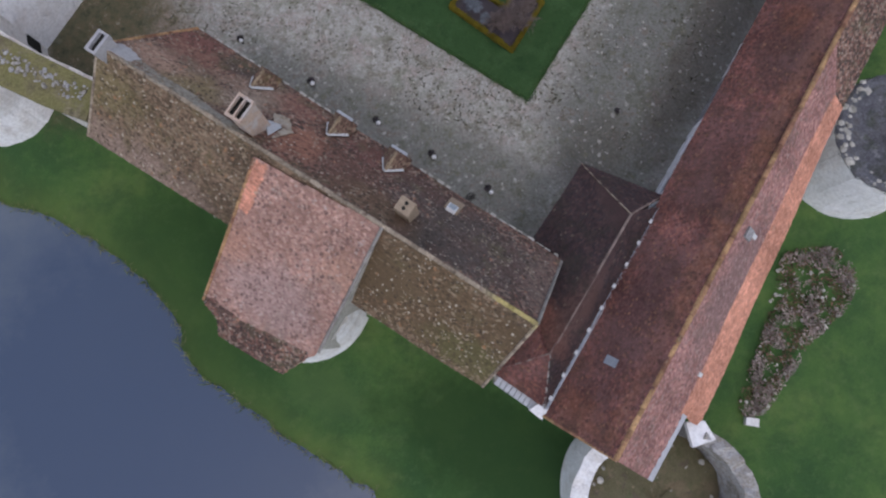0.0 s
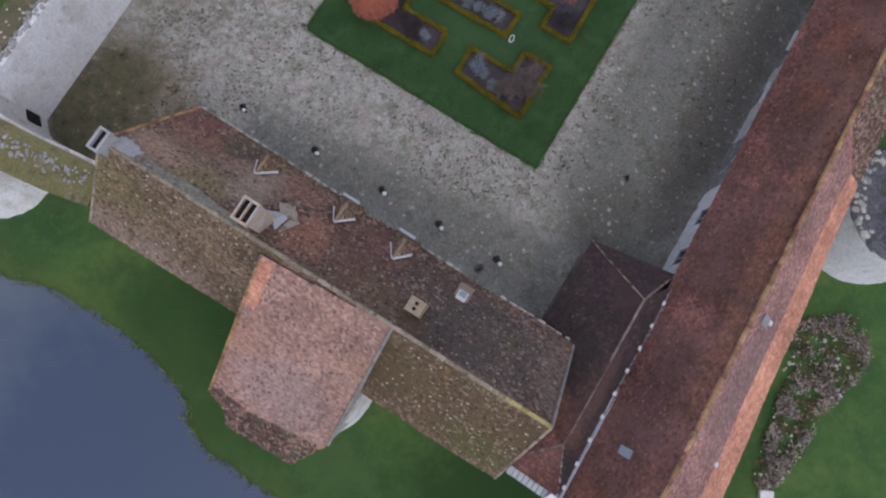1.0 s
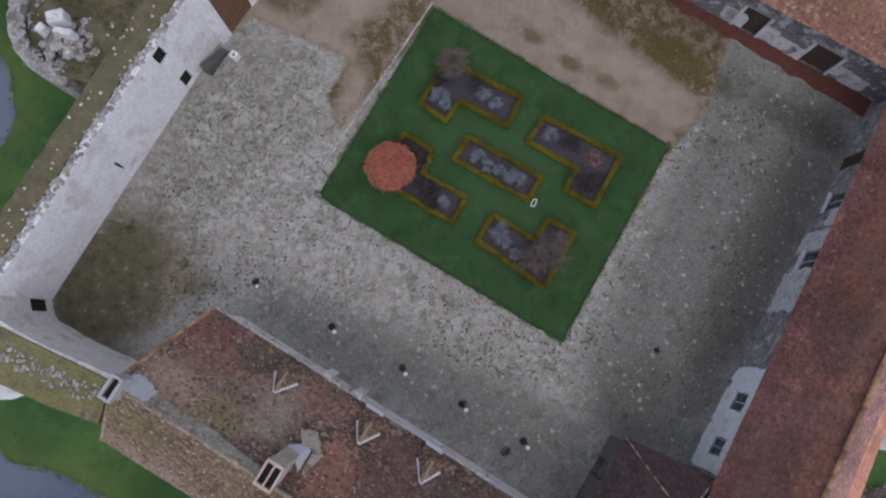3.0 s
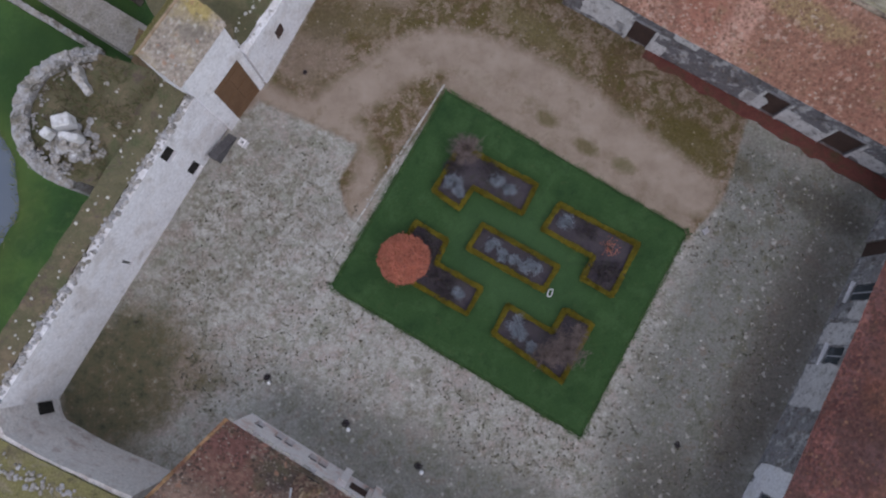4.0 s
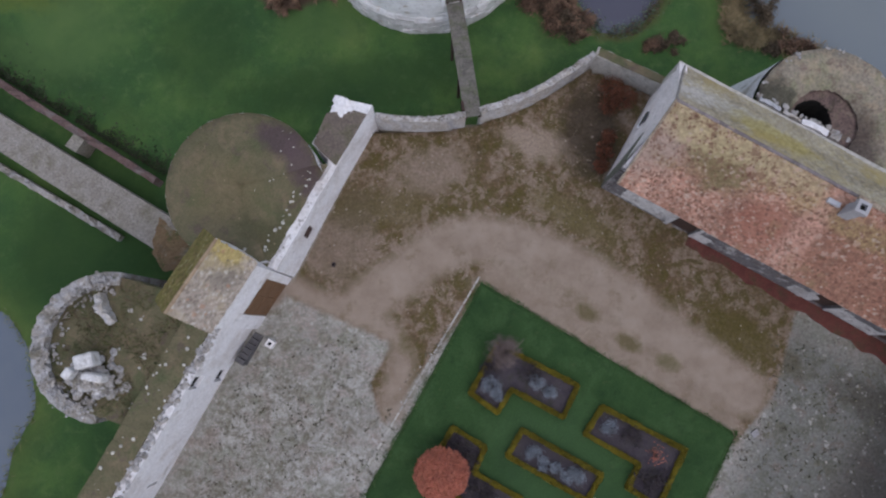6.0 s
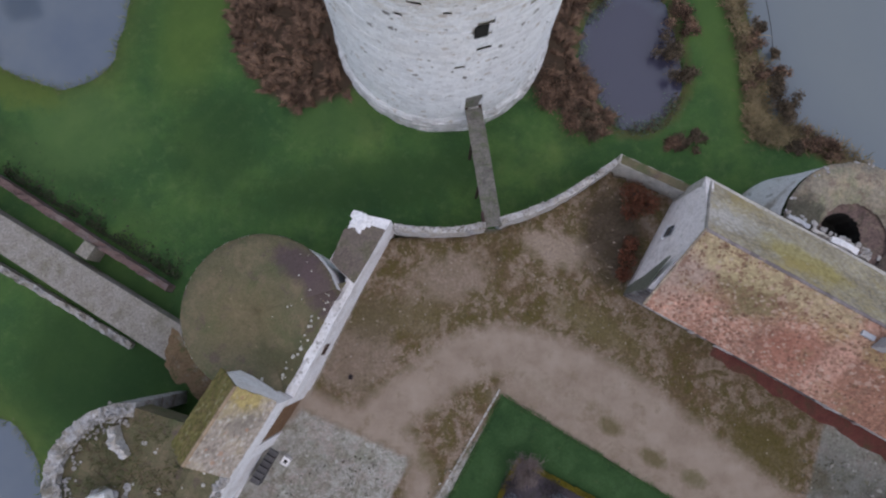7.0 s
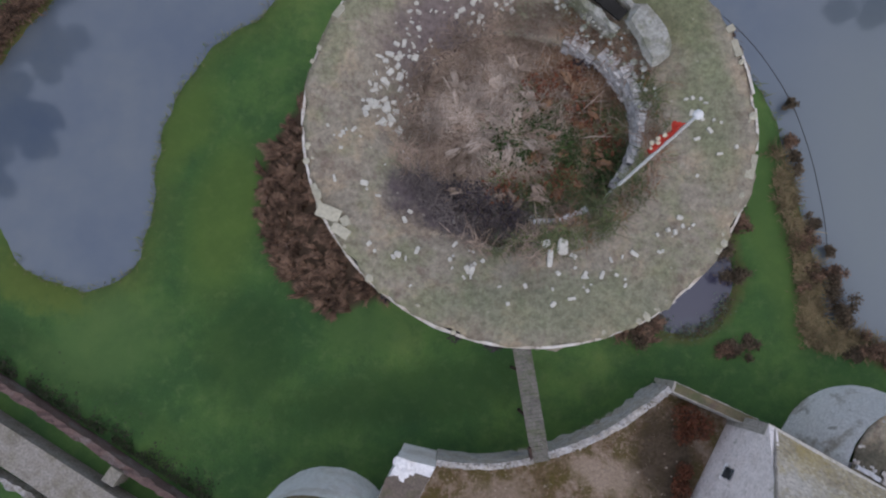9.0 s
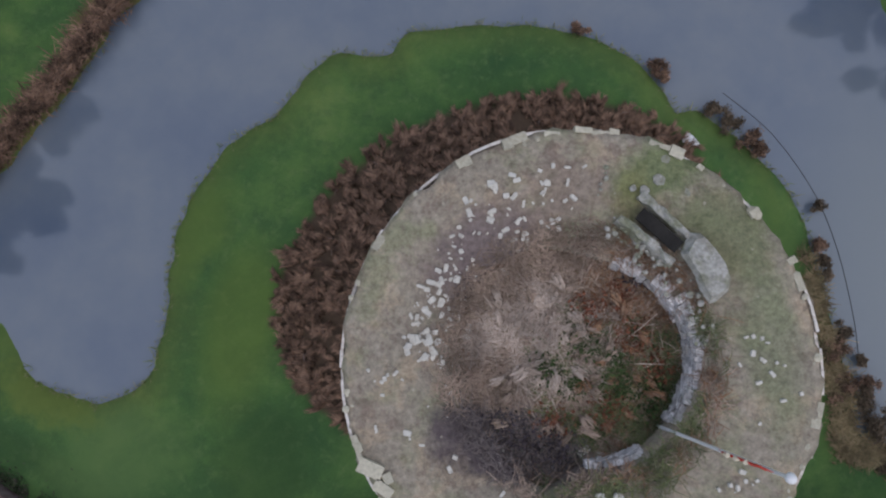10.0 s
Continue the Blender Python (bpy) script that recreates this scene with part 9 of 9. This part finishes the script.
        g.tube([at + Vector((math.cos(a), math.sin(a), 0)) * 0.05, m1, q], [0.018, 0.012, 0.005], 4, False)
        for _ in range(sub):
            s0 = m1.lerp(q, rng.uniform(0, 1))
            s1 = s0 + Vector(rng.normal(size=3)) * r * 0.16 + Vector((0, 0, 0.06))
            tw.tube([s0, s1], [0.009, 0.004], 3, False)
    g.ob("stem_clump", M["bark"], e)
    tagged(tw.ob("twig_crown", M[mat], e), kind="stuff")
    return e


twig_bush(G(3.0, 2.75, 0.08), 1.05, 1.5, "twig", "large bare mauve-grey shrub in a hedged bed", 90, 16, group="bare garden shrubs")
twig_bush(G(13.35, 9.3, 0.08), 1.25, 1.7, "twig", "large bare mauve-grey shrub in a hedged bed", 110, 16, group="bare garden shrubs")
twig_bush(G(12.5, 10.2, 0.08), 0.8, 1.2, "twig", "bare mauve-grey shrub in a hedged bed", 60, 14, group="bare garden shrubs")
twig_bush(G(13.5, 8.1, 0.08), 0.6, 1.0, "twig", "bare mauve-grey shrub in a hedged bed", 50, 12, group="bare garden shrubs")

# uncut grass that hangs over the edge of the lawn
fringe = []
mid_l = sum((Vector(q) for q in LAWN), Vector()) / 4
for i in range(4):
    a, c2 = Vector(LAWN[i]), Vector(LAWN[(i + 1) % 4])
    nd = Vector((-(c2 - a).y, (c2 - a).x, 0)).normalized()
    for _ in range(int((c2 - a).length * 110)):
        q = a.lerp(c2, rng.uniform(0, 1))
        q = q + (Vector((mid_l.x, mid_l.y, q.z)) - q).normalized() * 0.2 + nd * (rng.normal(0, 0.07) + 0.16 * noise.noise((q.x * 1.4, q.y * 1.4, 4)))
        fringe.append((q.x, q.y, 0.0))
M["lawn_blade"] = leafy("lawn_grass_blade", [(0.03, 0.075, 0.022), (0.06, 0.12, 0.04), (0.10, 0.14, 0.055)], 0.9)
v, f = blades(fringe, 0.13, 0.012, 0.9, 0.8)
tagged(mesh_ob("grass_fringe", v, f, M["lawn_blade"]), "uncut green grass along the edge of a lawn", "grass", kind="stuff")

# clipped red maple: short trunk, spreading limbs, a dense dome of small leaves
mp = Vector(G(3.35, 9.75, 0.05))
maple = thing("red_maple", mp, "small round-headed maple in full coral-red leaf", "tree")
g = Geo().tube([mp, mp + Vector((0.03, 0.02, 0.5)), mp + Vector((0.0, 0.05, 0.95))], [0.11, 0.085, 0.07], 8)
for k in range(11):
    a = k * 0.571 + rng.uniform(-0.2, 0.2)
    r = rng.uniform(0.6, 1.05)
    q = mp + Vector((0, 0.04, 0.8))
    g.tube([q, q + Vector((math.cos(a) * r * 0.5, math.sin(a) * r * 0.5, 0.35)), q + Vector((math.cos(a) * r, math.sin(a) * r, rng.uniform(0.45, 0.8)))], [0.05, 0.03, 0.01], 5)
g.ob("trunk", M["bark"], maple)
pts = []
for _ in range(11000):
    a, s = rng.uniform(0, 6.28), math.sqrt(rng.uniform(0, 1))
    edge = 1.34 + 0.14 * noise.noise((math.cos(a) * 2.5, math.sin(a) * 2.5, 8)) + 0.07 * noise.noise((math.cos(a) * 9, math.sin(a) * 9, 3)) + abs(rng.normal(0, 0.06))
    top = 0.85 * math.sqrt(max(0, 1 - s ** 2.6)) + 0.10 * noise.noise((math.cos(a) * s * 4, math.sin(a) * s * 4, 1))
    pts.append((mp.x + math.cos(a) * s * edge, mp.y + math.sin(a) * s * edge, mp.z + 0.95 + top * rng.uniform(0.8, 1.0)))
v, f = leaves(pts, 0.05, 0.2)
mesh_ob("crown", v, f, M["maple"], maple)

# small things of the yard
ring = Geo()
hc = Vector(G(11.15, 7.05, 0.1))
tp = [hc + GU.to_3d() * (0.12 * math.cos(a) + 0.02 * math.sin(3 * a)) + GV.to_3d() * 0.24 * math.sin(a) for a in np.linspace(0, 6.28, 26)]
ring.tube(tp, 0.03, 6)
tagged(ring.ob("garden_hose_loop", M["white_paint"]), "small white loop lying on the lawn", "hose")
for x, y, s in ((-7.36, 15.36, 1), (-3.48, 13.08, 1), (-0.24, 11.14, 1), (3.02, 9.17, 1), (-11.64, 17.87, 0.8)):
    e = thing("ground_lamp", (x, y, 0), "low round white globe lamp beside a dark tuft", "lamp", "globe lamps along the house")
    bm = bmesh.new()
    bmesh.ops.create_uvsphere(bm, u_segments=14, v_segments=9, radius=0.13 * s, matrix=Matrix.Translation((x, y, 0.34)))
    part("globe", bm, M["white_paint"], e, smooth=True)
    Geo().tube([(x, y, -0.02), (x, y, 0.22)], [0.06, 0.035], 8).ob("base", M["iron"], e)
    p2 = ball_points(170, (x - 0.17, y + 0.3, 0.08), (0.24, 0.22, 0.12), 0.1)
    v, f = leaves(p2, 0.05)
    tagged(mesh_ob("low_plant", v, f, M["dark_leaf"]), "small dark plant growing in gravel", "plant", "dark plants along the house")
for x, y, z, r in ((10.3, 14.25, 0.0, 0.2), (-10.0, 35.5, 0.0, 0.14), (1.9, 8.95, 0.0, 0.3)):
    p2 = ball_points(110, (x, y, 0.06), (r, r, 0.12), 0.1)
    v, f = leaves(p2, 0.05)
    tagged(mesh_ob("low_plant", v, f, M["dark_leaf"]), "small dark tuft in gravel", "plant", "dark plants along the house")
tagged(Geo().extrude([(12.4, 25.9, 0), (12.75, 26.1, 0), (12.85, 25.8, 0), (12.5, 25.6, 0)], (0, 0, 0.08)).ob("corner_stone", M["grey_stone"]), "small grey stone at the corner of the lawn", "stone")

# loose stones and weeds of the gravel
COURT = [(-21.2, 17.4), (-14.6, 30.4), (-8.4, 31.6), (-7.6, 27.2), (-2.0, 34.4), (11.9, 25.9), (13.4, 27.4), (14.4, 31.4), (22.0, 27.6), (11.6, 8.8), (7.4, 10.6), (-11.8, 18.0), (-16.0, 15.4)]
spots = scatter(5500, COURT)
lawn_box = [q[:2] for q in LAWN]
spots = spots[~inside(spots[:, 0], spots[:, 1], lawn_box)]
thick = np.array([noise.noise((x * 0.35, y * 0.35, 1)) for x, y in spots])
spots = spots[thick > rng.uniform(-0.5, 0.3, len(thick))]
spots = spots[np.hypot(spots[:, 0] + 19, spots[:, 1] - 17) > rng.uniform(2.0, 6.0, len(spots))]
spots = spots[~(inside(spots[:, 0], spots[:, 1], EASTSIDE) & (rng.uniform(size=len(spots)) < 0.8))]
v, f = pebbles(spots, 0.018 + 0.06 * rng.uniform(0, 1, len(spots)) ** 2.5, 0.0)
tagged(mesh_ob("loose_gravel", v, f, M["gravel_stone"]), "pale stones strewn over the gravel yard", "gravel", kind="stuff")
weeds = scatter(4600, COURT)
weeds = weeds[~inside(weeds[:, 0], weeds[:, 1], lawn_box)]
thick = np.array([noise.noise((x * 0.3, y * 0.3, 9)) for x, y in weeds])
weeds = weeds[thick > rng.uniform(-0.4, 0.35, len(thick))]
wp = np.repeat(weeds, 4, axis=0) + rng.normal(size=(len(weeds) * 4, 2)) * 0.035
v, f = leaves(np.column_stack([wp, rng.uniform(0.02, 0.07, len(wp))]), 0.06, 0.25)
M["weed"] = leafy("dull_weed", [(0.11, 0.108, 0.075), (0.15, 0.14, 0.10), (0.13, 0.11, 0.095)])
tagged(mesh_ob("yard_weeds", v, f, M["weed"]), "small dark weeds in the gravel yard", "weeds", kind="stuff")
NORTH = [(-12.0, 34.6), (-9.5, 33.8), (-3.0, 38.2), (1.0, 38.0), (6.0, 35.4), (13.0, 30.0), (13.8, 31.4), (5.2, 39.0), (6.8, 44.6), (4.6, 46.2), (-1.5, 43.2), (-7.4, 42.8)]
ns = scatter(500, NORTH)
v, f = pebbles(ns, 0.015 + 0.05 * rng.uniform(0, 1, len(ns)) ** 2.5, 0.0)
tagged(mesh_ob("loose_gravel", v, f, M["earth_stone"]), "small stones strewn over mossy earth", "gravel", kind="stuff")

# ---- growth outside the yard ----
tufts = scatter(2100, BRUSH)
tufts = tufts[np.hypot(tufts[:, 0] - KEEP[0], tufts[:, 1] - KEEP[1]) > 6.5]
tufts = tufts[np.array([noise.noise((x * 0.8, y * 0.8, 3)) for x, y in tufts]) > rng.uniform(-0.75, 0.1, len(tufts))]
v, f = tussocks(tufts, 3, 0.72, LAWN_Z - 0.05)
tagged(mesh_ob("dry_bracken", v, f, M["brush"]), "tufts of brown dead bracken round the foot of the keep", "bracken", kind="stuff")
inb2 = scatter(70, BRUSH)
inb2 = inb2[np.hypot(inb2[:, 0] - KEEP[0], inb2[:, 1] - KEEP[1]) > 7.0]
tw = Geo()
for x, y in inb2:
    a = rng.uniform(0, 6.28)
    l = rng.uniform(0.4, 0.75)
    tw.tube([(x, y, LAWN_Z), (x + 0.3 * l * math.cos(a), y + 0.3 * l * math.sin(a), LAWN_Z + 0.8 * l), (x + 0.8 * l * math.cos(a), y + 0.8 * l * math.sin(a), LAWN_Z + 1.0 * l)], [0.02, 0.015, 0.005], 3, False)
tagged(tw.ob("dead_stalks", M["twig"]), "pale dead stalks among brown bracken", "stalks", kind="stuff")
for x, y, r, h in ((1.9, 51.2, 0.9, 1.1), (3.0, 50.6, 1.0, 1.2), (4.2, 49.7, 0.8, 1.0), (2.6, 52.4, 0.9, 1.1), (9.3, 54.4, 0.7, 0.9), (9.9, 52.8, 0.7, 0.9), (10.4, 55.6, 0.6, 0.8), (9.9, 57.0, 0.8, 1.0), (9.2, 60.6, 1.0, 1.2),
                   (14.2, 63.1, 0.35, 0.6), (13.95, 60.6, 0.45, 0.7), (14.1, 59.6, 0.42, 0.7), (14.3, 59.0, 0.3, 0.5), (14.6, 55.6, 0.4, 0.8), (14.4, 54.6, 0.6, 0.8), (15.7, 54.0, 0.3, 0.4), (15.9, 52.8, 0.5, 0.8), (15.7, 51.8, 0.6, 0.9),
                   (15.6, 50.8, 0.7, 0.9), (15.9, 50.1, 0.6, 0.8), (17.3, 48.4, 0.7, 0.8), (18.4, 47.9, 0.7, 0.7), (16.3, 48.3, 0.5, 0.6), (8.6, 69.1, 0.5, 0.6), (9.5, 68.3, 0.6, 0.7), (10.7, 67.3, 0.55, 0.7), (11.2, 66.7, 0.55, 0.7),
                   (1.0, 74.5, 0.4, 0.5), (5.4, 72.0, 0.45, 0.6), (5.8, 71.3, 0.4, 0.5), (8.9, 48.6, 0.5, 0.4), (9.6, 48.4, 0.5, 0.4), (10.4, 48.8, 0.5, 0.5), (14.5, 52.6, 0.6, 0.8)):
    e = twig_bush((x, y, LAWN_Z - 0.15), r * 0.85, h, "brush_dark", "low dark leafless scrub bush at the water's edge", 16, 4, name="scrub_bush", group="scrub by the water")
    lobes = [np.array((x, y, LAWN_Z + 0.3 * h)) + rng.normal(size=3) * np.array((r * 0.5, r * 0.5, h * 0.12)) + rng.normal(size=(int(230 * r) + 40, 3)) * np.array((r * 0.24, r * 0.24, h * 0.2)) for _ in range(8)]
    v, f = leaves(np.concatenate(lobes), 0.065, 0.35)
    mesh_ob("dead_foliage", v, f, M["brush_dark"] if rng.uniform() < 0.4 else M["brush"], e)
pe = []
for _ in range(2600):
    k = rng.integers(0, len(POND))
    q = Vector(POND[k]).lerp(Vector(POND[(k + 1) % len(POND)]), rng.uniform(0, 1))
    if noise.noise((q.x * 0.7, q.y * 0.7, 3)) > -0.12:
        q = q + Vector(rng.normal(size=2)) * 0.22
        pe.append((q.x, q.y, WATER_Z + rng.uniform(0, 0.35)))
v, f = leaves(pe, 0.07)
tagged(mesh_ob("pond_growth", v, f, M["brush_dark"]), "dead brown growth round the edge of a pond", "growth", kind="stuff")
pw = []
for _ in range(5200):
    k = rng.integers(0, len(POND))
    q = Vector(POND[k]).lerp(Vector(POND[(k + 1) % len(POND)]), rng.uniform(0, 1))
    if (q.x < 6.0 or q.y < 51.2) and noise.noise((q.x * 0.9, q.y * 0.9, 17)) > -0.1:
        q = q + Vector(rng.normal(size=2)) * 0.3
        pw.append((q.x, q.y, WATER_Z + rng.uniform(0.02, 0.28)))
M["weed_pale"] = leafy("pale_water_weed", [(0.10, 0.15, 0.10), (0.15, 0.20, 0.14), (0.08, 0.12, 0.07)], 0.8)
v, f = leaves(pw, 0.06, 0.2)
tagged(mesh_ob("pond_weed", v, f, M["weed_pale"]), "pale green weed along the edge of a pond", "weed", kind="stuff")
bg3 = []
for line in (LAKE, MOAT):
    for k in range(len(line)):
        p, q = Vector(line[k]), Vector(line[(k + 1) % len(line)])
        if not (-32 < p.x < 16 and -9 < p.y < 76) or (q - p).length > 4:
            continue
        for _ in range(int((q - p).length * 22)):
            c3 = p.lerp(q, rng.uniform(0, 1)) + Vector(rng.normal(size=2)) * 0.14
            bg3.append((c3.x, c3.y, WATER_Z + 0.02))
M["bank_grass"] = leafy("coarse_bank_grass", [(0.09, 0.135, 0.04), (0.13, 0.165, 0.055), (0.19, 0.185, 0.09), (0.12, 0.13, 0.08)], 0.9)
v, f = blades(bg3, 0.24, 0.02, 1.2, 0.7)
tagged(mesh_ob("bank_grass", v, f, M["bank_grass"]), "coarse green grass along the waterline", "grass", kind="stuff")
# dark low growth along the outer side of the causeway parapet
pg2 = []
for _ in range(6000):
    u = rng.uniform(0, 1)
    q = Vector((-42, 55.0)).lerp(Vector((-20.0, 41.2)), u) + Vector((0.53, 0.85)) * (rng.exponential(0.28) - 0.1) * (0.5 + 0.8 * u)
    if noise.noise((q.x * 0.8, q.y * 0.8, 6)) > -0.3 + 0.25 * (1 - u):
        pg2.append((q.x, q.y, LAWN_Z + rng.uniform(0, 0.35)))
M["ivy_leaf"] = leafy("dark_ivy_leaf", [(0.03, 0.048, 0.022), (0.045, 0.065, 0.03), (0.06, 0.05, 0.04)])
v, f = leaves(pg2, 0.08)
tagged(mesh_ob("dark_undergrowth", v, f, M["ivy_leaf"]), "dark low growth along a causeway parapet", "undergrowth", kind="stuff")
# scrub along the far bank
bankline = rounded([(-36, 64.2), (-34.3, 66.4), (-32.4, 69.4), (-30.2, 72.1), (-28.2, 75.3), (-26.4, 77.8)], 8, False)
bp = []
for _ in range(2600):
    q = Vector(bankline[rng.integers(0, len(bankline))]) + Vector(rng.normal(size=2)) * 0.35 + Vector((-0.55, 0.35))
    bp.append((q.x, q.y, -1.6))
v, f = blades(bp * 2, 0.8, 0.03, 1.0, 0.5)
tagged(mesh_ob("bank_reeds", v, f, M["brush"]), "brown reeds and dead growth along the far bank", "reeds", kind="stuff")
bp = []
near_bank = [(Vector(MOAT[k]), Vector(MOAT[(k + 1) % len(MOAT)])) for k in range(len(MOAT)) if 11 < MOAT[k][0] < 21 and 45 < MOAT[k][1] < 61]
for _ in range(5200):
    p, q = near_bank[rng.integers(0, len(near_bank))]
    q = p.lerp(q, rng.uniform(0, 1)) + Vector((-0.75, -0.1)) + Vector(rng.normal(size=2)) * 0.32
    if noise.noise((q.x * 0.6, q.y * 0.6, 14)) > -0.25:
        bp.append((q.x, q.y, -1.5))
M["reed"] = leafy("olive_reed", [(0.13, 0.10, 0.055), (0.20, 0.155, 0.085), (0.26, 0.20, 0.12), (0.11, 0.105, 0.05)], 0.9, (0.55, 1.4), 0.8)
v, f = blades(bp * 2, 0.45, 0.024, 1.0, 0.6)
tagged(mesh_ob("bank_reeds", v, f, M["reed"]), "straw-coloured reeds along the near bank", "reeds", kind="stuff")


def tree(at, h, r, mat, label):
    at = Vector(at)
    e = thing("bank_tree", at, label, "tree", "trees on the far bank")
    g = Geo().tube([at, at + Vector((0.2, 0.1, h * 0.3)), at + Vector((0.1, 0.3, h * 0.6)), at + Vector((0.2, 0.2, h * 0.9))], [0.28, 0.22, 0.14, 0.04], 8)
    pts = []
    for k in range(16):
        a, z = rng.uniform(0, 6.28), rng.uniform(0.3, 0.85)
        l = r * (1.15 - 0.6 * z) * rng.uniform(0.7, 1.1)
        q0 = at + Vector((0.15, 0.2, h * z))
        q1 = q0 + Vector((math.cos(a) * l, math.sin(a) * l, h * 0.12))
        g.tube([q0, q0.lerp(q1, 0.5) + Vector((0, 0, 0.2)), q1], [0.08, 0.05, 0.015], 5)
        for c2 in range(4):
            cc = q0.lerp(q1, rng.uniform(0.45, 1.05))
            pts.append(ball_points(190, cc, (r * 0.26, r * 0.26, r * 0.24), 0.2))
    g.ob("trunk", M["bark"], e)
    v, f = leaves(np.concatenate(pts), 0.17)
    mesh_ob("crown", v, f, M[mat], e)


for x, y, h, r in ((-41.6, 68.8, 15.2, 4.3), (-41.0, 75.6, 17.5, 4.4), (-45.0, 64.0, 15.5, 4.0), (-36.5, 82.5, 15.0, 3.2), (25.6, 80.5, 14.5, 3.6), (29.5, 77.0, 15.0, 3.6)):
    tree((x, y, -1.4), h, r, "olive_leaf", "leafy olive-green tree on the far bank of the moat")
for x, y, r, h in ((22.6, 75.6, 1.6, 2.2), (24.2, 73.4, 1.7, 2.4), (20.6, 78.4, 1.8, 2.4)):
    e = twig_bush((x, y, -1.5), r, h, "brush_dark", "dark leafless thicket on the far bank", 60, 8, name="thicket", group="thickets on the far bank")
    v, f = leaves(ball_points(900, (x, y, -0.6), (r, r, h * 0.45), 0.2), 0.1)
    mesh_ob("dead_foliage", v, f, M["brush_dark"], e)

# rubble and dead plants along the foot of the east range
OUT = rounded([(20.2, 6.2), (22.0, 6.7), (23.7, 6.4), (24.3, 4.4), (22.9, 2.4), (21.4, 1.1), (20.3, -0.6), (18.5, -2.9), (17.2, -2.7), (17.8, -0.6), (18.6, 1.2), (19.5, 3.9)], 4)
op = scatter(5200, OUT)
thick = np.array([noise.noise((x * 1.1, y * 1.1, 2)) for x, y in op])
op = op[thick > -0.15]
v, f = leaves([(x, y, LAWN_Z + rng.uniform(0, 0.35)) for x, y in op], 0.07)
tagged(mesh_ob("withered_border", v, f, M["brush"]), "border of withered brown plants beside a wall", "plants", kind="stuff")
wl2 = scatter(13000, OUT)
wl2 = wl2[np.array([noise.noise((x * 0.9, y * 0.9, 12)) + 0.5 * noise.noise((x * 3, y * 3, 2)) for x, y in wl2]) > rng.uniform(-0.15, 0.35, len(wl2))]
v, f = leaves([(x, y, LAWN_Z + rng.uniform(0.1, 0.5)) for x, y in wl2], 0.07, 0.25)
M["withered"] = leafy("pale_withered_leaf", [(0.24, 0.18, 0.16), (0.40, 0.32, 0.29), (0.52, 0.44, 0.41), (0.18, 0.13, 0.12)], 0.9, (0.6, 1.3), 0.9)
tagged(mesh_ob("withered_leaves", v, f, M["withered"]), "pale withered leaves in a border", "leaves", kind="stuff")
sg = Geo()
for x, y in scatter(130, OUT):
    sg.rock((x, y, LAWN_Z + rng.uniform(0.0, 0.3)), rng.uniform(0.03, 0.13))
tagged(sg.ob("border_stones", M["loose_stone"]), "pale stones among withered border plants", "stones", kind="stuff")
tagged(Geo().box((17.9, -3.3, LAWN_Z + 0.15), (0.75, 0.45, 0.35), radians(-8)).ob("stone_trough", M["limestone"]), "pale squared stone block in the grass", "stone block")
# red-brown climbers in the north-east corner
for x, y, r, h in ((5.9, 45.2, 0.8, 1.0), (6.6, 44.6, 0.8, 1.1), (5.7, 44.2, 0.6, 0.8), (5.6, 42.4, 0.5, 0.8), (5.35, 41.6, 0.6, 0.9), (5.1, 40.7, 0.5, 0.8)):
    e = twig_bush((x, y, 0.0), r, h, "rust_leaf", "low russet-leaved bush against the corner walls", 26, 6, name="russet_bush", group="russet bushes")
    v, f = leaves(ball_points(int(620 * r), (x, y, 0.45 * h), (r, r, h * 0.5), 0.25), 0.07)
    mesh_ob("foliage", v, f, M["rust_leaf"], e)
bd2 = thing("upturned_boat", (7.2, 67.2, -1.3), "small upturned white boat beside the bracken", "boat")
bg = Geo()
vs = []
for i in range(9):
    s = i / 8
    w = 0.34 * math.sin(math.pi * min(1, 0.25 + s * 0.8)) ** 0.6
    x = -0.55 + 1.1 * s
    for k in range(5):
        a = math.pi * k / 4
        vs.append(pose(7.2, 67.2, -1.3, 0, 0, -38) @ Vector((x, w * math.cos(a), 0.25 * math.sin(a) + 0.02)))
bg.add(vs, [(i * 5 + k, (i + 1) * 5 + k, (i + 1) * 5 + k + 1, i * 5 + k + 1) for i in range(8) for k in range(4)] + [tuple(range(5)), tuple(reversed(range(40, 45)))])
bg.ob("hull", M["white_paint"], bd2, smooth=True)
# floating line on the water
fl = Geo().tube([(x, y, WATER_Z + 0.01) for x, y in rounded([(9.6, 70.3), (12.3, 67.6), (14.4, 63.9), (15.4, 60.2), (15.8, 56.5), (15.8, 54.4)], 6, False)], 0.02, 5)
tagged(fl.ob("floating_line", M["iron"]), "thin dark line floating on the water", "line")
